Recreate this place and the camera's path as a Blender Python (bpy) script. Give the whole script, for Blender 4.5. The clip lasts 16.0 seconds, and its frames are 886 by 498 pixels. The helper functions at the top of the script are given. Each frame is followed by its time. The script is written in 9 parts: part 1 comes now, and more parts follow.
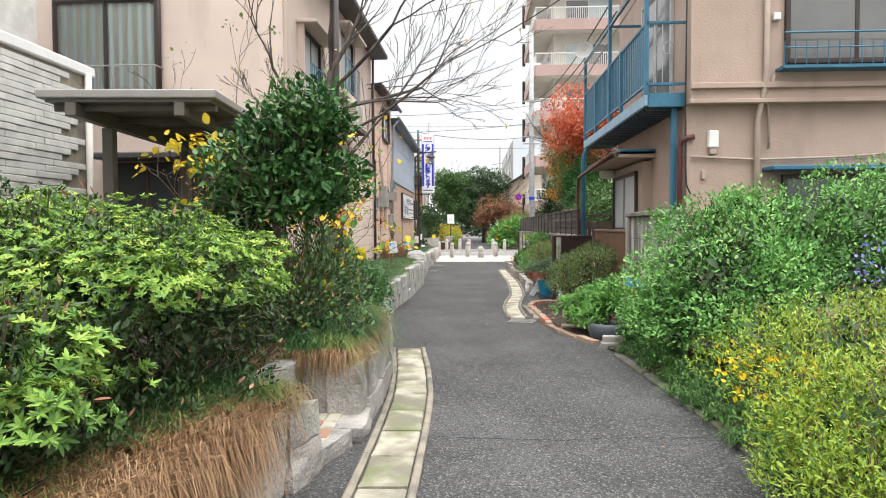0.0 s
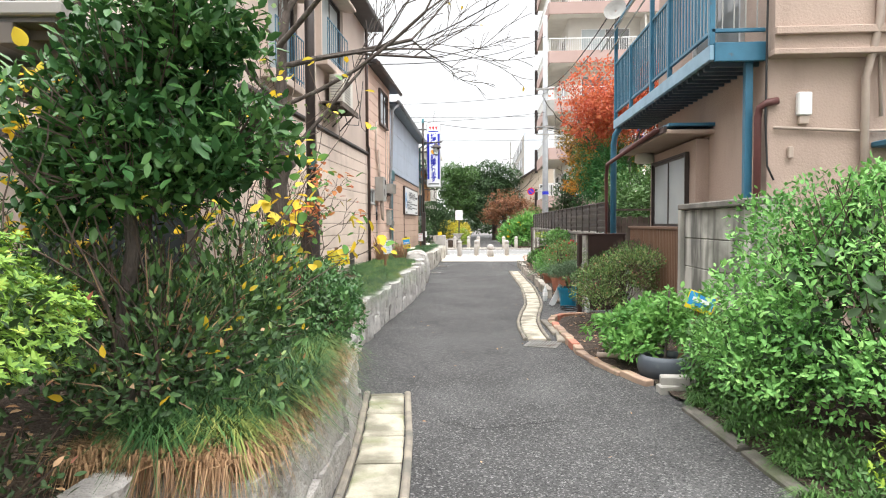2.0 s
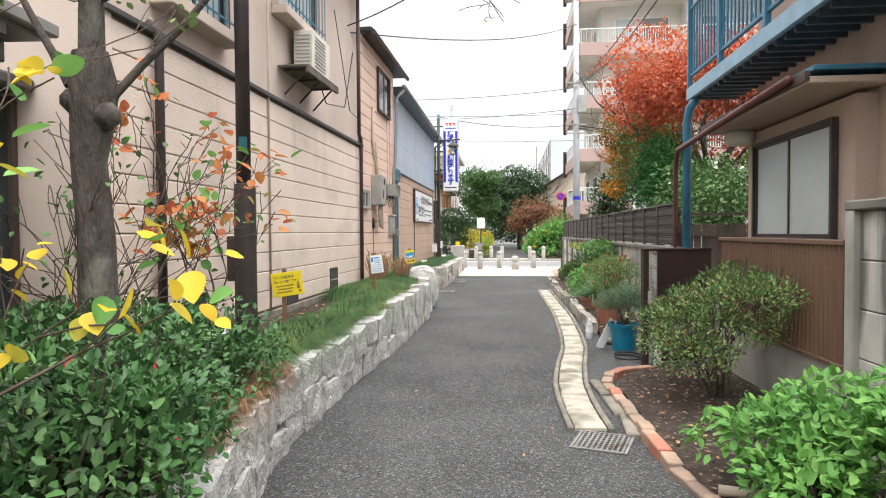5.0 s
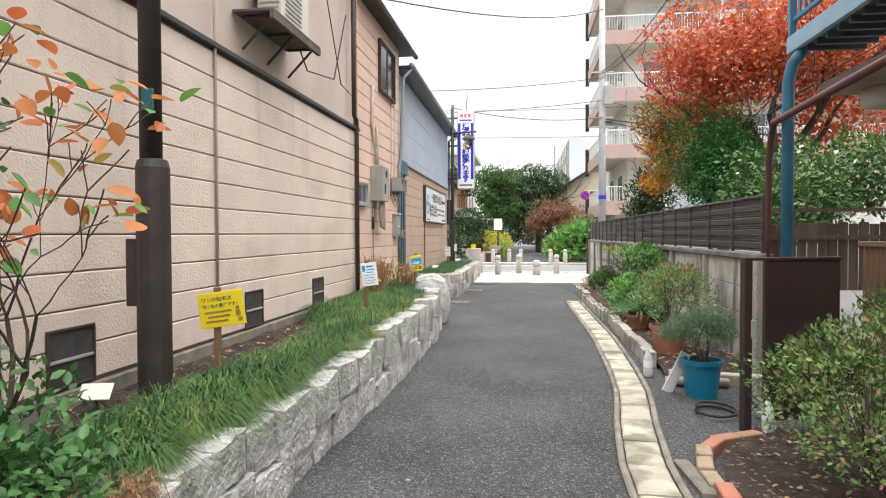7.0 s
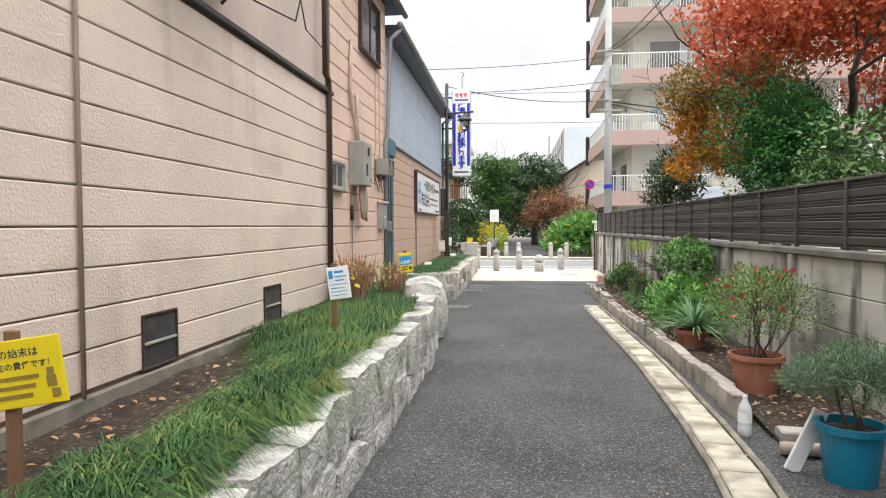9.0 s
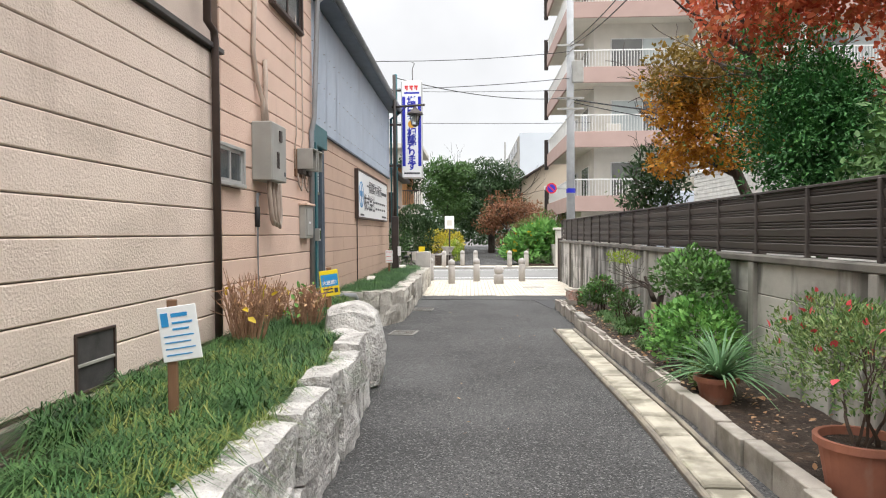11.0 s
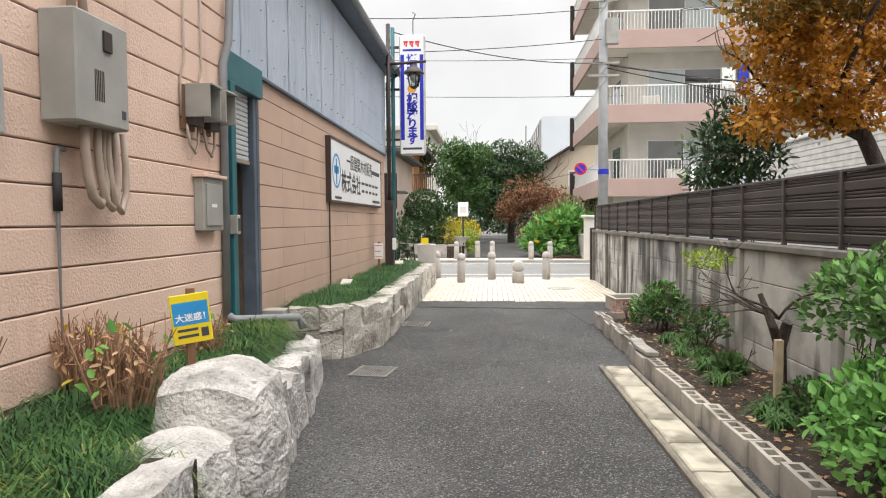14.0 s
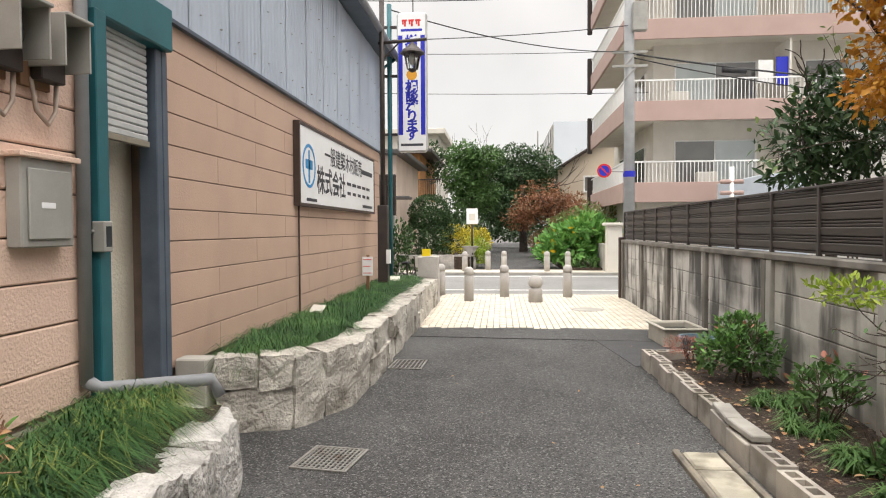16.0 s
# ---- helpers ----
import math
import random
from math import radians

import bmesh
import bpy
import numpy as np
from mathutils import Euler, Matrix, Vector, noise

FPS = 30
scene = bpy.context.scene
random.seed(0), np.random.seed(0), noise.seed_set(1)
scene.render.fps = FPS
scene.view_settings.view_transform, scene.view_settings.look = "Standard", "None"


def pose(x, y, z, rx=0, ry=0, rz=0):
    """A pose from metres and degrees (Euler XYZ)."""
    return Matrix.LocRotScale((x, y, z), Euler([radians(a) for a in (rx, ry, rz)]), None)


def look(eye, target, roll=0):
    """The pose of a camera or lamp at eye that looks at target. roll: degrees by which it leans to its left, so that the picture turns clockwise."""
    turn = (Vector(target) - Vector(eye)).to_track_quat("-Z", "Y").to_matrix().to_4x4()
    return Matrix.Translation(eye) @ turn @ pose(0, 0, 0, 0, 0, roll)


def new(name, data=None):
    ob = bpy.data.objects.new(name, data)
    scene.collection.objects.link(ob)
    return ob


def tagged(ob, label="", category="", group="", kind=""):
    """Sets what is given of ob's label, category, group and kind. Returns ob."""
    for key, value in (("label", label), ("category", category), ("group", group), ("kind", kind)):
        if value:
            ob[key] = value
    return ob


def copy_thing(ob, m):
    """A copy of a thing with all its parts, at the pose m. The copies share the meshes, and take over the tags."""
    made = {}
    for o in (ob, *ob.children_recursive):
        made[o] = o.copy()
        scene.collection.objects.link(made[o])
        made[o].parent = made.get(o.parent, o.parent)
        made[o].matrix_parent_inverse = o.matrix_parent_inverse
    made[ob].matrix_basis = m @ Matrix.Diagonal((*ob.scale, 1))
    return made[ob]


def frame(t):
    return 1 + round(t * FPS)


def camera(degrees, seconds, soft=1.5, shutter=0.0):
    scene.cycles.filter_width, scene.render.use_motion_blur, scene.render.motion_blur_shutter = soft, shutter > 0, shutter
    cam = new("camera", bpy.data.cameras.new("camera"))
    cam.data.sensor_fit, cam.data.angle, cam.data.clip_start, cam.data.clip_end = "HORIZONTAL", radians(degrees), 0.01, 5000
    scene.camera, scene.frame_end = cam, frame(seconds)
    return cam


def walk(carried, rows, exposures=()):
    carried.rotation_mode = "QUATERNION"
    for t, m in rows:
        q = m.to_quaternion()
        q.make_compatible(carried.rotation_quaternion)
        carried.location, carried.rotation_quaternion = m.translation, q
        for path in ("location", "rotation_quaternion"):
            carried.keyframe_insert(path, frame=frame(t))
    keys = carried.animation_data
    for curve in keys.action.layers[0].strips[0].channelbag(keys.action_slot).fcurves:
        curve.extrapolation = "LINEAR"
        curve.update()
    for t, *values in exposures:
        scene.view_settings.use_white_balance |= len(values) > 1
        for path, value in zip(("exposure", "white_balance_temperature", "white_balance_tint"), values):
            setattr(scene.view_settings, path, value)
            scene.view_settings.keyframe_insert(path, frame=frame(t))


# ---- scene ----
cam = camera(69.0, 16.0, soft=1.1)
METRES, EYE, TILT, LEAN, TURN = 18.0, 1.52, 0.0, 0.0, 2.6
ROWS = [
    (0.0, 0.0, 0.0, 0.0, -0.01, -1.95, 0.28),
    (0.5, -0.0012, 0.0315, 0.0008, 1.28, -1.61, 0.26),
    (1.0, 0.0016, 0.0632, 0.0011, 1.51, -1.38, 0.26),
    (1.5, 0.0027, 0.0966, -0.0001, 1.44, -1.3, 0.25),
    (2.0, 0.0086, 0.1284, -0.0006, 0.9, -2.23, 0.3),
    (2.5, 0.0102, 0.16, -0.0004, 0.43, -2.28, 0.31),
    (3.0, 0.0129, 0.1903, -0.0001, 0.68, -2.18, 0.33),
    (3.5, 0.0161, 0.2211, 0.0016, 0.65, -2.0, 0.34),
    (4.0, 0.0167, 0.2516, 0.0017, 1.09, -1.77, 0.31),
    (4.5, 0.0209, 0.2818, 0.0008, 1.4, -1.64, 0.28),
    (5.0, 0.0208, 0.3128, 0.0005, 3.13, -1.49, 0.31),
    (7.5, 0.0162, 0.4658, -0.0002, 4.54, -1.31, 0.2),
    (8.0, 0.0144, 0.4961, -0.0007, 4.11, -1.85, 0.17),
    (8.5, 0.0087, 0.5278, -0.0006, 3.59, -2.04, 0.19),
    (9.0, 0.0035, 0.5591, 0.0003, 3.74, -2.01, 0.19),
    (9.5, 0.0021, 0.5913, 0.0014, 3.08, -1.38, 0.17),
    (10.0, 0.0017, 0.6221, 0.0018, 1.41, -0.79, 0.15),
    (12.5, 0.0204, 0.777, -0.0002, -0.6, -2.88, 0.44),
    (13.0, 0.0235, 0.8087, 0.0013, -0.18, -3.0, 0.41),
    (13.5, 0.0223, 0.839, 0.0018, 0.81, -2.78, 0.36),
    (14.0, 0.0252, 0.8698, 0.0015, 1.64, -2.45, 0.38),
    (14.5, 0.0257, 0.9011, 0.0009, 2.33, -1.94, 0.38),
    (15.0, 0.028, 0.9326, 0.0008, 2.49, -1.8, 0.32),
    (15.5, 0.0289, 0.9648, 0.0013, 2.31, -1.62, 0.35),
    (16.0, 0.0281, 0.9955, 0.0024, 2.55, -1.77, 0.31),
]
walk(cam, [(t, pose(0, 0, EYE, TILT, LEAN, TURN) @ pose(METRES * x, METRES * y, METRES * z, 90 + pitch, roll, yaw)) for t, x, y, z, yaw, pitch, roll in ROWS],
     exposures=((0.0, 0.12, 6500, 10), (1.0, 0.2, 6500, 10), (2.5, 0.44, 6500, 10), (5.0, 0.26, 6450, 10), (7.5, 0.17, 6500, 10), (10.0, 0.04, 6500, 10), (12.5, 0.0, 6550, 10), (14.0, -0.03, 6650, 10), (16.0, -0.09, 6850, 11)))

# ---- light ----
world = bpy.data.worlds.new("overcast_sky")
scene.world = world
world.use_nodes = True
wn, wl = world.node_tree.nodes, world.node_tree.links
wn.clear()
w_out = wn.new("ShaderNodeOutputWorld")
w_bg = wn.new("ShaderNodeBackground")
w_sky = wn.new("ShaderNodeTexSky")
w_sky.sky_type, w_sky.sun_disc = "NISHITA", False
w_sky.sun_elevation, w_sky.sun_rotation = radians(42), radians(160)
w_hsv = wn.new("ShaderNodeHueSaturation")
w_hsv.inputs["Saturation"].default_value = 0.18
w_hsv.inputs["Value"].default_value = 0.05
wl.new(w_sky.outputs["Color"], w_hsv.inputs["Color"])
w_co = wn.new("ShaderNodeTexCoord")
w_sep = wn.new("ShaderNodeSeparateXYZ")
wl.new(w_co.outputs["Generated"], w_sep.inputs["Vector"])
w_ramp = wn.new("ShaderNodeValToRGB")
for pos, val in ((0.40, 0.35), (0.62, 0.9)):
    w_ramp.color_ramp.elements.new(pos).color = (val, val, val * 1.01, 1)
w_ramp.color_ramp.elements[0].position, w_ramp.color_ramp.elements[0].color = 0.0, (0.25, 0.254, 0.258, 1)
w_ramp.color_ramp.elements[3].position, w_ramp.color_ramp.elements[3].color = 1.0, (2.12, 2.12, 2.12, 1)
wl.new(w_sep.outputs["Z"], w_ramp.inputs["Fac"])
w_noise = wn.new("ShaderNodeTexNoise")
w_noise.inputs["Scale"].default_value, w_noise.inputs["Detail"].default_value = 3.0, 5.0
wl.new(w_co.outputs["Generated"], w_noise.inputs["Vector"])
w_cl = wn.new("ShaderNodeMapRange")
w_cl.inputs["From Min"].default_value, w_cl.inputs["From Max"].default_value = 0.35, 0.7
w_cl.inputs["To Min"].default_value, w_cl.inputs["To Max"].default_value = 2.05, 2.7
wl.new(w_noise.outputs["Fac"], w_cl.inputs["Value"])
w_mul = wn.new("ShaderNodeVectorMath")
w_mul.operation = "SCALE"
wl.new(w_ramp.outputs["Color"], w_mul.inputs[0])
wl.new(w_cl.outputs["Result"], w_mul.inputs["Scale"])
w_add = wn.new("ShaderNodeVectorMath")
w_add.operation = "ADD"
wl.new(w_mul.outputs["Vector"], w_add.inputs[0])
wl.new(w_hsv.outputs["Color"], w_add.inputs[1])
wl.new(w_add.outputs["Vector"], w_bg.inputs["Color"])
w_bg.inputs["Strength"].default_value = 1.0
wl.new(w_bg.outputs["Background"], w_out.inputs["Surface"])

sun_data = bpy.data.lights.new("sun", "SUN")
sun_data.energy, sun_data.angle, sun_data.color = 1.3, radians(35), (1.0, 0.97, 0.93)
sun = new("sun", sun_data)
sun.matrix_world = look((0, 0, 30), (-6, 14, 0))
scene.view_settings.exposure = 0.0


# ---- materials ----
def mat(name, a, b=None, scale=6.0, rough=0.7, metal=0.0, bump=0.25, fine=90.0, fine_amt=0.25, stretch=(1, 1, 1), island=0.0, obj=0.0, spec=0.4, dist=0.004, trans=0.0):
    """Two colours mixed by a coarse and a fine noise in world space, with relief; varied per piece or per island."""
    m = bpy.data.materials.new(name)
    m.use_nodes = True
    n, l = m.node_tree.nodes, m.node_tree.links
    bs = n["Principled BSDF"]
    b = b or tuple(c * 0.75 for c in a)
    geo = n.new("ShaderNodeNewGeometry")
    mp = n.new("ShaderNodeVectorMath")
    mp.operation = "MULTIPLY"
    mp.inputs[1].default_value = stretch
    l.new(geo.outputs["Position"], mp.inputs[0])
    n1, n2 = n.new("ShaderNodeTexNoise"), n.new("ShaderNodeTexNoise")
    n1.inputs["Scale"].default_value, n1.inputs["Detail"].default_value = scale, 6
    n2.inputs["Scale"].default_value, n2.inputs["Detail"].default_value = fine, 3
    for q in (n1, n2):
        l.new(mp.outputs["Vector"], q.inputs["Vector"])
    mr = n.new("ShaderNodeMapRange")
    mr.inputs["From Min"].default_value, mr.inputs["From Max"].default_value = 0.32, 0.68
    l.new(n1.outputs["Fac"], mr.inputs["Value"])
    ma = n.new("ShaderNodeMath")
    ma.operation = "MULTIPLY_ADD"
    ma.inputs[1].default_value = fine_amt * 2
    l.new(n2.outputs["Fac"], ma.inputs[0])
    mb = n.new("ShaderNodeMath")
    mb.operation = "SUBTRACT"
    mb.inputs[1].default_value = fine_amt
    l.new(mr.outputs["Result"], ma.inputs[2])
    l.new(ma.outputs["Value"], mb.inputs[0])
    fac = mb.outputs["Value"]
    if island or obj:
        src = geo.outputs["Random Per Island"] if island else n.new("ShaderNodeObjectInfo").outputs["Random"]
        mc = n.new("ShaderNodeMath")
        mc.operation = "MULTIPLY_ADD"
        mc.inputs[1].default_value = 2 * (island or obj)
        l.new(src, mc.inputs[0])
        l.new(fac, mc.inputs[2])
        md = n.new("ShaderNodeMath")
        md.operation, md.use_clamp = "SUBTRACT", True
        md.inputs[1].default_value = island or obj
        l.new(mc.outputs["Value"], md.inputs[0])
        fac = md.outputs["Value"]
    mix = n.new("ShaderNodeMix")
    mix.data_type = "RGBA"
    mix.inputs[6].default_value, mix.inputs[7].default_value = (*a, 1), (*b, 1)
    l.new(fac, mix.inputs[0])
    l.new(mix.outputs[2], bs.inputs["Base Color"])
    bs.inputs["Roughness"].default_value, bs.inputs["Metallic"].default_value = rough, metal
    bs.inputs["Specular IOR Level"].default_value = spec
    if trans:
        bs.inputs["Subsurface Weight"].default_value = 0.0
        tr = n.new("ShaderNodeBsdfTranslucent")
        ms = n.new("ShaderNodeMixShader")
        ms.inputs[0].default_value = trans
        l.new(mix.outputs[2], tr.inputs["Color"])
        l.new(bs.outputs["BSDF"], ms.inputs[1])
        l.new(tr.outputs["BSDF"], ms.inputs[2])
        l.new(ms.outputs["Shader"], n["Material Output"].inputs["Surface"])
    if bump:
        bp = n.new("ShaderNodeBump")
        bp.inputs["Strength"].default_value, bp.inputs["Distance"].default_value = bump, dist
        sm = n.new("ShaderNodeMath")
        l.new(n1.outputs["Fac"], sm.inputs[0])
        l.new(n2.outputs["Fac"], sm.inputs[1])
        l.new(sm.outputs["Value"], bp.inputs["Height"])
        l.new(bp.outputs["Normal"], bs.inputs["Normal"])
    return m


def stain(m, colour, scale=(1.2, 1.2, 0.25), lo=0.5, hi=0.62, amount=0.85, detail=5):
    """Adds runs or patches of dirt over the base colour, with a noise mask of its own."""
    n, l = m.node_tree.nodes, m.node_tree.links
    bs = n["Principled BSDF"]
    old = bs.inputs["Base Color"].links[0].from_socket
    geo = n.new("ShaderNodeNewGeometry")
    mp = n.new("ShaderNodeVectorMath")
    mp.operation = "MULTIPLY"
    mp.inputs[1].default_value = scale
    l.new(geo.outputs["Position"], mp.inputs[0])
    no = n.new("ShaderNodeTexNoise")
    no.inputs["Scale"].default_value, no.inputs["Detail"].default_value = 1.0, detail
    l.new(mp.outputs["Vector"], no.inputs["Vector"])
    mr = n.new("ShaderNodeMapRange")
    mr.inputs["From Min"].default_value, mr.inputs["From Max"].default_value = lo, hi
    mr.inputs["To Max"].default_value = amount
    l.new(no.outputs["Fac"], mr.inputs["Value"])
    mix = n.new("ShaderNodeMix")
    mix.data_type = "RGBA"
    mix.inputs[7].default_value = (*colour, 1)
    l.new(mr.outputs["Result"], mix.inputs[0])
    l.new(old, mix.inputs[6])
    l.new(mix.outputs[2], bs.inputs["Base Color"])
    return m


def speckle(m, colour, scale=260.0, lo=0.05, hi=0.3, amount=0.8, bump=0.5):
    """Adds small stones or crystals by cell noise."""
    n, l = m.node_tree.nodes, m.node_tree.links
    bs = n["Principled BSDF"]
    old = bs.inputs["Base Color"].links[0].from_socket
    geo = n.new("ShaderNodeNewGeometry")
    vo = n.new("ShaderNodeTexVoronoi")
    vo.inputs["Scale"].default_value = scale
    l.new(geo.outputs["Position"], vo.inputs["Vector"])
    sep = n.new("ShaderNodeSeparateColor")
    l.new(vo.outputs["Color"], sep.inputs["Color"])
    mr = n.new("ShaderNodeMapRange")
    mr.inputs["From Min"].default_value, mr.inputs["From Max"].default_value = 1 - hi, 1 - lo
    mr.inputs["To Max"].default_value = amount
    l.new(sep.outputs["Red"], mr.inputs["Value"])
    mix = n.new("ShaderNodeMix")
    mix.data_type = "RGBA"
    mix.inputs[7].default_value = (*colour, 1)
    l.new(mr.outputs["Result"], mix.inputs[0])
    l.new(old, mix.inputs[6])
    l.new(mix.outputs[2], bs.inputs["Base Color"])
    if bump:
        bp = n.new("ShaderNodeBump")
        bp.inputs["Strength"].default_value, bp.inputs["Distance"].default_value = bump, 0.004
        bp.invert = True
        l.new(vo.outputs["Distance"], bp.inputs["Height"])
        if bs.inputs["Normal"].links:
            l.new(bs.inputs["Normal"].links[0].from_socket, bp.inputs["Normal"])
        l.new(bp.outputs["Normal"], bs.inputs["Normal"])
    return m


def leafmat(name, *colours, rough=0.5, trans=0.16):
    """Leaf colours picked leaf by leaf from a ramp."""
    m = mat(name, colours[0], rough=rough, bump=0.0, trans=trans, spec=0.25)
    n, l = m.node_tree.nodes, m.node_tree.links
    ramp = n.new("ShaderNodeValToRGB")
    els = ramp.color_ramp.elements
    while len(els) < len(colours):
        els.new(0.5)
    for i, c in enumerate(colours):
        els[i].position, els[i].color = i / max(1, len(colours) - 1), (*c, 1)
    geo = n.new("ShaderNodeNewGeometry")
    no = n.new("ShaderNodeTexNoise")
    no.inputs["Scale"].default_value = 2.2
    l.new(geo.outputs["Position"], no.inputs["Vector"])
    ad = n.new("ShaderNodeMath")
    ad.operation = "MULTIPLY_ADD"
    ad.inputs[1].default_value = 0.55
    l.new(geo.outputs["Random Per Island"], ad.inputs[0])
    mr = n.new("ShaderNodeMapRange")
    mr.inputs["From Min"].default_value, mr.inputs["From Max"].default_value, mr.inputs["To Max"].default_value = 0.3, 0.7, 0.45
    l.new(no.outputs["Fac"], mr.inputs["Value"])
    l.new(mr.outputs["Result"], ad.inputs[2])
    l.new(ad.outputs["Value"], ramp.inputs["Fac"])
    for node in n:
        if node.type == "BSDF_PRINCIPLED":
            l.new(ramp.outputs["Color"], node.inputs["Base Color"])
        if node.type == "BSDF_TRANSLUCENT":
            l.new(ramp.outputs["Color"], node.inputs["Color"])
    return m


def glass(name, tint=(0.75, 0.8, 0.8), rough=0.03):
    m = bpy.data.materials.new(name)
    m.use_nodes = True
    bs = m.node_tree.nodes["Principled BSDF"]
    bs.inputs["Base Color"].default_value = (*tint, 1)
    bs.inputs["Roughness"].default_value = rough
    bs.inputs["Transmission Weight"].default_value = 1.0
    bs.inputs["IOR"].default_value = 1.3
    return m


ASPHALT = speckle(speckle(stain(mat("worn_asphalt", (0.074, 0.073, 0.072), (0.039, 0.0385, 0.038), scale=1.1, rough=0.85, bump=0.7, fine=120, fine_amt=0.3), (0.13, 0.13, 0.128), (0.5, 0.35, 1), 0.52, 0.72, 0.5), (0.225, 0.222, 0.215), 96, 0.02, 0.25, 0.85, 1.0), (0.014, 0.014, 0.016), 92, 0.02, 0.36, 0.9, 0.9)
ASPHALT_NEW = speckle(mat("fresh_asphalt_patch", (0.06, 0.06, 0.062), (0.045, 0.045, 0.047), scale=3, rough=0.85, bump=0.6), (0.15, 0.15, 0.15), 120, 0.02, 0.25, 0.6, 0.6)
ROAD = speckle(mat("street_asphalt", (0.22, 0.215, 0.21), (0.17, 0.17, 0.165), scale=0.8, rough=0.85), (0.3, 0.3, 0.29), 120, 0.02, 0.3, 0.5, 0.3)
GRANITE = speckle(stain(mat("split_granite", (0.42, 0.395, 0.365), (0.27, 0.255, 0.24), scale=5, rough=0.8, bump=0.9, fine=38, fine_amt=0.35, obj=0.22, dist=0.02), (0.13, 0.12, 0.10), (3, 3, 3), 0.55, 0.72, 0.55), (0.12, 0.115, 0.11), 170, 0.02, 0.16, 0.6, 0.2)
GRANITE_T = speckle(stain(mat("tan_granite", (0.56, 0.53, 0.47), (0.36, 0.335, 0.295), scale=5, rough=0.82, bump=1.0, fine=36, fine_amt=0.4, obj=0.3, dist=0.025), (0.15, 0.135, 0.11), (3.5, 3.5, 3.5), 0.53, 0.68, 0.65), (0.16, 0.15, 0.14), 190, 0.02, 0.16, 0.55, 0.2)
GRANITE_W = speckle(stain(mat("pale_granite", (0.60, 0.58, 0.55), (0.38, 0.365, 0.345), scale=5, rough=0.85, bump=1.0, fine=34, fine_amt=0.35, obj=0.28, dist=0.03), (0.22, 0.21, 0.19), (4, 4, 6), 0.54, 0.66, 0.6), (0.25, 0.24, 0.23), 200, 0.02, 0.16, 0.5, 0.2)
BOLLARD = speckle(mat("bollard_granite", (0.47, 0.45, 0.425), (0.38, 0.36, 0.34), scale=5, rough=0.75, bump=0.3), (0.25, 0.24, 0.23), 220, 0.02, 0.2, 0.6, 0.1)
SLAB = stain(stain(mat("gutter_slab_concrete", (0.52, 0.48, 0.385), (0.36, 0.33, 0.27), scale=4, rough=0.85, bump=0.5, fine=80, obj=0.3), (0.17, 0.155, 0.115), (3.5, 3.5, 2), 0.48, 0.62, 0.8), (0.17, 0.21, 0.06), (1.3, 1.3, 1), 0.6, 0.72, 0.6)
SLAB_MOSS = stain(stain(mat("mossy_slab_concrete", (0.42, 0.39, 0.31), (0.23, 0.215, 0.165), scale=5, rough=0.88, bump=0.6, fine=80, obj=0.5), (0.16, 0.15, 0.11), (2.5, 2.5, 2), 0.47, 0.62, 0.8), (0.14, 0.17, 0.06), (2.6, 2.6, 1), 0.54, 0.66, 0.6)
KERB = stain(mat("kerb_mortar", (0.29, 0.255, 0.20), (0.18, 0.16, 0.135), scale=6, rough=0.9, bump=0.5, obj=0.2), (0.12, 0.115, 0.1), (3, 3, 3), 0.53, 0.66, 0.7)
KERB_OLD = stain(mat("mossy_old_kerb", (0.17, 0.155, 0.13), (0.10, 0.092, 0.08), scale=6, rough=0.92, bump=0.6, obj=0.2), (0.07, 0.085, 0.04), (3, 3, 3), 0.5, 0.62, 0.75)
CONC = stain(stain(mat("weathered_concrete_panel", (0.56, 0.54, 0.49), (0.42, 0.40, 0.36), scale=2.5, rough=0.88, bump=0.4, fine=70, obj=0.2), (0.075, 0.072, 0.065), (3.4, 3.4, 0.6), 0.52, 0.63, 0.85), (0.12, 0.115, 0.10), (0.9, 0.9, 1.4), 0.49, 0.62, 0.75)
CONC_DARK = stain(stain(mat("blackened_concrete_panel", (0.58, 0.56, 0.52), (0.40, 0.385, 0.355), scale=2.5, rough=0.9, bump=0.4, fine=70, obj=0.25), (0.05, 0.048, 0.044), (4.0, 4.0, 0.7), 0.47, 0.6, 0.9), (0.08, 0.076, 0.068), (0.9, 0.9, 1.4), 0.5, 0.63, 0.75)
COPING = stain(mat("blackened_concrete_coping", (0.20, 0.185, 0.16), (0.12, 0.11, 0.098), scale=3, rough=0.9, bump=0.5), (0.32, 0.30, 0.27), (2, 2, 2), 0.55, 0.7, 0.6)
CONC_PLAIN = stain(mat("grey_concrete", (0.42, 0.40, 0.36), (0.31, 0.295, 0.265), scale=3, rough=0.88, bump=0.4, obj=0.15), (0.15, 0.14, 0.12), (2, 2, 1), 0.54, 0.7, 0.6)
BLOCK = stain(mat("concrete_block", (0.47, 0.43, 0.37), (0.31, 0.28, 0.25), scale=5, rough=0.92, bump=0.7, fine=110, obj=0.35), (0.14, 0.13, 0.09), (2.5, 2.5, 2.5), 0.54, 0.68, 0.6)
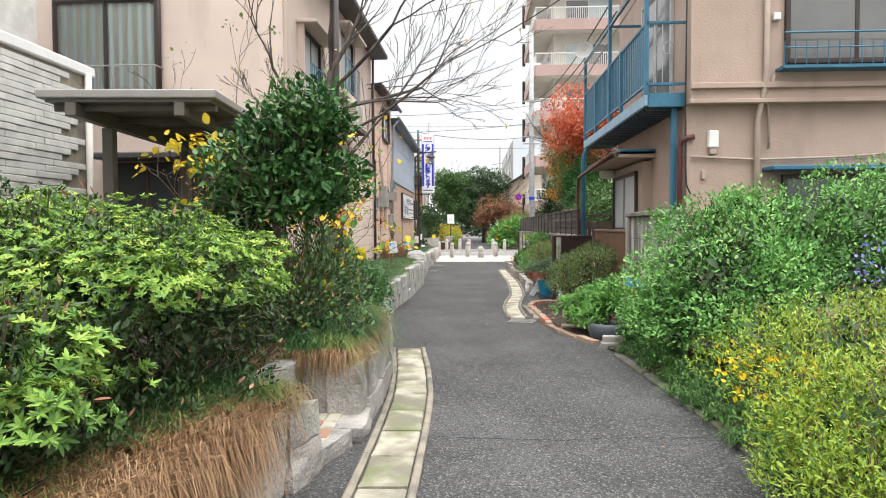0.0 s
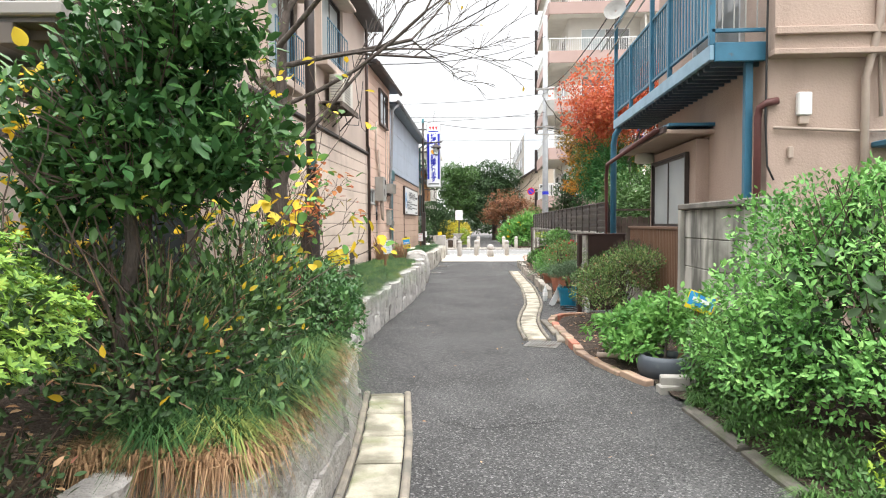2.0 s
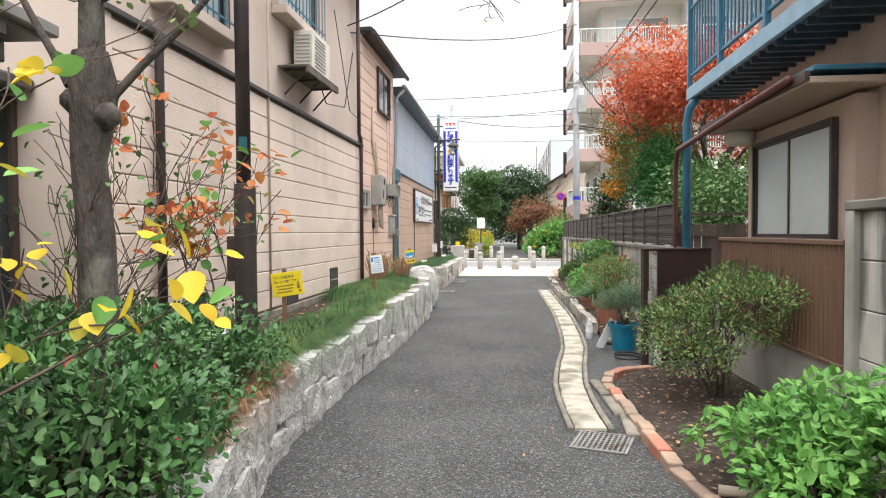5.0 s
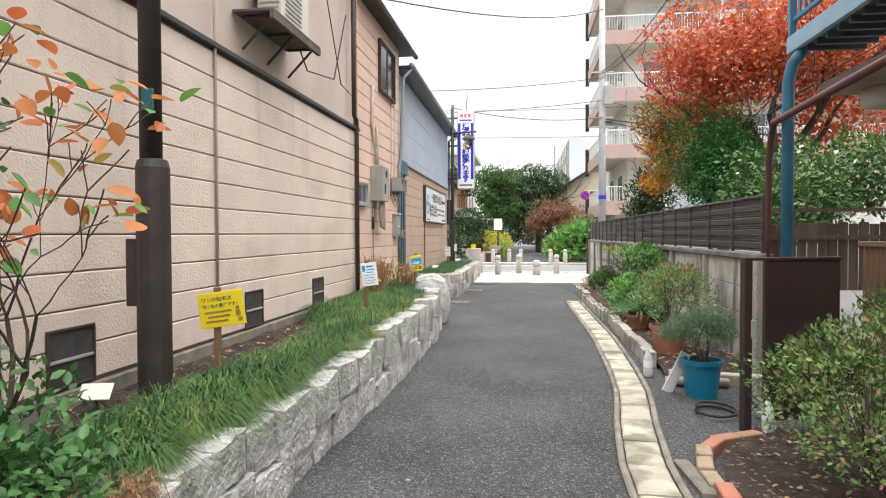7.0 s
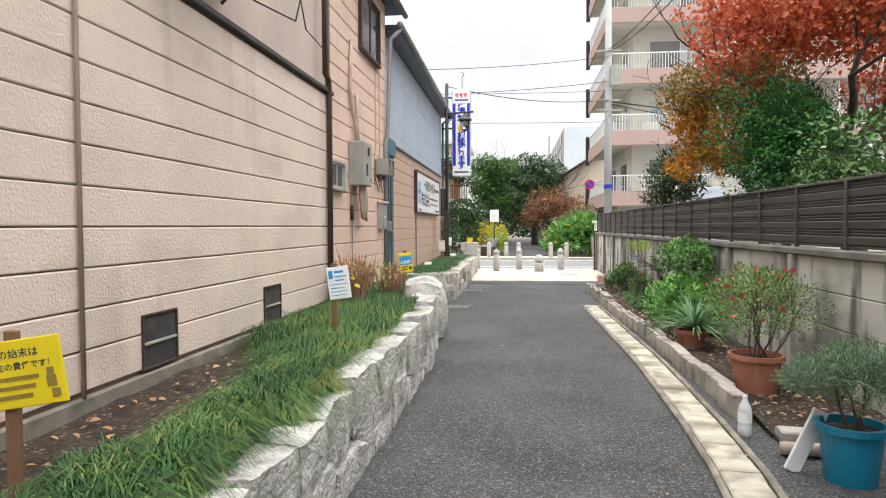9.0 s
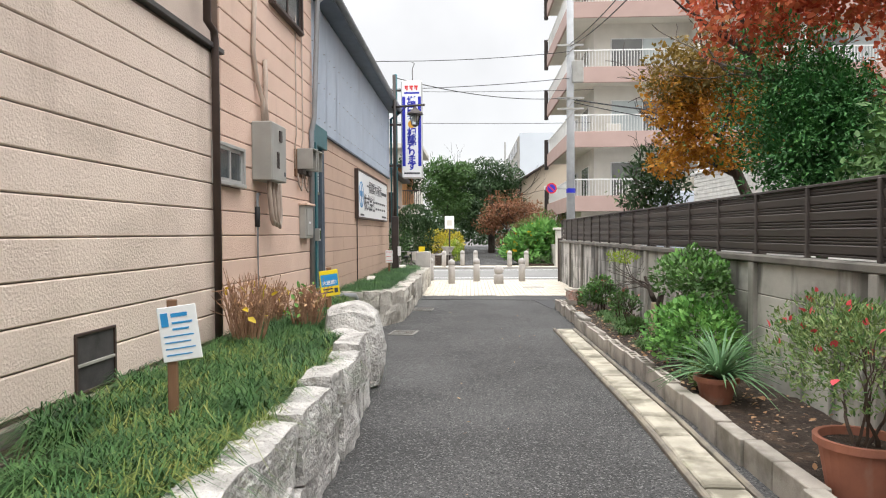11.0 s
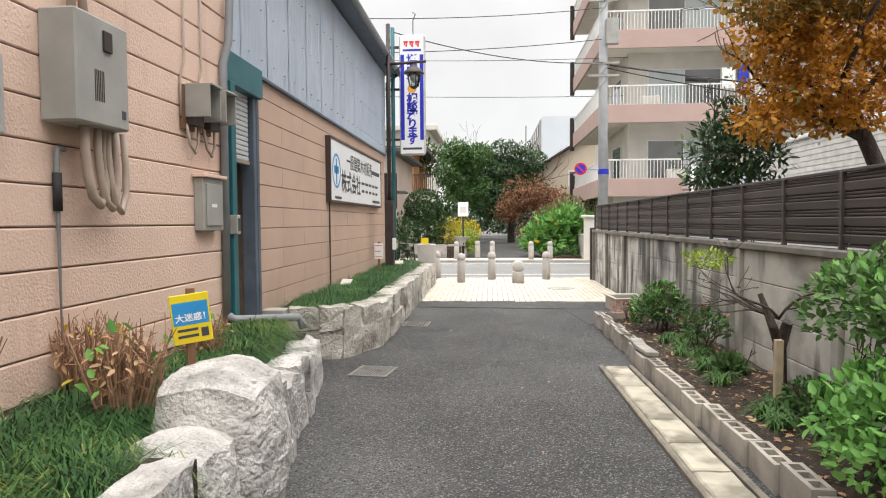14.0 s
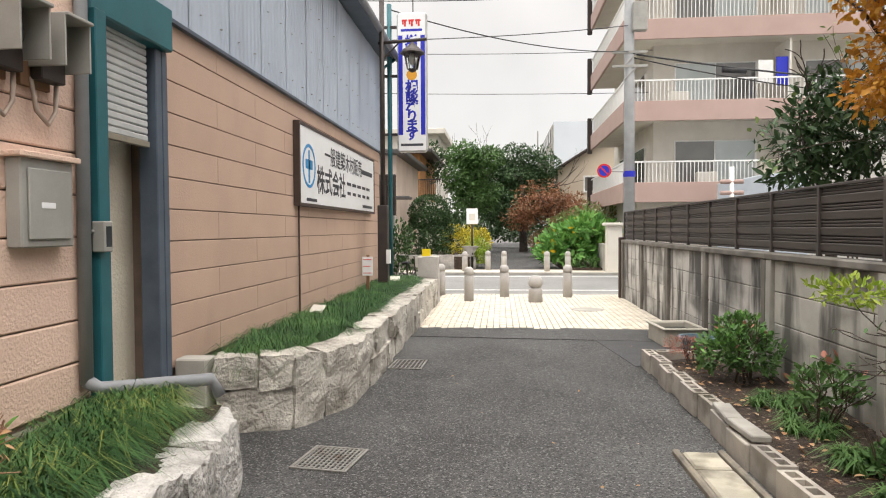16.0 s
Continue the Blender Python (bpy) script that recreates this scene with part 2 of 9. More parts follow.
SIDING = stain(stain(mat("cream_pink_siding", (0.76, 0.63, 0.54), (0.67, 0.55, 0.47), scale=1.6, rough=0.8, bump=1.0, fine=55, fine_amt=0.12, obj=0.05, dist=0.008), (0.35, 0.27, 0.215), (3, 3, 0.35), 0.57, 0.74, 0.34), (0.44, 0.36, 0.29), (0.8, 0.8, 2.0), 0.56, 0.74, 0.45)
SIDING_P = stain(mat("salmon_pink_siding", (0.74, 0.54, 0.44), (0.67, 0.485, 0.39), scale=1.6, rough=0.75, bump=1.0, fine=55, fine_amt=0.12, obj=0.1, dist=0.008), (0.42, 0.29, 0.225), (4, 4, 0.6), 0.6, 0.75, 0.35)
SHEDWALL = stain(mat("tan_pink_block", (0.53, 0.375, 0.29), (0.475, 0.335, 0.26), scale=1.6, rough=0.75, bump=0.5, fine=60, fine_amt=0.12, obj=0.14), (0.36, 0.25, 0.195), (2, 2, 0.6), 0.6, 0.75, 0.35)
GROOVE = mat("dark_joint", (0.26, 0.19, 0.155), (0.2, 0.15, 0.12), rough=0.9)
STUCCO = stain(mat("beige_pink_stucco", (0.62, 0.51, 0.44), (0.54, 0.44, 0.38), scale=1.3, rough=0.85, bump=0.6, fine=70, fine_amt=0.15), (0.36, 0.29, 0.24), (2.5, 2.5, 0.5), 0.57, 0.72, 0.4)
TAUPE = stain(mat("taupe_stucco", (0.45, 0.34, 0.28), (0.39, 0.295, 0.24), scale=1.4, rough=0.82, bump=0.8, fine=42, fine_amt=0.18, dist=0.008), (0.25, 0.19, 0.155), (2.2, 2.2, 0.6), 0.57, 0.74, 0.4)
WHITEBRICK = mat("white_split_stone_siding", (0.66, 0.65, 0.61), (0.5, 0.49, 0.46), scale=5, rough=0.8, bump=0.6, obj=0.2, island=0.0)
BLUE = stain(mat("blue_painted_steel", (0.045, 0.17, 0.26), (0.03, 0.12, 0.19), scale=4, rough=0.42, bump=0.1), (0.12, 0.07, 0.05), (6, 6, 4), 0.66, 0.72, 0.6)
BLUE_L = mat("light_blue_fascia", (0.26, 0.40, 0.50), (0.2, 0.32, 0.41), scale=4, rough=0.5, bump=0.1)
TEAL = mat("teal_painted_steel", (0.02, 0.13, 0.155), (0.015, 0.1, 0.12), scale=4, rough=0.4, bump=0.1)
NAVY = mat("slate_blue_frame", (0.09, 0.115, 0.15), (0.06, 0.08, 0.11), scale=4, rough=0.45, bump=0.1)
CORR = stain(mat("pale_blue_corrugated_steel", (0.44, 0.50, 0.585), (0.38, 0.435, 0.515), scale=1.4, rough=0.45, bump=0.1, fine=30, obj=0.1), (0.30, 0.33, 0.38), (3, 3, 0.3), 0.58, 0.72, 0.5)
SHUTTER = mat("galvanised_shutter", (0.58, 0.60, 0.60), (0.48, 0.50, 0.50), scale=5, rough=0.4, metal=0.3, bump=0.1)
DARKMETAL = mat("dark_brown_metal", (0.032, 0.024, 0.022), (0.05, 0.038, 0.034), scale=5, rough=0.5, bump=0.15)
BROWNPIPE = mat("brown_downpipe", (0.07, 0.046, 0.038), (0.05, 0.033, 0.028), scale=5, rough=0.5, bump=0.15)
REDPIPE = mat("red_brown_pipe", (0.13, 0.045, 0.04), (0.09, 0.035, 0.032), scale=5, rough=0.5, bump=0.15)
FENCE = mat("brown_black_louvre", (0.085, 0.07, 0.063), (0.055, 0.046, 0.042), scale=4, rough=0.55, bump=0.2, stretch=(1, 0.15, 1))
GREYMETAL = stain(mat("grey_painted_metal", (0.36, 0.355, 0.33), (0.29, 0.285, 0.265), scale=4, rough=0.5, bump=0.1), (0.2, 0.17, 0.13), (4, 4, 1), 0.6, 0.75, 0.5)
GREYPVC = mat("grey_pvc", (0.25, 0.26, 0.275), (0.2, 0.21, 0.22), scale=5, rough=0.45, bump=0.1)
BEIGEPIPE = mat("beige_pipe", (0.46, 0.375, 0.31), (0.38, 0.3, 0.25), scale=5, rough=0.55, bump=0.1)
ALU = mat("aluminium", (0.55, 0.55, 0.54), (0.45, 0.45, 0.44), scale=6, rough=0.4, metal=0.6, bump=0.05)
WHITE = mat("white_paint", (0.78, 0.78, 0.76), (0.7, 0.7, 0.68), scale=4, rough=0.5, bump=0.1)
OFFWHITE = mat("off_white_plaster", (0.68, 0.65, 0.585), (0.6, 0.57, 0.51), scale=1.5, rough=0.8, bump=0.2)
CREAMWALL = mat("rough_cream_render", (0.78, 0.72, 0.6), (0.66, 0.6, 0.49), scale=2.5, rough=0.9, bump=1.0, fine=45, dist=0.01)
APT_PINK = mat("dusty_pink_parapet", (0.44, 0.315, 0.28), (0.40, 0.285, 0.25), scale=1.2, rough=0.8, bump=0.2)
SIGNBLUE = mat("sign_blue", (0.02, 0.03, 0.45), (0.02, 0.03, 0.4), rough=0.35, bump=0.0)
SIGNRED = mat("sign_red", (0.65, 0.03, 0.03), (0.6, 0.03, 0.03), rough=0.35, bump=0.0)
SIGNWHITE = mat("sign_white", (0.82, 0.83, 0.84), (0.78, 0.79, 0.8), rough=0.35, bump=0.0)
SIGNYELLOW = mat("sign_yellow", (0.80, 0.62, 0.02), (0.74, 0.56, 0.02), rough=0.4, bump=0.0)
SIGNSKY = mat("sign_sky_blue", (0.03, 0.28, 0.6), (0.03, 0.25, 0.55), rough=0.4, bump=0.0)
ORANGE = mat("sign_orange", (0.75, 0.36, 0.04), (0.7, 0.33, 0.04), rough=0.4, bump=0.0)
INK = mat("dark_ink", (0.06, 0.065, 0.08), (0.05, 0.05, 0.06), rough=0.6, bump=0.0)
INKBROWN = mat("brown_ink", (0.3, 0.2, 0.05), (0.25, 0.17, 0.04), rough=0.6, bump=0.0)
WOOD = mat("brown_wood_stake", (0.22, 0.12, 0.065), (0.15, 0.08, 0.045), scale=8, rough=0.75, bump=0.4, stretch=(1, 1, 0.1))
OLDWOOD = mat("grey_old_wood", (0.16, 0.13, 0.11), (0.09, 0.073, 0.06), scale=8, rough=0.85, bump=0.5, stretch=(1, 1, 0.1))
BAMBOO = mat("pale_stake", (0.5, 0.40, 0.28), (0.4, 0.32, 0.22), scale=8, rough=0.7, bump=0.2)
BROWNPANEL = mat("brown_corrugated_panel", (0.17, 0.095, 0.06), (0.14, 0.078, 0.05), scale=3, rough=0.5, bump=0.15, stretch=(1, 1, 0.3))
GATE = mat("dark_gate_metal", (0.05, 0.032, 0.028), (0.036, 0.024, 0.022), scale=3, rough=0.4, bump=0.1)
BRICK = stain(mat("red_brick", (0.42, 0.16, 0.11), (0.35, 0.2, 0.13), scale=6, rough=0.85, bump=0.5, obj=0.5), (0.42, 0.34, 0.24), (4, 4, 4), 0.52, 0.64, 0.7)
BRICK_P = stain(mat("pale_worn_brick", (0.40, 0.28, 0.20), (0.27, 0.19, 0.15), scale=6, rough=0.88, bump=0.5, obj=0.5), (0.17, 0.19, 0.07), (3, 3, 3), 0.57, 0.68, 0.6)
TERRA = stain(mat("terracotta", (0.40, 0.16, 0.10), (0.32, 0.13, 0.085), scale=6, rough=0.8, bump=0.2), (0.42, 0.32, 0.26), (5, 5, 3), 0.58, 0.7, 0.5)
BUCKET = mat("turquoise_plastic", (0.01, 0.20, 0.33), (0.01, 0.17, 0.28), scale=6, rough=0.35, bump=0.05)
POTGREY = stain(mat("grey_planter", (0.085, 0.10, 0.115), (0.06, 0.07, 0.085), scale=6, rough=0.6, bump=0.2), (0.2, 0.22, 0.2), (5, 5, 5), 0.55, 0.7, 0.4)
BASIN_GREY = mat("old_grey_basin", (0.50, 0.47, 0.40), (0.4, 0.37, 0.31), scale=5, rough=0.5, bump=0.1)
BASIN_BLUE = mat("faded_blue_basin", (0.16, 0.24, 0.28), (0.12, 0.19, 0.23), scale=5, rough=0.5, bump=0.1)
SOIL = speckle(stain(mat("dark_soil", (0.060, 0.041, 0.030), (0.034, 0.024, 0.018), scale=9, rough=0.95, bump=1.0, fine=60, fine_amt=0.4, dist=0.03), (0.13, 0.085, 0.055), (6, 6, 6), 0.55, 0.7, 0.6), (0.3, 0.24, 0.18), 45, 0.01, 0.08, 0.7, 0.6)
GROUND = stain(mat("grey_ground", (0.16, 0.155, 0.145), (0.11, 0.105, 0.10), scale=0.6, rough=0.9, bump=0.4), (0.2, 0.19, 0.17), (0.3, 0.3, 0.3), 0.5, 0.7, 0.6)
PAVER = mat("beige_paver", (0.68, 0.62, 0.52), (0.55, 0.49, 0.41), scale=3, rough=0.8, bump=0.3, obj=0.35, island=0.0)
PAVER_I = mat("beige_paver_row", (0.68, 0.62, 0.52), (0.52, 0.465, 0.385), scale=3, rough=0.8, bump=0.3, island=0.35)
PAVERBED = mat("paver_joint_sand", (0.36, 0.31, 0.25), (0.27, 0.235, 0.19), scale=5, rough=0.95)
STEELGRATE = stain(mat("galvanised_grate", (0.30, 0.29, 0.27), (0.22, 0.21, 0.19), scale=6, rough=0.55, metal=0.5, bump=0.2), (0.14, 0.08, 0.05), (6, 6, 6), 0.56, 0.7, 0.6)
VENTMESH = mat("dusty_vent_mesh", (0.075, 0.07, 0.068), (0.04, 0.038, 0.037), scale=9, rough=0.8, bump=0.6, fine=160)
BLACK = mat("black_void", (0.012, 0.012, 0.013), (0.008, 0.008, 0.009), rough=0.9, bump=0)
RUBBER = mat("dark_rubber", (0.03, 0.03, 0.032), (0.02, 0.02, 0.022), rough=0.7, bump=0.1)
ROOFMETAL = mat("dark_roof_metal", (0.075, 0.07, 0.068), (0.055, 0.05, 0.05), scale=3, rough=0.5, bump=0.15)
CARPORT = mat("bronze_aluminium", (0.135, 0.115, 0.10), (0.11, 0.095, 0.082), scale=3, rough=0.45, bump=0.05)
CARPORT_T = mat("grey_carport_roof", (0.30, 0.28, 0.26), (0.25, 0.235, 0.22), scale=3, rough=0.45, bump=0.05)
POLYC = mat("smoked_carport_sheet", (0.16, 0.15, 0.145), (0.13, 0.122, 0.12), scale=2, rough=0.3, bump=0.02)
CURTAIN = mat("pale_green_curtain", (0.56, 0.60, 0.575), (0.48, 0.525, 0.5), scale=3, rough=0.85, bump=0.2, stretch=(8, 8, 0.3))
WINGLASS = glass("window_glass")
FROST = mat("frosted_glass", (0.48, 0.53, 0.53), (0.41, 0.46, 0.46), scale=1.3, rough=0.22, bump=0.02, spec=0.6)
DARKGLASS = mat("dark_window_glass", (0.045, 0.055, 0.06), (0.03, 0.037, 0.04), scale=1.5, rough=0.08, bump=0.0, spec=0.8)
GREYGLASS = mat("grey_window_glass", (0.16, 0.16, 0.15), (0.12, 0.12, 0.115), scale=1.0, rough=0.1, bump=0.0, spec=0.8)
UPOLE = stain(mat("concrete_utility_pole", (0.42, 0.43, 0.44), (0.35, 0.36, 0.37), scale=4, rough=0.8, bump=0.2), (0.25, 0.26, 0.27), (4, 4, 0.6), 0.55, 0.7, 0.5)
CABLE = mat("black_cable", (0.02, 0.02, 0.021), (0.03, 0.03, 0.03), rough=0.6, bump=0)
BARK = stain(mat("grey_brown_bark", (0.115, 0.092, 0.078), (0.05, 0.04, 0.034), scale=14, rough=0.9, bump=1.0, fine=60, stretch=(1, 1, 0.35), dist=0.02), (0.22, 0.22, 0.18), (5, 5, 3), 0.58, 0.7, 0.5)
TWIG = mat("brown_twig", (0.11, 0.08, 0.06), (0.07, 0.05, 0.04), scale=20, rough=0.85, bump=0.3)
DRYTWIG = mat("dry_tan_stalk", (0.36, 0.24, 0.15), (0.25, 0.15, 0.09), scale=20, rough=0.85, bump=0.2, island=0.5)
L_AZALEA = leafmat("azalea_leaf", (0.04, 0.095, 0.025), (0.085, 0.185, 0.04), (0.16, 0.30, 0.06), (0.30, 0.45, 0.10))
# very dark green: the shade deep in the bushes, put into leaf colour
L_AZALEA_D = leafmat("azalea_shade_leaf", (0.02, 0.042, 0.015), (0.035, 0.07, 0.022), (0.055, 0.10, 0.03), trans=0.05)
L_TIPG = leafmat("fresh_azalea_tip", (0.11, 0.21, 0.035), (0.20, 0.35, 0.055), (0.31, 0.48, 0.09), (0.44, 0.58, 0.14), trans=0.3)
L_YTIP = leafmat("yellow_green_tip", (0.24, 0.37, 0.06), (0.40, 0.48, 0.08), (0.52, 0.56, 0.12))
L_PINK = leafmat("red_brown_spent_flower", (0.35, 0.09, 0.06), (0.42, 0.18, 0.13), (0.28, 0.14, 0.09))
L_CAMELLIA = leafmat("camellia_leaf", (0.018, 0.055, 0.02), (0.04, 0.11, 0.034), (0.08, 0.18, 0.052), (0.16, 0.28, 0.085), rough=0.27, trans=0.12)
L_YELLOW = leafmat("autumn_yellow_leaf", (0.62, 0.36, 0.02), (0.72, 0.48, 0.03), (0.66, 0.52, 0.06), (0.40, 0.42, 0.07), trans=0.35)
L_ORANGE = leafmat("autumn_orange_leaf", (0.58, 0.16, 0.05), (0.62, 0.25, 0.08), (0.50, 0.12, 0.06), (0.30, 0.32, 0.06), trans=0.35)
L_BRIGHT = leafmat("bright_green_leaf", (0.07, 0.19, 0.05), (0.12, 0.29, 0.07), (0.18, 0.38, 0.09), (0.27, 0.48, 0.14), trans=0.3)
L_SHRUB = leafmat("fresh_shrub_leaf", (0.04, 0.115, 0.032), (0.10, 0.255, 0.06), (0.19, 0.41, 0.105), (0.34, 0.56, 0.18), trans=0.2)
L_WILLOW = leafmat("yellow_green_fine_leaf", (0.12, 0.22, 0.025), (0.23, 0.35, 0.035), (0.33, 0.43, 0.06), (0.45, 0.49, 0.10), trans=0.25)
L_FLOWER = leafmat("yellow_blossom", (0.78, 0.52, 0.015), (0.84, 0.62, 0.03), trans=0.3)
L_SASANQUA = leafmat("glossy_low_leaf", (0.028, 0.08, 0.028), (0.05, 0.125, 0.04), (0.085, 0.19, 0.06), (0.15, 0.27, 0.09), rough=0.3, trans=0.12)
L_RED = leafmat("pink_red_petal", (0.6, 0.04, 0.06), (0.68, 0.10, 0.11), trans=0.2)
L_MAPLE_R = leafmat("red_maple_leaf", (0.30, 0.055, 0.035), (0.48, 0.10, 0.05), (0.58, 0.17, 0.075), (0.60, 0.26, 0.10), trans=0.35)
L_MAPLE_O = leafmat("orange_maple_leaf", (0.22, 0.11, 0.025), (0.46, 0.20, 0.03), (0.60, 0.30, 0.04), (0.62, 0.38, 0.05), trans=0.35)
L_MAPLE_B = leafmat("olive_maple_leaf", (0.10, 0.085, 0.025), (0.19, 0.13, 0.03), (0.30, 0.19, 0.04), trans=0.3)
L_CONE = leafmat("conifer_leaf", (0.018, 0.075, 0.022), (0.032, 0.12, 0.032), (0.055, 0.18, 0.045), (0.10, 0.26, 0.06))
# own colour of dark evergreens, also painted shade inside hedge and green shrub
L_DARK = leafmat("dark_evergreen_and_shade_leaf", (0.026, 0.055, 0.022), (0.045, 0.09, 0.034), (0.08, 0.14, 0.055))
L_MID = leafmat("mid_green_leaf", (0.05, 0.115, 0.035), (0.085, 0.17, 0.05), (0.13, 0.24, 0.07))
L_LACE = leafmat("pale_fine_leaf", (0.11, 0.18, 0.06), (0.19, 0.27, 0.09), (0.28, 0.33, 0.13))
L_GREYGREEN = leafmat("grey_green_needle", (0.08, 0.14, 0.08), (0.13, 0.20, 0.11), (0.19, 0.27, 0.15))
L_STRAP = leafmat("strap_leaf", (0.10, 0.21, 0.10), (0.16, 0.29, 0.14), (0.26, 0.39, 0.22), trans=0.2)
L_GRASS = leafmat("mondo_grass_blade", (0.012, 0.04, 0.014), (0.032, 0.085, 0.028), (0.065, 0.15, 0.045), (0.15, 0.25, 0.085), trans=0.1)
L_GRASS_Y = leafmat("yellowing_grass_blade", (0.10, 0.17, 0.045), (0.19, 0.24, 0.06), (0.33, 0.31, 0.10), trans=0.15)
L_STRAW = leafmat("dry_straw_blade", (0.08, 0.042, 0.02), (0.19, 0.105, 0.052), (0.34, 0.21, 0.11), (0.48, 0.32, 0.185), trans=0.1)
L_LITTER = leafmat("fallen_leaf", (0.26, 0.13, 0.06), (0.42, 0.24, 0.12), (0.50, 0.36, 0.22), trans=0.05)


# ---- mesh helpers ----
class MB:
    """A growing list of vertices and faces for one mesh."""

    def __init__(self):
        self.v, self.f = [], []

    def box(self, x0, x1, y0, y1, z0, z1, c=0.0):
        b = len(self.v)
        if c <= 0:
            self.v += [(x, y, z) for z in (z0, z1) for y in (y0, y1) for x in (x0, x1)]
            self.f += [tuple(b + i for i in q) for q in ((0, 2, 3, 1), (4, 5, 7, 6), (0, 1, 5, 4), (2, 6, 7, 3), (0, 4, 6, 2), (1, 3, 7, 5))]
            return self
        lo, hi = (x0, y0, z0), (x1, y1, z1)
        idx = {}
        for i in range(8):
            s = [(i >> k) & 1 for k in range(3)]
            for ax in range(3):
                p = [(hi[k] if s[k] else lo[k]) for k in range(3)]
                for k in range(3):
                    if k != ax:
                        p[k] += -c if s[k] else c
                idx[i, ax] = len(self.v)
                self.v.append(tuple(p))
        for ax in range(3):
            o1, o2 = (ax + 1) % 3, (ax + 2) % 3
            for s in (0, 1):
                q = [s << ax | a << o1 | d << o2 for a, d in ((0, 0), (1, 0), (1, 1), (0, 1))]
                if not s:
                    q.reverse()
                self.f.append(tuple(idx[i, ax] for i in q))
            for a in (0, 1):
                for d in (0, 1):
                    i0 = a << o1 | d << o2
                    i1 = i0 | 1 << ax
                    q = (idx[i0, o1], idx[i1, o1], idx[i1, o2], idx[i0, o2])
                    self.f.append(q if a ^ d else q[::-1])
        for i in range(8):
            q = (idx[i, 0], idx[i, 1], idx[i, 2])
            self.f.append(q if bin(i).count("1") % 2 else q[::-1])
        return self

    def tube(self, pts, radii, n=8, cap=True):
        """A tube along a line of points; radii: one or one a point."""
        if not hasattr(radii, "__len__"):
            radii = [radii] * len(pts)
        P = [Vector(p) for p in pts]
        b0 = len(self.v)
        ref = None
        for i, p in enumerate(P):
            d = (P[min(i + 1, len(P) - 1)] - P[max(i - 1, 0)]).normalized()
            if ref is None:
                ref = Vector((0, 0, 1)) if abs(d.z) < 0.9 else Vector((1, 0, 0))
            u = d.cross(ref).normalized()
            w = d.cross(u)
            for k in range(n):
                a = 2 * math.pi * k / n
                self.v.append(tuple(p + (u * math.cos(a) + w * math.sin(a)) * radii[i]))
        for i in range(len(P) - 1):
            for k in range(n):
                a, c = b0 + i * n + k, b0 + i * n + (k + 1) % n
                self.f.append((a, a + n, c + n, c))
        if cap:
            self.f.append(tuple(b0 + k for k in range(n)))
            self.f.append(tuple(b0 + (len(P) - 1) * n + k for k in reversed(range(n))))
        return self

    def lathe(self, profile, cx=0, cy=0, n=20, cap=True):
        """A body of revolution; profile: (radius, z) from below."""
        b0 = len(self.v)
        for r, z in profile:
            for k in range(n):
                a = 2 * math.pi * k / n
                self.v.append((cx + r * math.cos(a), cy + r * math.sin(a), z))
        for i in range(len(profile) - 1):
            for k in range(n):
                a, c = b0 + i * n + k, b0 + i * n + (k + 1) % n
                self.f.append((a, c, c + n, a + n))
        if cap:
            self.f.append(tuple(b0 + k for k in reversed(range(n))))
            self.f.append(tuple(b0 + (len(profile) - 1) * n + k for k in range(n)))
        return self

    def prism(self, outline, z0, z1):
        """An upright prism on an outline (anticlockwise)."""
        b, n = len(self.v), len(outline)
        self.v += [(x, y, z0) for x, y in outline] + [(x, y, z1) for x, y in outline]
        self.f.append(tuple(b + n + i for i in range(n)))
        self.f.append(tuple(b + i for i in reversed(range(n))))
        for i in range(n):
            j = (i + 1) % n
            self.f.append((b + i, b + j, b + n + j, b + n + i))
        return self

    def wave(self, along, out, z0, z1, pitch, depth, axis="y", base=0.0, thick=0.03):
        """A corrugated upright sheet; along: (from, to); out: the coordinate of its face."""
        n = max(2, int(round((along[1] - along[0]) / pitch * 4)))
        b = len(self.v)
        for i in range(n + 1):
            s = along[0] + (along[1] - along[0]) * i / n
            d = out + depth * (1, 1, -1, -1)[i % 4] * 0.5
            for z in (z0, z1):
                self.v.append((d, s, z) if axis == "y" else (s, d, z))
            for z in (z0, z1):
                self.v.append((d - thick, s, z) if axis == "y" else (s, d + thick, z))
        for i in range(n):
            a = b + 4 * i
            self.f += [(a, a + 4, a + 5, a + 1), (a + 2, a + 3, a + 7, a + 6), (a + 1, a + 5, a + 7, a + 3), (a, a + 2, a + 6, a + 4)]
        return self

    def mesh(self, name, material, smooth=False):
        me = bpy.data.meshes.new(name)
        me.from_pydata(self.v, [], self.f)
        me.materials.append(material)
        if smooth:
            me.polygons.foreach_set("use_smooth", [True] * len(me.polygons))
        me.update()
        return me


def part(name, body, material, parent=None, label="", smooth=False, at=None):
    """Links a body as one mesh object, under a thing or a part."""
    ob = new(name, body if isinstance(body, bpy.types.Mesh) else body.mesh(name, material, smooth))
    if parent is not None:
        ob.parent = parent
    if at is not None:
        ob.matrix_basis = at
    if label:
        ob["label"] = label
    return ob


def thing(name, label, category, at=None, group="", kind=""):
    ob = new(name)
    ob.empty_display_size = 0.1
    if at is not None:
        ob.matrix_basis = at
    return tagged(ob, label, category, group, kind)


def setting(name, body, material, label, category, smooth=False):
    return tagged(part(name, body, material, smooth=smooth), label, category, kind="structure")


rng = np.random.default_rng(7)
CH = {}


def unit_box(material, c=0.006, key=None):
    """Shared chamfered unit boxes by rounded size."""
    return None


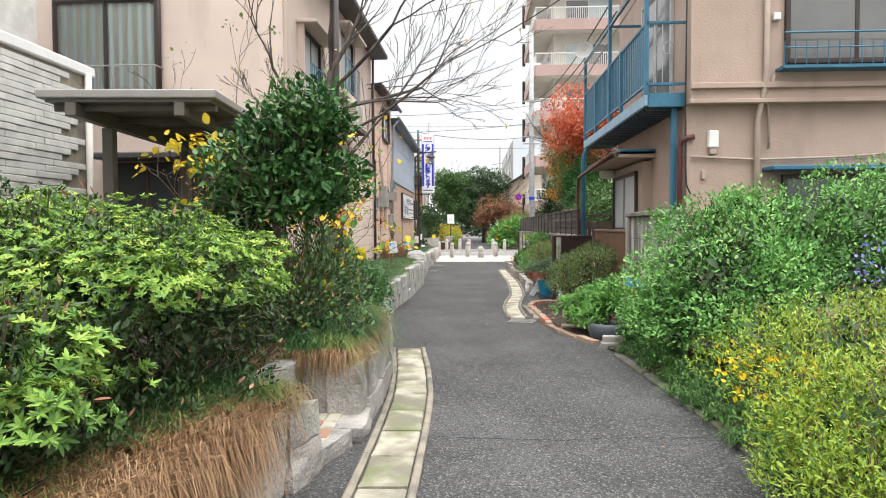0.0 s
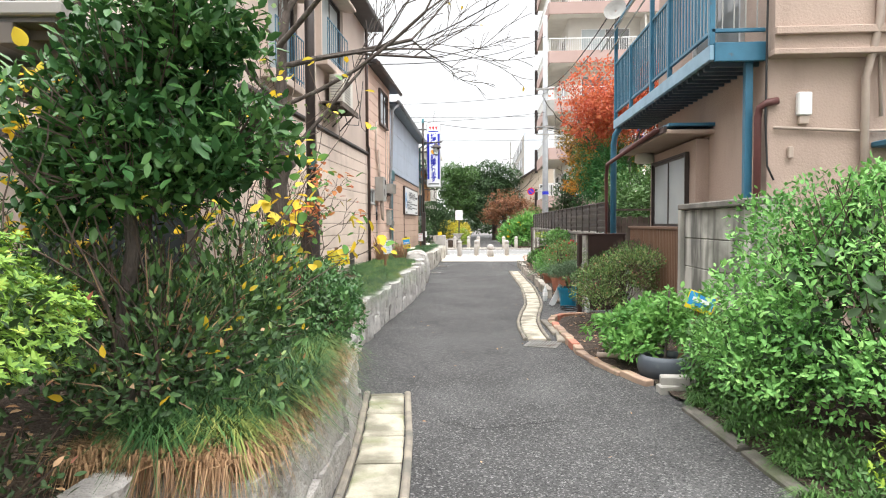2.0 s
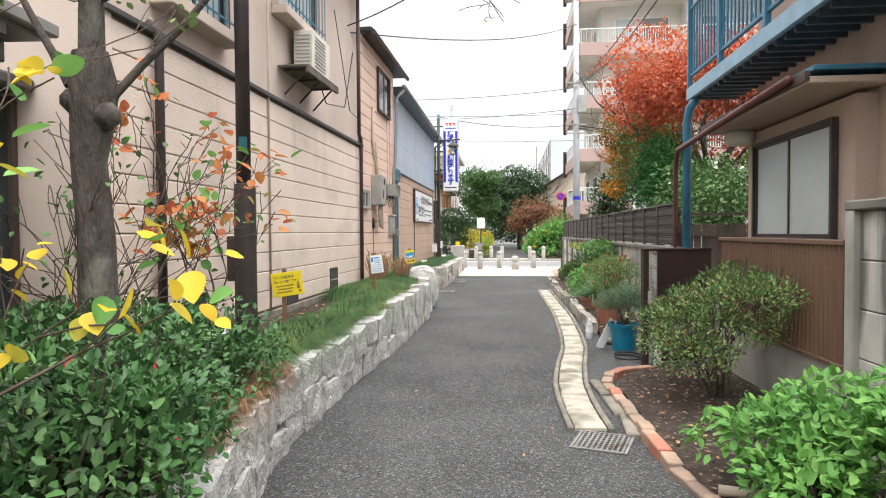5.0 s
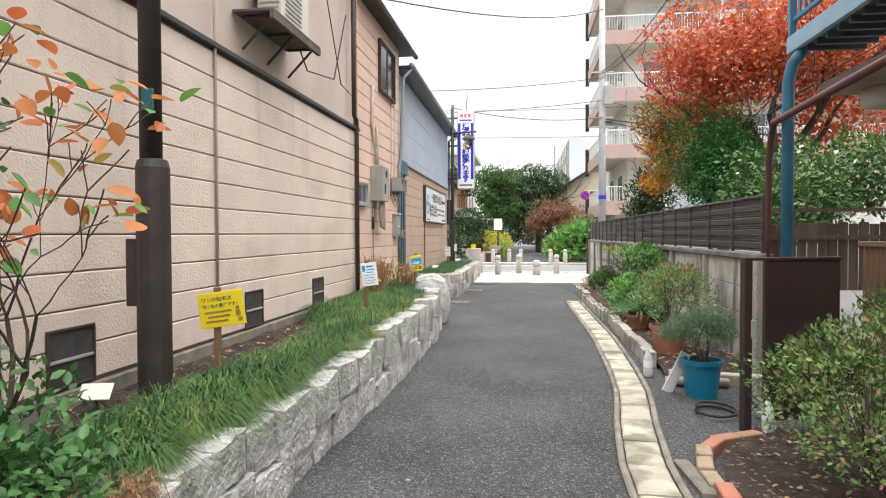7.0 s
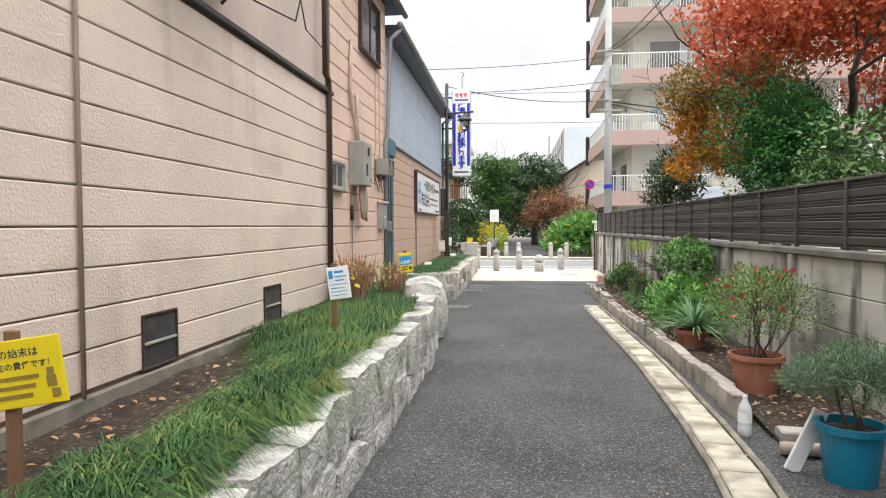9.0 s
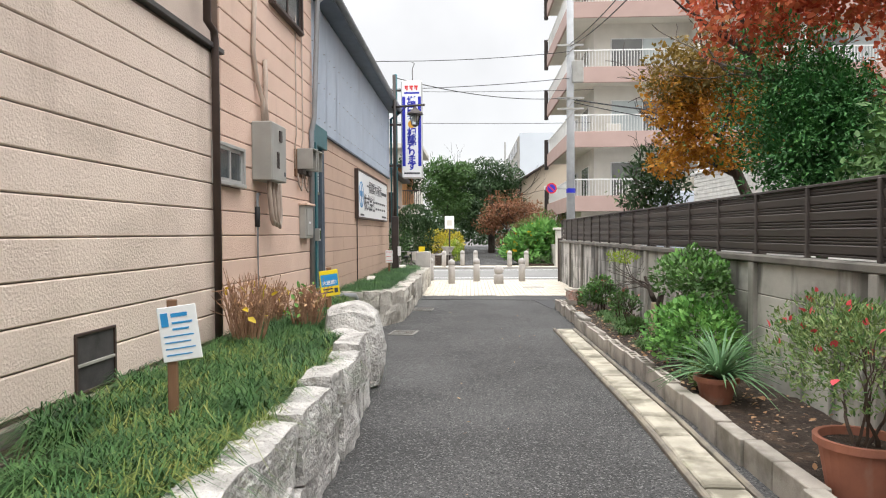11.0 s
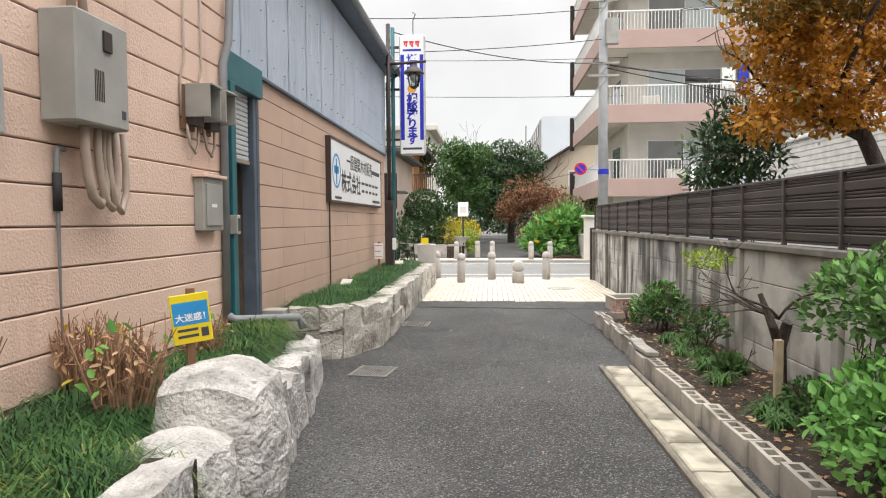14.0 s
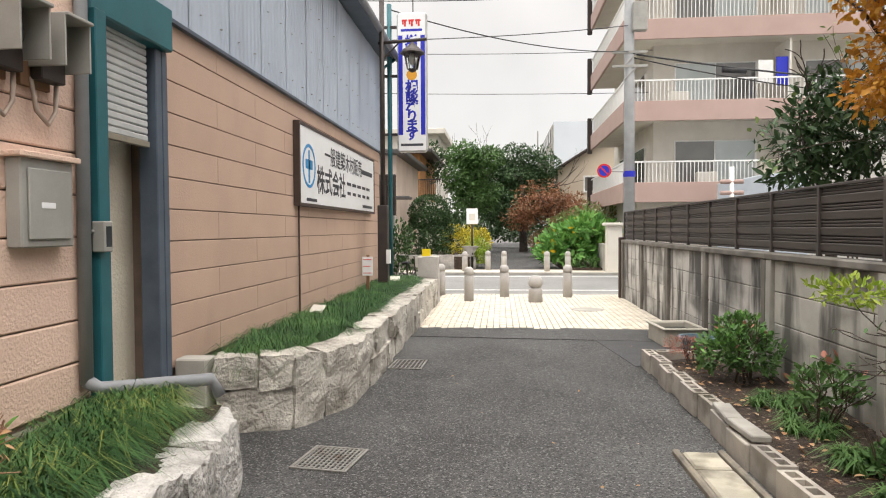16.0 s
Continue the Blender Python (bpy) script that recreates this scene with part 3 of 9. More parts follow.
def piece(name, x0, x1, y0, y1, z0, z1, material, parent, c=0.006, label="", rot=0.0, inv=None):
    """A chamfered block as a piece; alike sizes share one mesh."""
    k = (round(x1 - x0, 3), round(y1 - y0, 3), round(z1 - z0, 3), round(c, 4), material.name)
    if k not in CH:
        hx, hy, hz = (x1 - x0) / 2, (y1 - y0) / 2, (z1 - z0) / 2
        CH[k] = MB().box(-hx, hx, -hy, hy, -hz, hz, c).mesh(name, material)
    ob = new(name, CH[k])
    m = pose((x0 + x1) / 2, (y0 + y1) / 2, (z0 + z1) / 2, 0, 0, rot)
    ob.parent = parent
    ob.matrix_basis = (inv @ m) if inv is not None else m
    if label:
        ob["label"] = label
    return ob


def rough_block(sx, sy, sz, seed, amp=0.03, n=4, round_=0.25):
    """A hand-split stone: a subdivided box with rounded corners and uneven faces, centred at its base."""
    mb = MB()
    grid = {}
    hx, hy, hz = sx / 2, sy / 2, sz / 2

    def vert(i, j, k):
        if (i, j, k) in grid:
            return grid[i, j, k]
        p = Vector((2 * i / n - 1, 2 * j / n - 1, 2 * k / n - 1))
        q = p.copy()
        m = max(abs(p.x), abs(p.y), abs(p.z))
        s = p.normalized() * m * 1.25
        q = p.lerp(s, round_)
        r = Vector((q.x * hx, q.y * hy, q.z * hz))
        o = Vector((seed * 7.31, seed * 3.77, seed * 1.93))
        d = Vector((noise.noise(r * 4 + o), noise.noise(r * 4 + o + Vector((9, 0, 0))), noise.noise(r * 4 + o + Vector((0, 9, 0)))))
        e = Vector((noise.noise(r * 13 + o), noise.noise(r * 13 + o + Vector((5, 0, 0))), noise.noise(r * 13 + o + Vector((0, 5, 0)))))
        g = Vector((noise.noise(r * 31 + o), noise.noise(r * 31 + o + Vector((3, 0, 0))), noise.noise(r * 31 + o + Vector((0, 3, 0)))))
        r += d * amp + e * amp * 0.45 + g * amp * 0.15
        grid[i, j, k] = len(mb.v)
        mb.v.append((r.x, r.y, r.z + hz))
        return grid[i, j, k]

    for a in range(n):
        for b in range(n):
            mb.f += [
                (vert(a, b, 0), vert(a, b + 1, 0), vert(a + 1, b + 1, 0), vert(a + 1, b, 0)),
                (vert(a, b, n), vert(a + 1, b, n), vert(a + 1, b + 1, n), vert(a, b + 1, n)),
                (vert(a, 0, b), vert(a + 1, 0, b), vert(a + 1, 0, b + 1), vert(a, 0, b + 1)),
                (vert(a, n, b), vert(a, n, b + 1), vert(a + 1, n, b + 1), vert(a + 1, n, b)),
                (vert(0, a, b), vert(0, a, b + 1), vert(0, a + 1, b + 1), vert(0, a + 1, b)),
                (vert(n, a, b), vert(n, a + 1, b), vert(n, a + 1, b + 1), vert(n, a, b + 1)),
            ]
    return mb


def lerp_line(line, y):
    """x of a line of (y, x) points at y."""
    return float(np.interp(y, [p[0] for p in line], [p[1] for p in line]))


# ---- foliage helpers ----
def leaf_mesh(name, P, D, N, size, width, material, fold=0.25, jitter=0.35):
    """Leaves of six corners, folded on the midrib, at points P, along D, facing N."""
    n = len(P)
    P, D, N = (np.asarray(a, float) for a in (P, D, N))
    D = D / (np.linalg.norm(D, axis=1, keepdims=True) + 1e-9)
    S = np.cross(D, N)
    S /= np.linalg.norm(S, axis=1, keepdims=True) + 1e-9
    U = np.cross(S, D)
    L = (size * (1 + jitter * (rng.random(n) * 2 - 1)))[:, None]
    W = L * width
    side = [(0.5, 0.32, 1), (0.36, 0.72, 1)] if size < 0.075 else [(0.3, 0.1, 0.7), (0.48, 0.28, 1), (0.5, 0.48, 1), (0.38, 0.72, 0.8), (0.18, 0.9, 0.2)]
    m = len(side)
    q = [(0, 0, 0)] + [(-x, y, h) for x, y, h in side] + [(0, 1, -0.4)] + [(x, y, h) for x, y, h in reversed(side)]
    V = np.stack([P + S * (a * W) + D * (b * L) + U * (h * fold * W * 0.5) for a, b, h in q], 1).reshape(-1, 3)
    base = np.arange(n)[:, None] * len(q)
    F = np.concatenate([base + np.array([[0] + list(range(m + 1, 0, -1))]), base + np.array([[0] + list(range(2 * m + 1, m, -1))])], 1).reshape(-1, m + 2)
    me = bpy.data.meshes.new(name)
    me.vertices.add(len(V))
    me.vertices.foreach_set("co", V.ravel())
    me.loops.add(F.size)
    me.loops.foreach_set("vertex_index", F.ravel())
    me.polygons.add(len(F))
    me.polygons.foreach_set("loop_start", np.arange(0, F.size, m + 2))
    me.materials.append(material)
    me.update(calc_edges=True)
    return me


def blade_mesh(name, P, D, height, lean, width, material, hang=0.0):
    """Grass blades: from P up, bending over along D."""
    n = len(P)
    P, D = np.asarray(P, float), np.asarray(D, float)
    D = D / (np.linalg.norm(D, axis=1, keepdims=True) + 1e-9)
    S = np.stack([-D[:, 1], D[:, 0], np.zeros(n)], 1)
    S /= np.linalg.norm(S, axis=1, keepdims=True) + 1e-9
    H = (height * (0.6 + 0.7 * rng.random(n)))[:, None]
    B = (lean * (0.5 + rng.random(n)))[:, None]
    up = np.array([[0, 0, 1.0]])
    mid = P + up * H * (0.72 - 0.12 * B) + D * H * B * 0.42
    low = P + up * H * 0.42 + D * H * B * 0.13
    tip = P + up * H * (0.72 - 0.62 * B) + D * H * (0.3 + B)
    if hang:
        low = P + up * H * 0.22 + D * H * 0.12
        mid = P + up * H * 0.30 + D * H * (0.25 + 0.3 * B)
        tip = P - up * H * hang * (0.3 + rng.random(n))[:, None] + D * H * (0.4 + 0.45 * B)
    wob = rng.normal(size=(n, 3)) * H * 0.10
    mid, tip = mid + wob * 0.5, tip + wob
    w = width * (0.7 + 0.6 * rng.random(n))[:, None]
    V = np.stack([P - S * w, P + S * w, low - S * w, low + S * w, mid - S * w * 0.8, mid + S * w * 0.8, tip], 1).reshape(-1, 3)
    base = np.arange(n)[:, None] * 7
    Q = np.concatenate([base + np.array([[0, 1, 3, 2]]), base + np.array([[2, 3, 5, 4]])], 1)
    T = base + np.array([[4, 5, 6]])
    me = bpy.data.meshes.new(name)
    me.vertices.add(len(V))
    me.vertices.foreach_set("co", V.ravel())
    me.loops.add(11 * n)
    me.loops.foreach_set("vertex_index", np.concatenate([Q, T], 1).ravel())
    me.polygons.add(3 * n)
    me.polygons.foreach_set("loop_start", (np.arange(n)[:, None] * 11 + np.array([[0, 4, 8]])).ravel())
    me.materials.append(material)
    me.update(calc_edges=True)
    return me


def rand_dirs(n):
    d = rng.normal(size=(n, 3))
    return d / np.linalg.norm(d, axis=1, keepdims=True)


def lump_noise(Q, seed):
    """Smooth lumps in -1..1 from a few sine waves."""
    r = np.random.default_rng(seed)
    s = np.zeros(len(Q))
    for _ in range(7):
        k, ph = r.normal(size=3), r.random() * 6.28
        s += np.sin(Q @ k + ph)
    return s / 3.2


def shell(centre, radii, n, seed=1, lump=0.22, freq=3.0, gap=-0.75, depth=0.45, bottom=-1.0):
    """Points, outward ways for leaves on an uneven ellipsoid, thicker near its skin, with gaps."""
    d = rand_dirs(int(n * 1.8))
    d = d[d[:, 2] > bottom]
    r = 1 + lump * lump_noise(d * freq, seed)
    t = 1 - depth * rng.random(len(d)) ** 2.2
    r2 = np.asarray(radii, float)
    P = d * (r * t)[:, None] * r2
    keep = lump_noise(P / r2.mean() * freq * 2.6, seed + 50) > gap
    P, d = P[keep][:n], d[keep][:n]
    O = d / r2
    O /= np.linalg.norm(O, axis=1, keepdims=True)
    return P + np.asarray(centre), O


def sublumps(lumps, n, r, seed):
    """Smaller lumps set on the skins of larger ones, for an uneven outline."""
    g = random.Random(seed)
    out = []
    for c, q in lumps:
        for _ in range(n):
            a, b = g.uniform(0, 6.283), g.uniform(-0.35, 1.0)
            h = math.sqrt(max(0.0, 1 - b * b))
            s = r * g.uniform(0.7, 1.3)
            f = g.uniform(0.72, 0.95)
            out.append(((c[0] + q[0] * h * math.cos(a) * f, c[1] + q[1] * h * math.sin(a) * f, c[2] + q[2] * b * f), (s, s, s * 0.8)))
    return out


def leaves(name, P, O, size, width, material, parent, droop=0.0, up=0.4, label="", spread=0.8, fold=0.25):
    n = len(P)
    D = O * 0.6 + rand_dirs(n) * spread + np.array([[0, 0, up - droop]])
    N = O * 0.5 + np.array([[0, 0, 0.9]]) + rand_dirs(n) * 0.55
    return tagged(part(name, leaf_mesh(name, P, D, N, size, width, material, fold), material, parent, label), kind="stuff")


def whorls(parent, lumps, sub, n, seed, sets, gap=-0.1, lump=0.15, bottom=-0.15, k=6, rise=0.4):
    """Rosettes of leaves on twig ends all over the lumps; sets: (part, material, share, size, width, least upward way)."""
    every = list(lumps) + sublumps(lumps, sub[0], sub[1], seed)
    tot = sum(r[0] * r[1] + r[1] * r[2] + r[0] * r[2] for _, r in every)
    P, O = [], []
    for i, (c, r) in enumerate(every):
        p, o = shell(c, r, int(n * (r[0] * r[1] + r[1] * r[2] + r[0] * r[2]) / tot), seed + 7 + i * 3, lump, 4.0, gap, 0.35, bottom)
        P.append(p)
        O.append(o)
    P, O = np.concatenate(P), np.concatenate(O)
    for name, material, share, size, width, zmin in sets:
        i = rng.choice(len(P), int(len(P) * share), replace=False)
        i = i[O[i, 2] > zmin]
        p, o = P[i], O[i] * 0.7 + np.array([[0, 0, 0.5]]) + rand_dirs(len(i)) * 0.3
        o /= np.linalg.norm(o, axis=1, keepdims=True)
        t = np.cross(o, rand_dirs(len(i)))
        t /= np.linalg.norm(t, axis=1, keepdims=True) + 1e-9
        b = np.cross(o, t)
        D = np.concatenate([t * math.cos(6.283 * j / k) + b * math.sin(6.283 * j / k) + o * rise + rand_dirs(len(i)) * 0.22 for j in range(k)])
        N = np.tile(o, (k, 1)) + rand_dirs(len(i) * k) * 0.2
        tagged(part(name, leaf_mesh(name, np.tile(p, (k, 1)), D, N, size, width, material, 0.25), material, parent), kind="stuff")


def branches(mb, start, way, length, radius, depth, seed, tips, spread=0.7, up=0.15, shrink=0.72, kids=(2, 3), curl=0.25, n=6, min_r=0.004):
    """Limbs that fork, tapered; tips gathers the ends."""
    r = random.Random(seed)
    p, d = Vector(start), Vector(way).normalized()
    segs = 4
    pts, rad = [p.copy()], [radius]
    for i in range(segs):
        d = (d + Vector((r.uniform(-1, 1), r.uniform(-1, 1), r.uniform(-1, 1))) * curl + Vector((0, 0, up * 0.3))).normalized()
        p = p + d * length / segs
        pts.append(p.copy())
        rad.append(max(min_r, radius * (1 - 0.38 * (i + 1) / segs)))
    mb.tube(pts, rad, n if radius > 0.02 else 4, cap=False)
    if depth == 0:
        tips.append((p.copy(), d.copy()))
        return
    for k in range(r.randint(*kids)):
        q = pts[-1] if k < 2 else pts[r.randint(1, 3)]
        e = (d + Vector((r.uniform(-1, 1), r.uniform(-1, 1), r.uniform(-0.6, 1))) * spread + Vector((0, 0, up))).normalized()
        branches(mb, q, e, length * shrink * r.uniform(0.75, 1.15), max(min_r, rad[-1] * r.uniform(0.6, 0.85)), depth - 1, seed * 13 + k * 7 + depth, tips, spread, up, shrink, kids, curl, n, min_r)


# ---- ground ----
setting("ground", MB().box(-400, 400, -300, 700, -0.6, -0.03), GROUND, "grey town ground reaching to the horizon", "ground")
setting("alley_road", MB().box(-3.2, 3.2, -8, 28.5, -0.02, 0.0), ASPHALT, "worn dark grey asphalt alley with exposed aggregate", "road")
setting("street", MB().box(-60, 60, 33.2, 39.9, -0.02, 0.004), ROAD, "pale grey asphalt cross street with white lines", "road")
setting("far_path", MB().box(-1.4, 1.9, 39.9, 90, -0.02, 0.004), ASPHALT, "asphalt footpath running on between plantings", "path")

LEFT = [(-3, -1.5), (2.0, -1.45), (3.5, -1.07), (3.85, -0.98), (4.4, -0.80), (5.0, -0.80), (6.0, -0.76), (7.2, -0.92), (8.0, -1.07), (8.7, -1.24), (9.8, -1.42), (11.0, -1.45), (13.0, -1.36), (15.0, -1.30), (17.2, -1.30), (18.6, -1.38), (20.3, -1.62), (21.9, -1.87)]
LTOP = [(-3, 0.48), (3.9, 0.5), (6, 0.5), (9, 0.5), (12, 0.56), (15, 0.63), (17.3, 0.68), (21.9, 0.72)]
GUT_R = [(10.6, 0.57), (11.4, 0.54), (12.15, 0.56), (13.1, 0.66), (14.0, 0.79), (15.2, 0.86), (17.4, 0.92), (19.1, 0.90), (22.45, 0.86)]
GUT_L = [(-3, -0.78), (3.5, -0.73), (5.0, -0.74), (5.8, -0.77), (6.7, -0.85), (7.9, -1.0)]


# ---- the pink house with the long sided wall ----
def window(name, parent, axis, out, a0, a1, z0, z1, frame_mat, glass_mat, panes=2, depth=0.06, sign=1, bar=0.04, rail=True):
    """A sliding window standing proud of a wall; axis: the way it runs; out: the wall's face; sign: the way it faces."""
    def bx(u0, u1, w0, w1, zz0, zz1, c=0.004):
        lo, hi = sorted((out + sign * w0, out + sign * w1))
        return MB().box(lo, hi, u0, u1, zz0, zz1, c) if axis == "y" else MB().box(u0, u1, lo, hi, zz0, zz1, c)
    fr = bx(a0 - bar, a0, 0.003, depth, z0 - bar, z1 + bar)
    for q in (bx(a1, a1 + bar, 0.003, depth, z0 - bar, z1 + bar), bx(a0, a1, 0.003, depth, z1, z1 + bar), bx(a0, a1, 0.003, depth + 0.02, z0 - bar, z0)):
        k = len(fr.v)
        fr.v += q.v
        fr.f += [tuple(i + k for i in f) for f in q.f]
    win = part(name, fr, frame_mat, parent)
    w = (a1 - a0) / panes
    for i in range(panes):
        off = 0.018 if i % 2 else 0.034
        pane = part("pane", bx(a0 + w * i + 0.001, a0 + w * (i + 1) - 0.001, off - 0.008, off, z0, z1, 0), glass_mat, win)
        sash = bx(a0 + w * i, a0 + w * i + 0.03, off, off + 0.012, z0, z1, 0)
        for q in (bx(a0 + w * (i + 1) - 0.03, a0 + w * (i + 1), off, off + 0.012, z0, z1, 0), bx(a0 + w * i + 0.03, a0 + w * (i + 1) - 0.03, off, off + 0.012, z0, z0 + 0.035, 0), bx(a0 + w * i + 0.03, a0 + w * (i + 1) - 0.03, off, off + 0.012, z1 - 0.03, z1, 0)):
            k = len(sash.v)
            sash.v += q.v
            sash.f += [tuple(j + k for j in f) for f in q.f]
        part("sash", sash, frame_mat, win)
    return win


XL = -2.83
HROT = Matrix.Translation((XL - 0.035, 13.2, 0)) @ Matrix.Rotation(radians(-1.0), 4, "Z") @ Matrix.Translation((-XL, -13.2, 0))
pink = thing("pink_house", "two-storey house in cream pink siding and stucco", "house", at=HROT)
part("wall", MB().box(-8.0, XL - 0.02, 10.3, 18.3, 0, 3.24), GROOVE, pink)
part("wall", MB().box(-8.0, XL - 0.06, 10.36, 18.25, 3.24, 6.3), STUCCO, pink, "beige pink stucco upper wall")
part("wall", MB().box(-8.0, XL - 0.1, 10.28, 10.36, 0, 6.3), STUCCO, pink, "beige pink stucco end wall")
part("corner_post", MB().box(XL - 0.1, XL + 0.012, 10.26, 10.36, 0, 3.24, 0.006), SIDING, pink)
part("wall", MB().box(-8.0, XL - 0.02, 18.3, 21.62, 0, 5.5), GROOVE, pink)
part("flashing", MB().box(XL - 0.08, XL + 0.05, 10.25, 18.3, 3.225, 3.275, 0.006), ROOFMETAL, pink, "dark metal flashing strip between the storeys")
part("foundation", MB().box(XL - 0.02, XL + 0.03, 10.3, 21.6, 0.3, 0.55, 0.01), KERB, pink, "stained concrete footing")
part("roof", MB().box(-8.5, -2.45, 10.0, 18.5, 6.3, 6.42, 0.02), ROOFMETAL, pink, "dark metal roof edge")
part("roof", MB().box(-8.0, -2.58, 18.25, 22.2, 5.5, 5.6, 0.02), ROOFMETAL, pink, "dark brown low roof edge")
part("gutter", MB().tube([(-2.56, 18.25, 5.5), (-2.56, 22.2, 5.48)], 0.05, 8), BROWNPIPE, pink)
ROWS_Z = [0.575 + 0.2385 * i for i in range(13)]
for i in range(11):
    z0, z1 = ROWS_Z[i], ROWS_Z[i + 1]
    cuts = [10.36, 13.46, 18.28]
    for a, b in zip(cuts, cuts[1:]):
        piece("siding_board", XL - 0.02, XL + 0.004, a + 0.002, b - 0.002, z0 + 0.004, min(z1, 3.225) - 0.004, SIDING, pink, 0.008)
for i in range(22):
    z0 = 0.575 + 0.2385 * i
    z1 = min(z0 + 0.2385, 5.49)
    if z1 - z0 < 0.05:
        continue
    cuts = [18.3, 21.62]
    for a, b in zip(cuts, cuts[1:]):
        piece("siding_board", XL - 0.02, XL + 0.004, a + 0.002, b - 0.002, z0 + 0.004, z1 - 0.004, SIDING_P, pink, 0.008)
for ya in (11.38, 14.06, 16.06):
    ve = part("vent", MB().box(XL + 0.004, XL + 0.018, ya - 0.012, ya + 0.42, 0.565, 0.585, 0.003).box(XL + 0.004, XL + 0.018, ya - 0.012, ya + 0.42, 0.925, 0.945, 0.003).box(XL + 0.004, XL + 0.018, ya - 0.012, ya + 0.008, 0.585, 0.925).box(XL + 0.004, XL + 0.018, ya + 0.40, ya + 0.42, 0.585, 0.925), BROWNPIPE, pink, "underfloor vent with a dark mesh")
    part("mesh_panel", MB().box(XL + 0.004, XL + 0.008, ya + 0.008, ya + 0.40, 0.585, 0.925), VENTMESH, ve)
    part("bar", MB().box(XL + 0.008, XL + 0.02, ya + 0.008, ya + 0.40, 0.735, 0.755, 0.002), CONC_PLAIN, ve)
part("downpipe", MB().tube([(XL + 0.05, 18.08, 0.5), (XL + 0.05, 18.08, 3.3), (XL + 0.05, 18.06, 3.38), (XL + 0.05, 17.92, 3.42), (XL + 0.05, 17.9, 6.2)], 0.035, 10), BROWNPIPE, pink, "dark brown downpipe", True)
part("conduit", MB().tube([(XL + 0.022, 13.46, 0.55), (XL + 0.022, 13.46, 3.24), (XL + 0.022, 13.44, 5.2)], 0.014, 8), BEIGEPIPE, pink, "pale conduit on the siding", True)
part("conduit", MB().tube([(XL + 0.03, 19.26, 1.98), (XL + 0.03, 19.2, 1.98), (XL + 0.03, 19.19, 1.93), (XL + 0.03, 19.19, 0.5)], 0.016, 8), GREYPVC, pink, "grey plastic riser pipe", True)
part("pipe_joint", MB().tube([(XL + 0.03, 19.19, 1.62), (XL + 0.03, 19.19, 1.84)], 0.026, 10), RUBBER, pink, "black pipe coupling", True)
# upper windows, boxed out, with grilles
for a, b, dz in ((11.1, 12.3, 0.0), (13.9, 15.4, 0.85)):
    bay = part("window_box", MB().box(XL - 0.06, XL + 0.16, a - 0.12, b + 0.12, 3.52, 3.64, 0.01).box(XL - 0.06, XL + 0.05, a - 0.12, a - 0.05, 3.64, 5.0).box(XL - 0.06, XL + 0.05, b + 0.05, b + 0.12, 3.64, 5.0).box(XL - 0.06, XL + 0.30, a - 0.2, b + 0.2, 5.0, 5.06, 0.01), STUCCO, pink, "boxed-out window surround with hood", at=pose(0, 0, dz))
    window("window", bay, "y", XL - 0.06, a, b, 3.70, 4.95, DARKMETAL, FROST, 2)
    g = MB().box(XL + 0.14, XL + 0.155, a - 0.05, b + 0.05, 4.35, 4.37).box(XL + 0.14, XL + 0.155, a - 0.05, b + 0.05, 3.7, 3.72)
    for k in range(12):
        y = a - 0.05 + k * (b - a + 0.1) / 11
        g.box(XL + 0.142, XL + 0.153, y - 0.006, y + 0.006, 3.64, 4.37)
    part("grille", g, BLUE, bay, "pale railing before the window")
window("window", pink, "y", XL + 0.004, 19.75, 20.95, 4.25, 5.15, BROWNPIPE, DARKGLASS, 2)
window("window", pink, "y", XL + 0.004, 18.10, 18.74, 2.04, 2.37, ALU, DARKGLASS, 2, bar=0.035)
# end wall openings
cur = window("window", pink, "x", 10.28, -6.68, -5.0, 3.68, 5.2, DARKMETAL, WINGLASS, 2, sign=-1)
cu = MB()
cu.wave((-6.66, -5.02), 10.274, 3.69, 5.18, 0.16, 0.02, axis="x", thick=0.002)
part("curtain", cu, CURTAIN, cur, "pale green drawn curtains")
rl = MB().tube([(-6.75, 10.0, 4.1), (-4.9, 10.0, 4.1)], 0.012, 6).tube([(-6.75, 10.0, 3.7), (-4.9, 10.0, 3.7)], 0.012, 6)
for k in range(9):
    rl.tube([(-6.75 + k * 1.85 / 8, 10.0, 3.66), (-6.75 + k * 1.85 / 8, 10.0, 4.1)], 0.008, 5)
for xx in (-6.75, -4.9):
    rl.tube([(xx, 10.27, 4.1), (xx, 10.0, 4.1)], 0.012, 6)
    rl.tube([(xx, 10.27, 3.7), (xx, 10.0, 3.7)], 0.012, 6)
part("window_rail", rl, GREYMETAL, cur)
part("downpipe", MB().tube([(-4.93, 10.22, 3.3), (-4.93, 10.22, 6.3)], 0.03, 8), BROWNPIPE, pink, "", True)
low = window("window", pink, "x", 10.28, -5.7, -3.6, 0.7, 2.55, BROWNPIPE, DARKGLASS, 4, sign=-1)
part("canopy", MB().box(-5.9, -3.4, 9.85, 10.28, 2.62, 2.72, 0.02), ROOFMETAL, pink, "small metal canopy over the ground floor window")
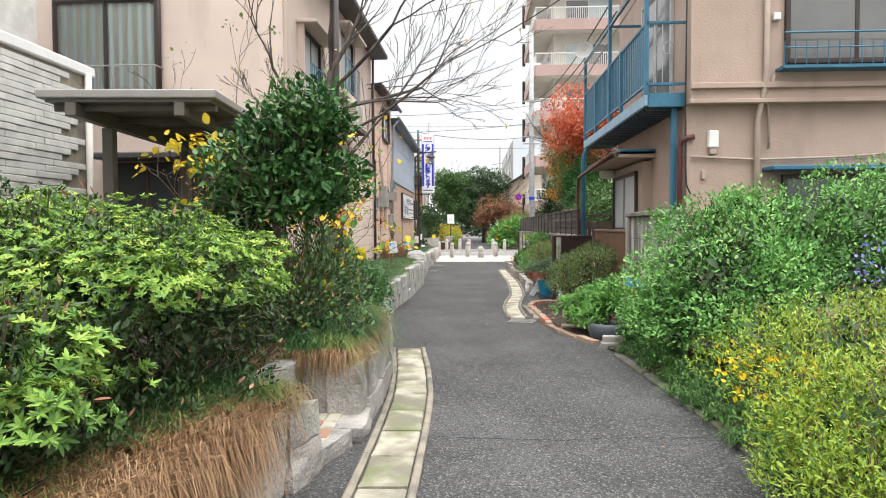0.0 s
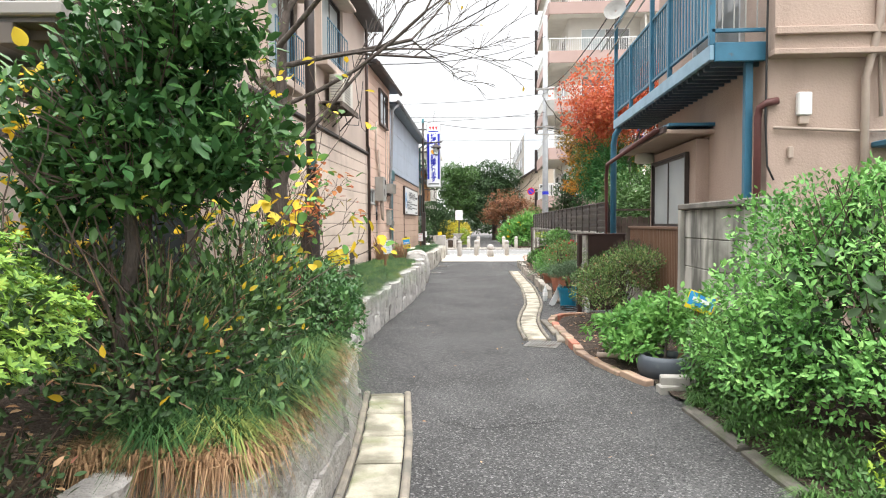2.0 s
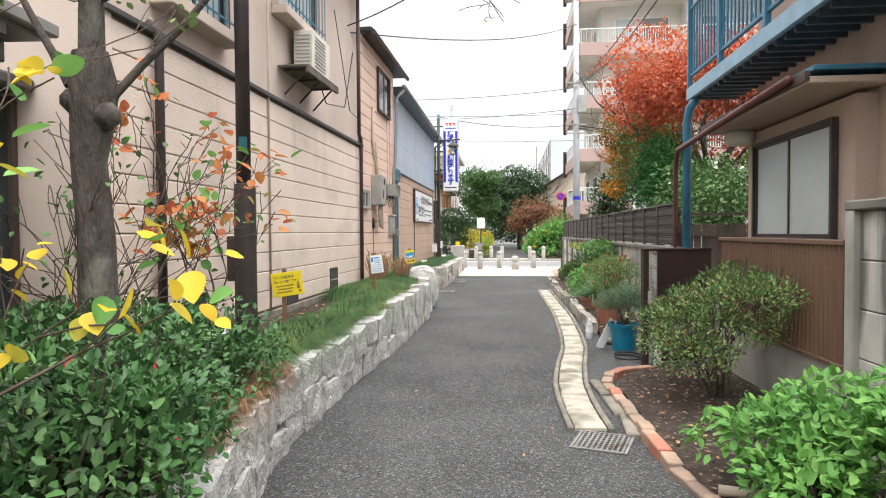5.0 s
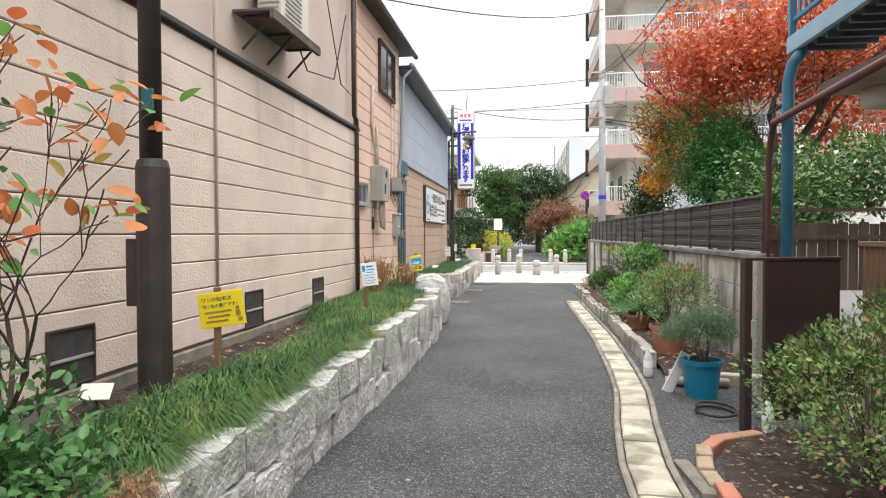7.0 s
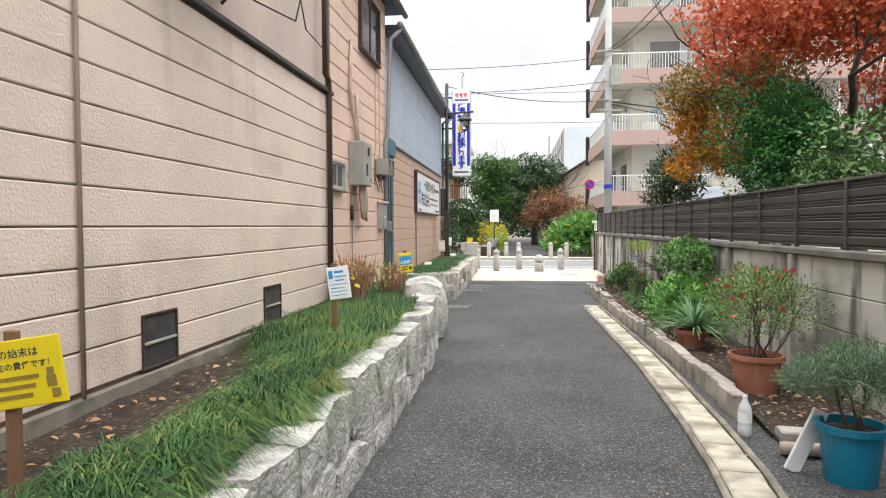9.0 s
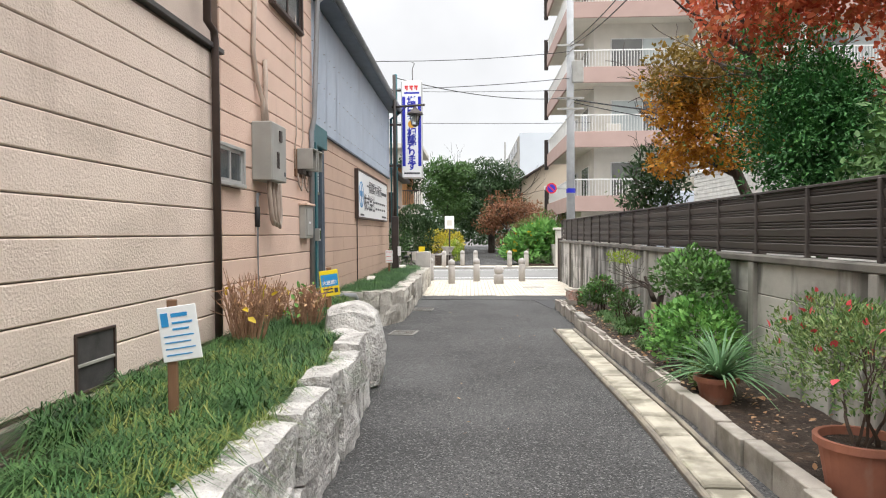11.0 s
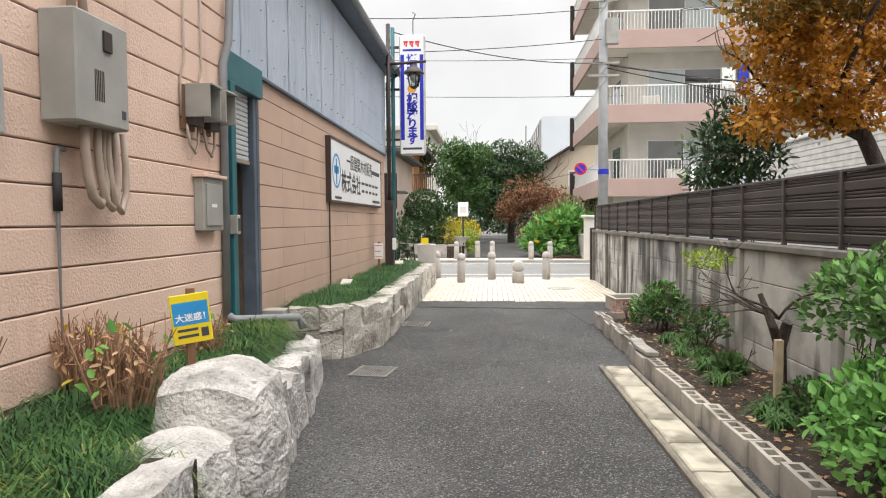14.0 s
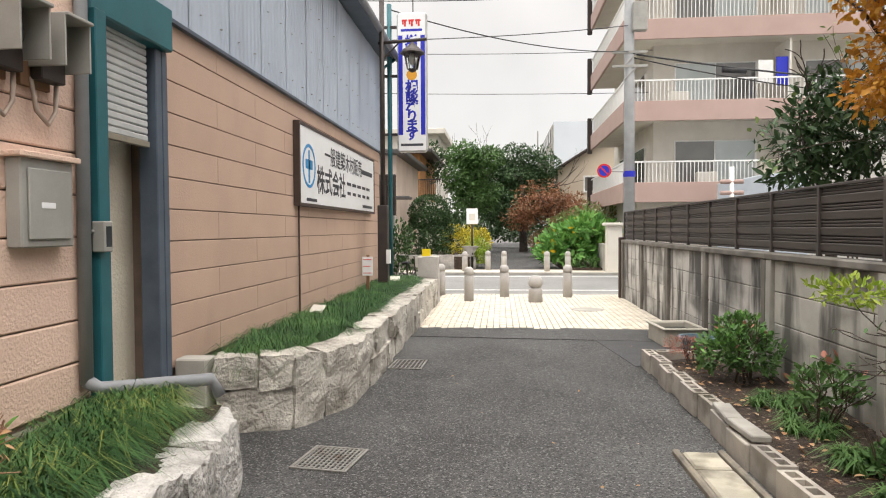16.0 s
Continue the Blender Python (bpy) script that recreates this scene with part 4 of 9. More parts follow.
# air conditioner on its shelf
sh = part("shelf", MB().box(XL - 0.05, -2.45, 13.95, 15.35, 3.72, 3.75, 0.005).box(-2.49, -2.45, 13.95, 15.35, 3.65, 3.72), OLDWOOD, pink, "weathered shelf on brackets")
for y in (14.05, 14.65, 15.25):
    part("bracket", MB().tube([(XL + 0.01, y, 3.38), (-2.52, y, 3.69)], 0.015, 5).tube([(XL + 0.01, y, 3.70), (-2.5, y, 3.70)], 0.015, 5), DARKMETAL, sh)
ac = thing("air_conditioner", "cream outdoor air conditioner unit on a wall shelf", "air conditioner", at=HROT)
part("casing", MB().box(-2.80, -2.52, 14.35, 15.15, 3.78, 4.33, 0.015), OFFWHITE, ac)
gm = MB()
for k in range(9):
    gm.box(-2.52, -2.51, 14.43, 14.9, 3.84 + k * 0.05, 3.855 + k * 0.05)
    gm.box(-2.77, -2.56, 14.34, 14.35, 3.84 + k * 0.05, 3.855 + k * 0.05)
part("fan_grille", gm, GREYMETAL, ac)
part("foot", MB().box(-2.78, -2.54, 14.43, 14.49, 3.75, 3.78), DARKMETAL, ac)
part("foot", MB().box(-2.78, -2.54, 15.01, 15.07, 3.75, 3.78), DARKMETAL, ac)

# ---- the shed with the pale blue upper wall ----
shed = thing("timber_shed", "long shed, tan pink blocks below pale blue corrugated steel", "shed")
part("wall", MB().box(-8, XL - 0.02, 22.48, 31.2, 0, 3.2), GROOVE, shed)
part("wall", MB().box(-8, -3.03, 21.56, 22.48, 0, 3.2), CREAMWALL, shed, "rough cream wall inside the doorway")
part("wall", MB().box(-3.03, XL - 0.02, 21.45, 21.53, 0, 3.2), SIDING_P, shed)
part("wall", MB().box(-3.03, XL - 0.02, 21.56, 22.48, 2.95, 3.2), GROOVE, shed)
part("wall", MB().box(-8, XL - 0.06, 21.62, 31.2, 3.2, 5.1), GROOVE, shed)
part("doorstep", MB().box(-3.03, XL + 0.03, 21.56, 22.48, 0, 0.38, 0.01), CONC_PLAIN, shed)
for i in range(11):
    z0, z1 = 0.5 + 0.2455 * i, 0.5 + 0.2455 * (i + 1)
    cuts = [22.50, *(np.arange(23.5 + (i % 2) * 0.9, 30.9, 1.8)), 31.2]
    for a, b in zip(cuts, cuts[1:]):
        piece("siding_board", XL - 0.02, XL + 0.003, a + 0.001, b - 0.001, z0 + 0.004, z1 - 0.004, SHEDWALL, shed, 0.004)
for k in range(24):
    a = 21.75 + k * 9.45 / 24
    sheet = MB().wave((a + 0.003, a + 9.45 / 24 - 0.003), XL + 0.03 + 0.004 * (k % 2), 3.17, 5.1, 0.098, 0.006, thick=0.01)
    part("corrugated_sheet", sheet, CORR, shed)
for k in range(24):
    for z in (3.35, 3.9, 4.45):
        part("roofing_nail", MB().tube([(XL + 0.03, 21.95 + k * 9.45 / 24, z), (XL + 0.055, 21.95 + k * 9.45 / 24, z - 0.004)], 0.007, 5), GREYMETAL, shed)
part("drip_edge", MB().box(XL, XL + 0.05, 21.75, 31.2, 3.14, 3.17), NAVY, shed)
part("eave", MB().box(-8, -2.50, 21.75, 31.5, 5.12, 5.2, 0.01), NAVY, shed, "blue grey eaves")
part("gutter", MB().tube([(-2.46, 21.7, 5.18), (-2.46, 31.5, 5.14)], 0.06, 8), GREYPVC, shed, "", True)
part("downpipe", MB().tube([(-2.46, 21.78, 5.12), (-2.62, 21.62, 4.9), (-2.66, 21.5, 3.2), (-2.68, 21.42, 3.0), (-2.68, 21.40, 0.68)], 0.037, 10).tube([(-2.68, 21.40, 0.70), (-2.62, 21.44, 0.65), (-2.16, 21.88, 0.61), (-2.12, 21.91, 0.50)], 0.04, 10), GREYPVC, shed, "grey plastic downpipe bent over the planter", True)
part("downpipe", MB().tube([(-2.5, 31.3, 5.1), (-2.75, 31.27, 4.9), (-2.75, 31.27, 0.5)], 0.04, 8), TEAL, shed, "dark green corner pipe", True)
part("corner_strip", MB().box(XL - 0.04, XL + 0.05, 21.62, 21.74, 3.2, 5.1), NAVY, shed)
# doorway
door = part("doorway", MB().box(XL - 0.12, XL + 0.13, 21.57, 21.68, 0.38, 2.86, 0.006), TEAL, shed, "teal steel door post", at=pose(0.06, -0.08, 0))
part("door_frame", MB().box(XL - 0.12, XL + 0.02, 22.42, 22.50, 0.38, 2.86, 0.006).box(XL - 0.05, XL + 0.025, 22.50, 22.57, 0.38, 2.86, 0.004), NAVY, door, "slate blue door frame")
part("shutter_box", MB().box(XL - 0.2, XL + 0.08, 21.60, 22.56, 2.86, 3.17, 0.01), TEAL, door, "teal shutter box")
for k in range(14):
    part("shutter_slat", MB().box(XL - 0.045, XL - 0.02, 21.68, 22.38, 2.19 + k * 0.05, 2.235 + k * 0.05, 0.008), SHUTTER, door)
part("shutter_bar", MB().box(XL - 0.05, XL - 0.01, 21.68, 22.38, 2.15, 2.19, 0.004), KERB, door)
# the firm's sign board
board = thing("sign_board", "long white enamel sign board with dark lettering on the shed wall", "sign")
part("panel", MB().box(XL + 0.05, XL + 0.075, 25.64, 30.22, 1.9, 2.86), SIGNWHITE, board)
part("frame", MB().box(XL + 0.004, XL + 0.085, 25.60, 25.64, 1.86, 2.9).box(XL + 0.004, XL + 0.085, 30.22, 30.26, 1.86, 2.9).box(XL + 0.004, XL + 0.085, 25.64, 30.22, 2.86, 2.9).box(XL + 0.004, XL + 0.085, 25.64, 30.22, 1.86, 1.9), BROWNPIPE, board)
part("board_post", MB().tube([(XL + 0.03, 25.72, 0.5), (XL + 0.03, 25.72, 1.87)], 0.012, 6), BROWNPIPE, board)


def writing(text, size, material, parent, m, name="lettering", thick=0.0, bold=0.0, align="LEFT", squeeze=1.0):
    """Lettering as a mesh; m: its pose, the text lying in its xy plane."""
    cu = bpy.data.curves.new(name, "FONT")
    cu.body, cu.size, cu.extrude, cu.offset, cu.align_x = text, size, thick, bold, align
    cu.resolution_u = 2
    tmp = new("tmp_text", cu)
    bpy.context.view_layer.update()
    me = bpy.data.meshes.new_from_object(tmp.evaluated_get(bpy.context.evaluated_depsgraph_get()))
    bpy.data.objects.remove(tmp)
    me.materials.clear()
    me.materials.append(material)
    ob = new(name, me)
    ob.parent = parent
    ob.matrix_basis = m @ Matrix.Diagonal((squeeze, 1, 1, 1))
    return ob


FACE_E = Matrix(((0, 0, 1, 0), (1, 0, 0, 0), (0, 1, 0, 0), (0, 0, 0, 1)))
writing("一般建築木材販売", 0.30, INK, board, Matrix.Translation((XL + 0.078, 26.75, 2.50)) @ FACE_E, bold=0.004)
writing("株式会社", 0.40, INK, board, Matrix.Translation((XL + 0.078, 26.35, 2.09)) @ FACE_E, bold=0.008)
for k in range(5):
    a = 28.05 + k * 0.37
    part("name_bar", MB().box(XL + 0.076, XL + 0.079, a, a + 0.28, 2.27, 2.32).box(XL + 0.076, XL + 0.079, a + 0.03, a + 0.25, 2.12, 2.17), INK, board)
part("name_bar", MB().box(XL + 0.076, XL + 0.079, 29.1, 30.05, 2.54, 2.62), INK, board)
part("name_bar", MB().box(XL + 0.076, XL + 0.079, 29.2, 30.05, 1.95, 2.0), INK, board)
part("name_bar", MB().box(XL + 0.076, XL + 0.079, 25.9, 26.35, 1.93, 1.97), INK, board)
emb = MB().lathe([(0.28, -0.0015), (0.28, 0.0015), (0.24, 0.0015), (0.24, -0.0015), (0.28, -0.0015)], n=28, cap=False)
em = part("emblem", emb, SIGNSKY, board, "pale blue round mark", at=Matrix.Translation((XL + 0.078, 26.02, 2.38)) @ FACE_E)
part("emblem_bar", MB().box(XL + 0.076, XL + 0.079, 25.99, 26.05, 2.16, 2.58).box(XL + 0.076, XL + 0.079, 25.87, 26.17, 2.34, 2.46), SIGNSKY, board)

# ---- white split-stone house and carport ----
white = thing("white_house", "house clad in white split-stone siding", "house")
part("wall", MB().box(-9, -4.72, -4, 7.8, 0, 3.38), KERB, white)
part("coping", MB().box(-9, -4.66, -4, 7.86, 3.38, 3.5, 0.015), WHITE, white, "white wall coping")
part("wall", MB().box(-9, -5.9, -4, 8.6, 3.5, 6.5), WHITEBRICK, white)
part("downpipe", MB().tube([(-4.66, 7.7, 0.3), (-4.66, 7.7, 3.4)], 0.04, 8), OFFWHITE, white, "", True)
SM = [MB().box(-0.02, 0.022 + 0.006 * (k % 3), -0.3, 0.3, -0.034, 0.034, 0.006).mesh("split_stone", WHITEBRICK) for k in range(4)]
for i in range(34):
    z = 0.86 + i * 0.074
    for k in range(9):
        y = 3.0 + k * 0.604 + (i % 4) * 0.15 - 0.3
        if y > 7.5:
            continue
        part("split_stone", SM[(i * 3 + k) % 4], WHITEBRICK, white, at=pose(-4.72, y, z))
port = thing("carport", "bronze aluminium carport with a flat sheet roof on posts", "carport", at=Matrix.Translation((-2.42, 6.0, 0)) @ Matrix.Rotation(radians(4), 4, "Z") @ Matrix.Translation((2.42, -6.0, 0)))
part("roof", MB().box(-4.06, -2.40, 5.97, 9.42, 2.74, 2.82, 0.01), CARPORT_T, port)
part("roof_sheet", MB().box(-4.0, -2.46, 6.02, 9.37, 2.71, 2.74), POLYC, port)
for x in (-3.76, -2.75):
    part("beam", MB().box(x - 0.05, x + 0.05, 6.0, 9.35, 2.58, 2.71, 0.006), CARPORT, port)
for y in (6.2, 6.9, 7.6, 8.3, 9.0):
    part("rafter", MB().box(-4.0, -2.46, y - 0.03, y + 0.03, 2.65, 2.708), CARPORT, port)
for x, y in ((-3.76, 6.75), (-3.76, 8.9), (-2.75, 8.9)):
    part("post", MB().box(x - 0.055, x + 0.055, y - 0.055, y + 0.055, 0.0, 2.57, 0.006), CARPORT, port)

# ---- the taupe house with the blue balcony ----
XR = 3.05
taupe = thing("taupe_house", "two-storey taupe stucco house with a blue steel balcony", "house")
part("wall", MB().box(XR, 12, 9.35, 13.6, 0, 3.28), TAUPE, taupe)
part("wall", MB().box(XR, 12, 9.20, 13.6, 3.28, 6.6), TAUPE, taupe, "taupe stucco upper storey standing slightly forward")
part("trim", MB().box(XR - 0.01, 12, 9.14, 9.20, 3.42, 3.50, 0.008), TAUPE, taupe)
part("band", MB().box(XR - 0.02, 12, 9.16, 9.35, 3.22, 3.28, 0.008), TAUPE, taupe)
part("roof", MB().box(XR - 0.5, 12.4, 8.8, 14.0, 6.6, 6.7, 0.02), ROOFMETAL, taupe)
part("bay_wall", MB().box(2.88, XR, 11.1, 13.4, 0, 2.62), TAUPE, taupe)
window("window", taupe, "y", 2.88, 11.4, 13.1, 1.46, 2.44, DARKMETAL, FROST, 2, sign=-1)
cano = part("canopy", MB().box(2.42, 3.06, 10.9, 13.6, 2.66, 2.72, 0.01), TAUPE, taupe, "sloping entrance canopy with a blue edge")
part("canopy_edge", MB().box(2.40, 2.44, 10.9, 13.6, 2.68, 2.76), BROWNPIPE, cano)
part("canopy_gutter", MB().tube([(2.37, 11.1, 2.74), (2.37, 14.5, 2.60), (2.37, 14.6, 2.35), (2.38, 14.65, 2.2), (2.38, 14.65, 0.1)], 0.035, 8), REDPIPE, taupe, "red-brown gutter and downpipe", True)
part("canopy_top", MB().box(2.46, 3.06, 10.88, 11.9, 2.76, 2.80, 0.006), BLUE, cano)
part("porch_lamp", MB().lathe([(0.12, 2.5), (0.16, 2.52), (0.16, 2.62), (0.13, 2.66)], 2.75, 13.3, 16), OFFWHITE, taupe, "cream porch lamp shade", True)
# balcony
bal = part("balcony", MB().box(2.52, XR, 9.45, 14.45, 3.26, 3.32), NAVY, taupe, "blue steel balcony")
part("fascia", MB().box(2.47, 2.52, 9.42, 14.48, 3.24, 3.40, 0.006), BLUE_L, bal, "pale blue edge beam")
part("fascia", MB().box(2.52, XR, 9.40, 9.45, 3.22, 3.42, 0.006), BLUE, bal)
for k in range(24):
    y = 9.6 + k * 0.2
    part("joist", MB().box(2.54, XR, y - 0.02, y + 0.02, 3.20, 3.26), NAVY, bal)
for z in (3.55, 4.42):
    part("rail", MB().box(2.49, 2.53, 9.42, 14.45, z - 0.02, z + 0.02, 0.004), BLUE, bal)
    part("rail", MB().box(2.53, XR, 9.42, 9.455, z - 0.02, z + 0.02, 0.004), BLUE, bal)
BM = MB().box(-0.009, 0.009, -0.016, 0.016, 3.57, 4.40).mesh("baluster", BLUE)
for k in range(42):
    part("baluster", BM, BLUE, bal, at=pose(2.51, 9.56 + k * 0.115, 0))
for k in range(4):
    part("baluster", MB().box(2.60 + k * 0.12, 2.612 + k * 0.12, 9.43, 9.442, 3.57, 4.40), GREYMETAL, bal)
for y, z0, z1 in ((9.45, 3.4, 6.2), (11.0, 3.4, 4.42), (11.9, 3.4, 6.2), (13.2, 3.4, 4.42), (14.42, 3.4, 5.15)):
    part("post", MB().box(2.47, 2.53, y - 0.03, y + 0.03, z0, z1, 0.005), BLUE, bal)
part("post", MB().box(2.88, 2.96, 9.5, 9.58, 0.2, 3.24, 0.006), BLUE, bal, "blue steel post carrying the balcony")
part("post", MB().tube([(2.46, 14.40, 0.0), (2.46, 14.40, 2.95), (2.48, 14.36, 3.12), (2.56, 14.25, 3.26)], 0.055, 12), BLUE, bal, "round blue steel post", True)
part("top_beam", MB().box(2.48, 2.52, 9.45, 14.45, 5.1, 5.14).box(2.5, XR, 11.88, 11.92, 5.1, 5.14), BLUE, bal)
part("ornament", MB().tube([(2.8 + 0.07 * math.cos(a * 0.5), 9.40, 4.05 + 0.09 * math.sin(a * 0.5)) for a in range(14)], 0.008, 5), GREYMETAL, bal)
part("clothes_pole", MB().tube([(2.3, 14.8, 4.75), (2.75, 9.8, 5.55)], 0.014, 6), ALU, bal)
part("clothes_pole", MB().tube([(2.45, 14.8, 4.7), (2.85, 9.9, 5.5)], 0.014, 6), ALU, bal)
window("window", taupe, "y", XR, 10.0, 11.6, 3.5, 5.3, ALU, GREYGLASS, 2, sign=-1)
part("downpipe", MB().tube([(2.97, 9.40, 0.2), (2.97, 9.40, 2.62), (2.98, 9.38, 2.72), (3.03, 9.32, 2.76), (3.14, 9.31, 2.78)], 0.04, 8), REDPIPE, taupe, "red-brown elbowed downpipe", True)
part("cable", MB().tube([(3.02, 9.28, 6.2), (3.01, 9.29, 3.6), (3.02, 9.33, 2.6), (3.04, 9.32, 2.1), (3.1, 9.30, 1.95)], 0.011, 6), CABLE, taupe, "", True)
# south front of the taupe house
part("front_pipe", MB().tube([(4.06, 9.15, 6.5), (4.06, 9.15, 3.6), (4.03, 9.2, 3.3), (4.0, 9.28, 3.0), (4.0, 9.28, 0.5)], 0.04, 8), BEIGEPIPE, taupe, "taupe painted downpipe", True)
part("front_pipe", MB().tube([(4.16, 9.15, 3.6), (4.14, 9.28, 3.2), (4.17, 9.30, 2.6)], 0.02, 6), BEIGEPIPE, taupe, "", True)
part("wall_conduit", MB().tube([(3.1, 9.31, 2.5), (4.0, 9.31, 2.45), (5.2, 9.31, 2.48), (7, 9.31, 2.6)], 0.018, 6), BEIGEPIPE, taupe, "", True)
wi = window("window", taupe, "x", 9.20, 4.35, 6.2, 3.78, 5.4, DARKMETAL, GREYGLASS, 2, sign=-1)
rb = MB().tube([(4.22, 8.98, 4.12), (6.4, 8.98, 4.12)], 0.014, 6).tube([(4.22, 8.98, 3.92), (6.4, 8.98, 3.92)], 0.01, 6).box(4.2, 6.4, 8.95, 9.2, 3.64, 3.68)
for k in range(16):
    rb.tube([(4.22 + k * 0.145, 8.98, 3.68), (4.22 + k * 0.145, 8.98, 4.0)], 0.007, 5)
part("window_rail", rb, BLUE, wi, "blue window rail and sill")
wi2 = window("window", taupe, "x", 9.35, 4.4, 6.6, 0.7, 2.2, DARKMETAL, DARKGLASS, 2, sign=-1)
part("awning", MB().box(4.1, 6.8, 9.0, 9.35, 2.28, 2.34, 0.01), BLUE, taupe, "blue metal awning over the ground floor window")
mb_ = part("meter_box", MB().box(3.33, 3.47, 9.27, 9.35, 2.62, 2.86, 0.012), WHITE, taupe, "white plastic meter cover")
part("meter_base", MB().box(3.35, 3.45, 9.29, 9.35, 2.53, 2.62, 0.008), BEIGEPIPE, taupe)
part("wall_socket", MB().box(3.25, 3.30, 9.30, 9.35, 2.18, 2.30, 0.006), BEIGEPIPE, taupe)
part("telephone_box", MB().box(4.14, 4.24, 9.13, 9.20, 4.34, 4.44, 0.01), WHITE, taupe)
dish = thing("satellite_dish", "grey satellite dish on the balcony", "dish")
part("bowl", MB().lathe([(0.02, 0.0), (0.12, 0.02), (0.2, 0.06), (0.205, 0.065), (0.12, 0.035), (0.02, 0.015)], n=18, cap=False), GREYMETAL, dish, at=pose(2.45, 14.2, 5.3, 70, 0, -30))
part("arm", MB().tube([(2.5, 14.4, 5.1), (2.45, 14.25, 5.3)], 0.015, 6), GREYMETAL, dish)

# ---- right-hand walls ----
def panel_wall(name, x, y0, y1, step, top, material, label, rows=4, thick=0.05, post_w=0.11):
    w = thing(name, label, "wall", kind="structure")
    n = max(1, int(round((y1 - y0) / step)))
    h = top / rows
    for i in range(n + 1):
        y = y0 + (y1 - y0) * i / n
        piece("post", x - 0.045, x + 0.09, y - post_w / 2, y + post_w / 2, 0, top, CONC_PLAIN if material is CONC else COPING, w, 0.008)
    for i in range(n):
        a, b = y0 + (y1 - y0) * i / n + post_w / 2, y0 + (y1 - y0) * (i + 1) / n - post_w / 2
        for r in range(rows):
            piece("panel", x, x + thick, a, b, r * h + 0.003, (r + 1) * h - 0.004, material, w, 0.007)
    part("core", MB().box(x + 0.012, x + thick - 0.006, y0, y1, 0, top), COPING, w)
    part("coping", MB().box(x - 0.05, x + 0.13, y0 - 0.06, y1 + 0.06, top, top + 0.07, 0.012), COPING, w, "blackened concrete coping")
    return w


panel_wall("wall_panels_south", 2.38, 14.9, 24.6, 1.94, 1.24, CONC, "weathered concrete panel wall with posts and coping")
panel_wall("wall_panels_north", 2.38, 24.72, 32.4, 1.92, 1.24, CONC_DARK, "black-stained concrete panel wall with posts and coping")
panel_wall("wall_panels_near", 2.47, 8.0, 10.28, 2.28, 1.66, CONC, "weathered concrete panel garden wall with posts", rows=5)
gp = thing("gate_post", "rusty brown steel post at the wall's end", "post")
part("shaft", MB().box(2.30, 2.42, 32.5, 32.62, 0, 1.36, 0.008), BROWNPIPE, gp)
part("rail_end", MB().box(2.34, 2.40, 32.62, 32.8, 0.2, 1.25, 0.006), BRICK_P, gp)
fence = thing("louvre_fence", "dark brown metal louvre fence on the concrete wall", "fence")
for k in range(19):
    y = 14.95 + k * 0.98
    part("post", MB().box(2.415, 2.455, y - 0.02, y + 0.02, 1.31, 1.91, 0.004), FENCE, fence)
FM = MB().box(-0.010, 0.010, -0.478, 0.478, -0.036, 0.036, 0.006).mesh("slat", FENCE)
FM2 = MB().box(-0.008, 0.008, -0.478, 0.478, -0.009, 0.009, 0.003).mesh("slat", FENCE)
for k in range(18):
    z = 1.325
    for r in range(13):
        wide = r % 3 == 1
        h = 0.081 if wide else 0.0265
        part("slat", FM if wide else FM2, FENCE, fence, at=pose(2.45 - (0.006 if wide else 0), 14.95 + 0.49 + k * 0.98, z + h / 2, 0, -8 if wide else -16, 0))
        z += h
part("top_rail", MB().box(2.42, 2.48, 14.95, 32.6, 1.90, 1.925, 0.004), FENCE, fence)
part("back_sheet", MB().box(2.485, 2.49, 14.97, 32.57, 1.33, 1.90), FENCE, fence)
bf = thing("brown_fence", "brown corrugated metal screen on a low concrete wall", "fence")
part("base_wall", MB().box(2.46, 2.58, 10.36, 13.0, 0, 0.55, 0.01), CONC_PLAIN, bf)
for k in range(3):
    a = 10.4 + k * 0.865
    part("panel", MB().wave((a, a + 0.86), 2.47, 0.57, 1.42, 0.07, 0.012, thick=0.02), BROWNPANEL, bf)
part("cap_rail", MB().box(2.43, 2.51, 10.36, 13.02, 1.42, 1.46, 0.005).box(2.43, 2.51, 10.36, 13.02, 0.55, 0.58, 0.005), BROWNPANEL, bf)
gate = thing("side_gate", "dark brown metal gate leaf with a mesh strip, closed", "gate")
GX = pose(1.64, 13.03, 0, 0, 0, math.degrees(math.atan2(0.30, 0.80)))
gate.matrix_basis = GX
part("post", MB().box(-0.03, 0.04, -0.03, 0.03, 0, 1.31, 0.005), GATE, gate)
part("leaf", MB().box(0.16, 0.86, -0.015, 0.015, 0.06, 1.31, 0.004), GATE, gate)
part("cap", MB().box(-0.03, 0.86, -0.025, 0.025, 1.31, 1.335, 0.004), GATE, gate)
gm = MB()
for k in range(26):
    z = 0.12 + k * 0.045
    gm.tube([(0.05, 0, z), (0.1, 0, z + 0.045), (0.15, 0, z)], 0.004, 4)
part("mesh_strip", gm, GREYMETAL, gate, "pale expanded metal strip")
part("handle", MB().box(0.02, 0.06, -0.05, -0.03, 0.72, 0.86, 0.005), GREYMETAL, gate)
wf = thing("wooden_fence", "low dark weathered wooden board fence", "fence")
for k in range(12):
    part("board", MB().box(2.6 + k * 0.105, 2.695 + k * 0.105, 15.3, 15.32, 0.9, 1.62 + 0.02 * (k % 2), 0.003), OLDWOOD, wf)
part("rail", MB().box(2.55, 3.9, 15.27, 15.3, 1.45, 1.5).box(2.55, 3.9, 15.27, 15.3, 1.75, 1.79), OLDWOOD, wf)
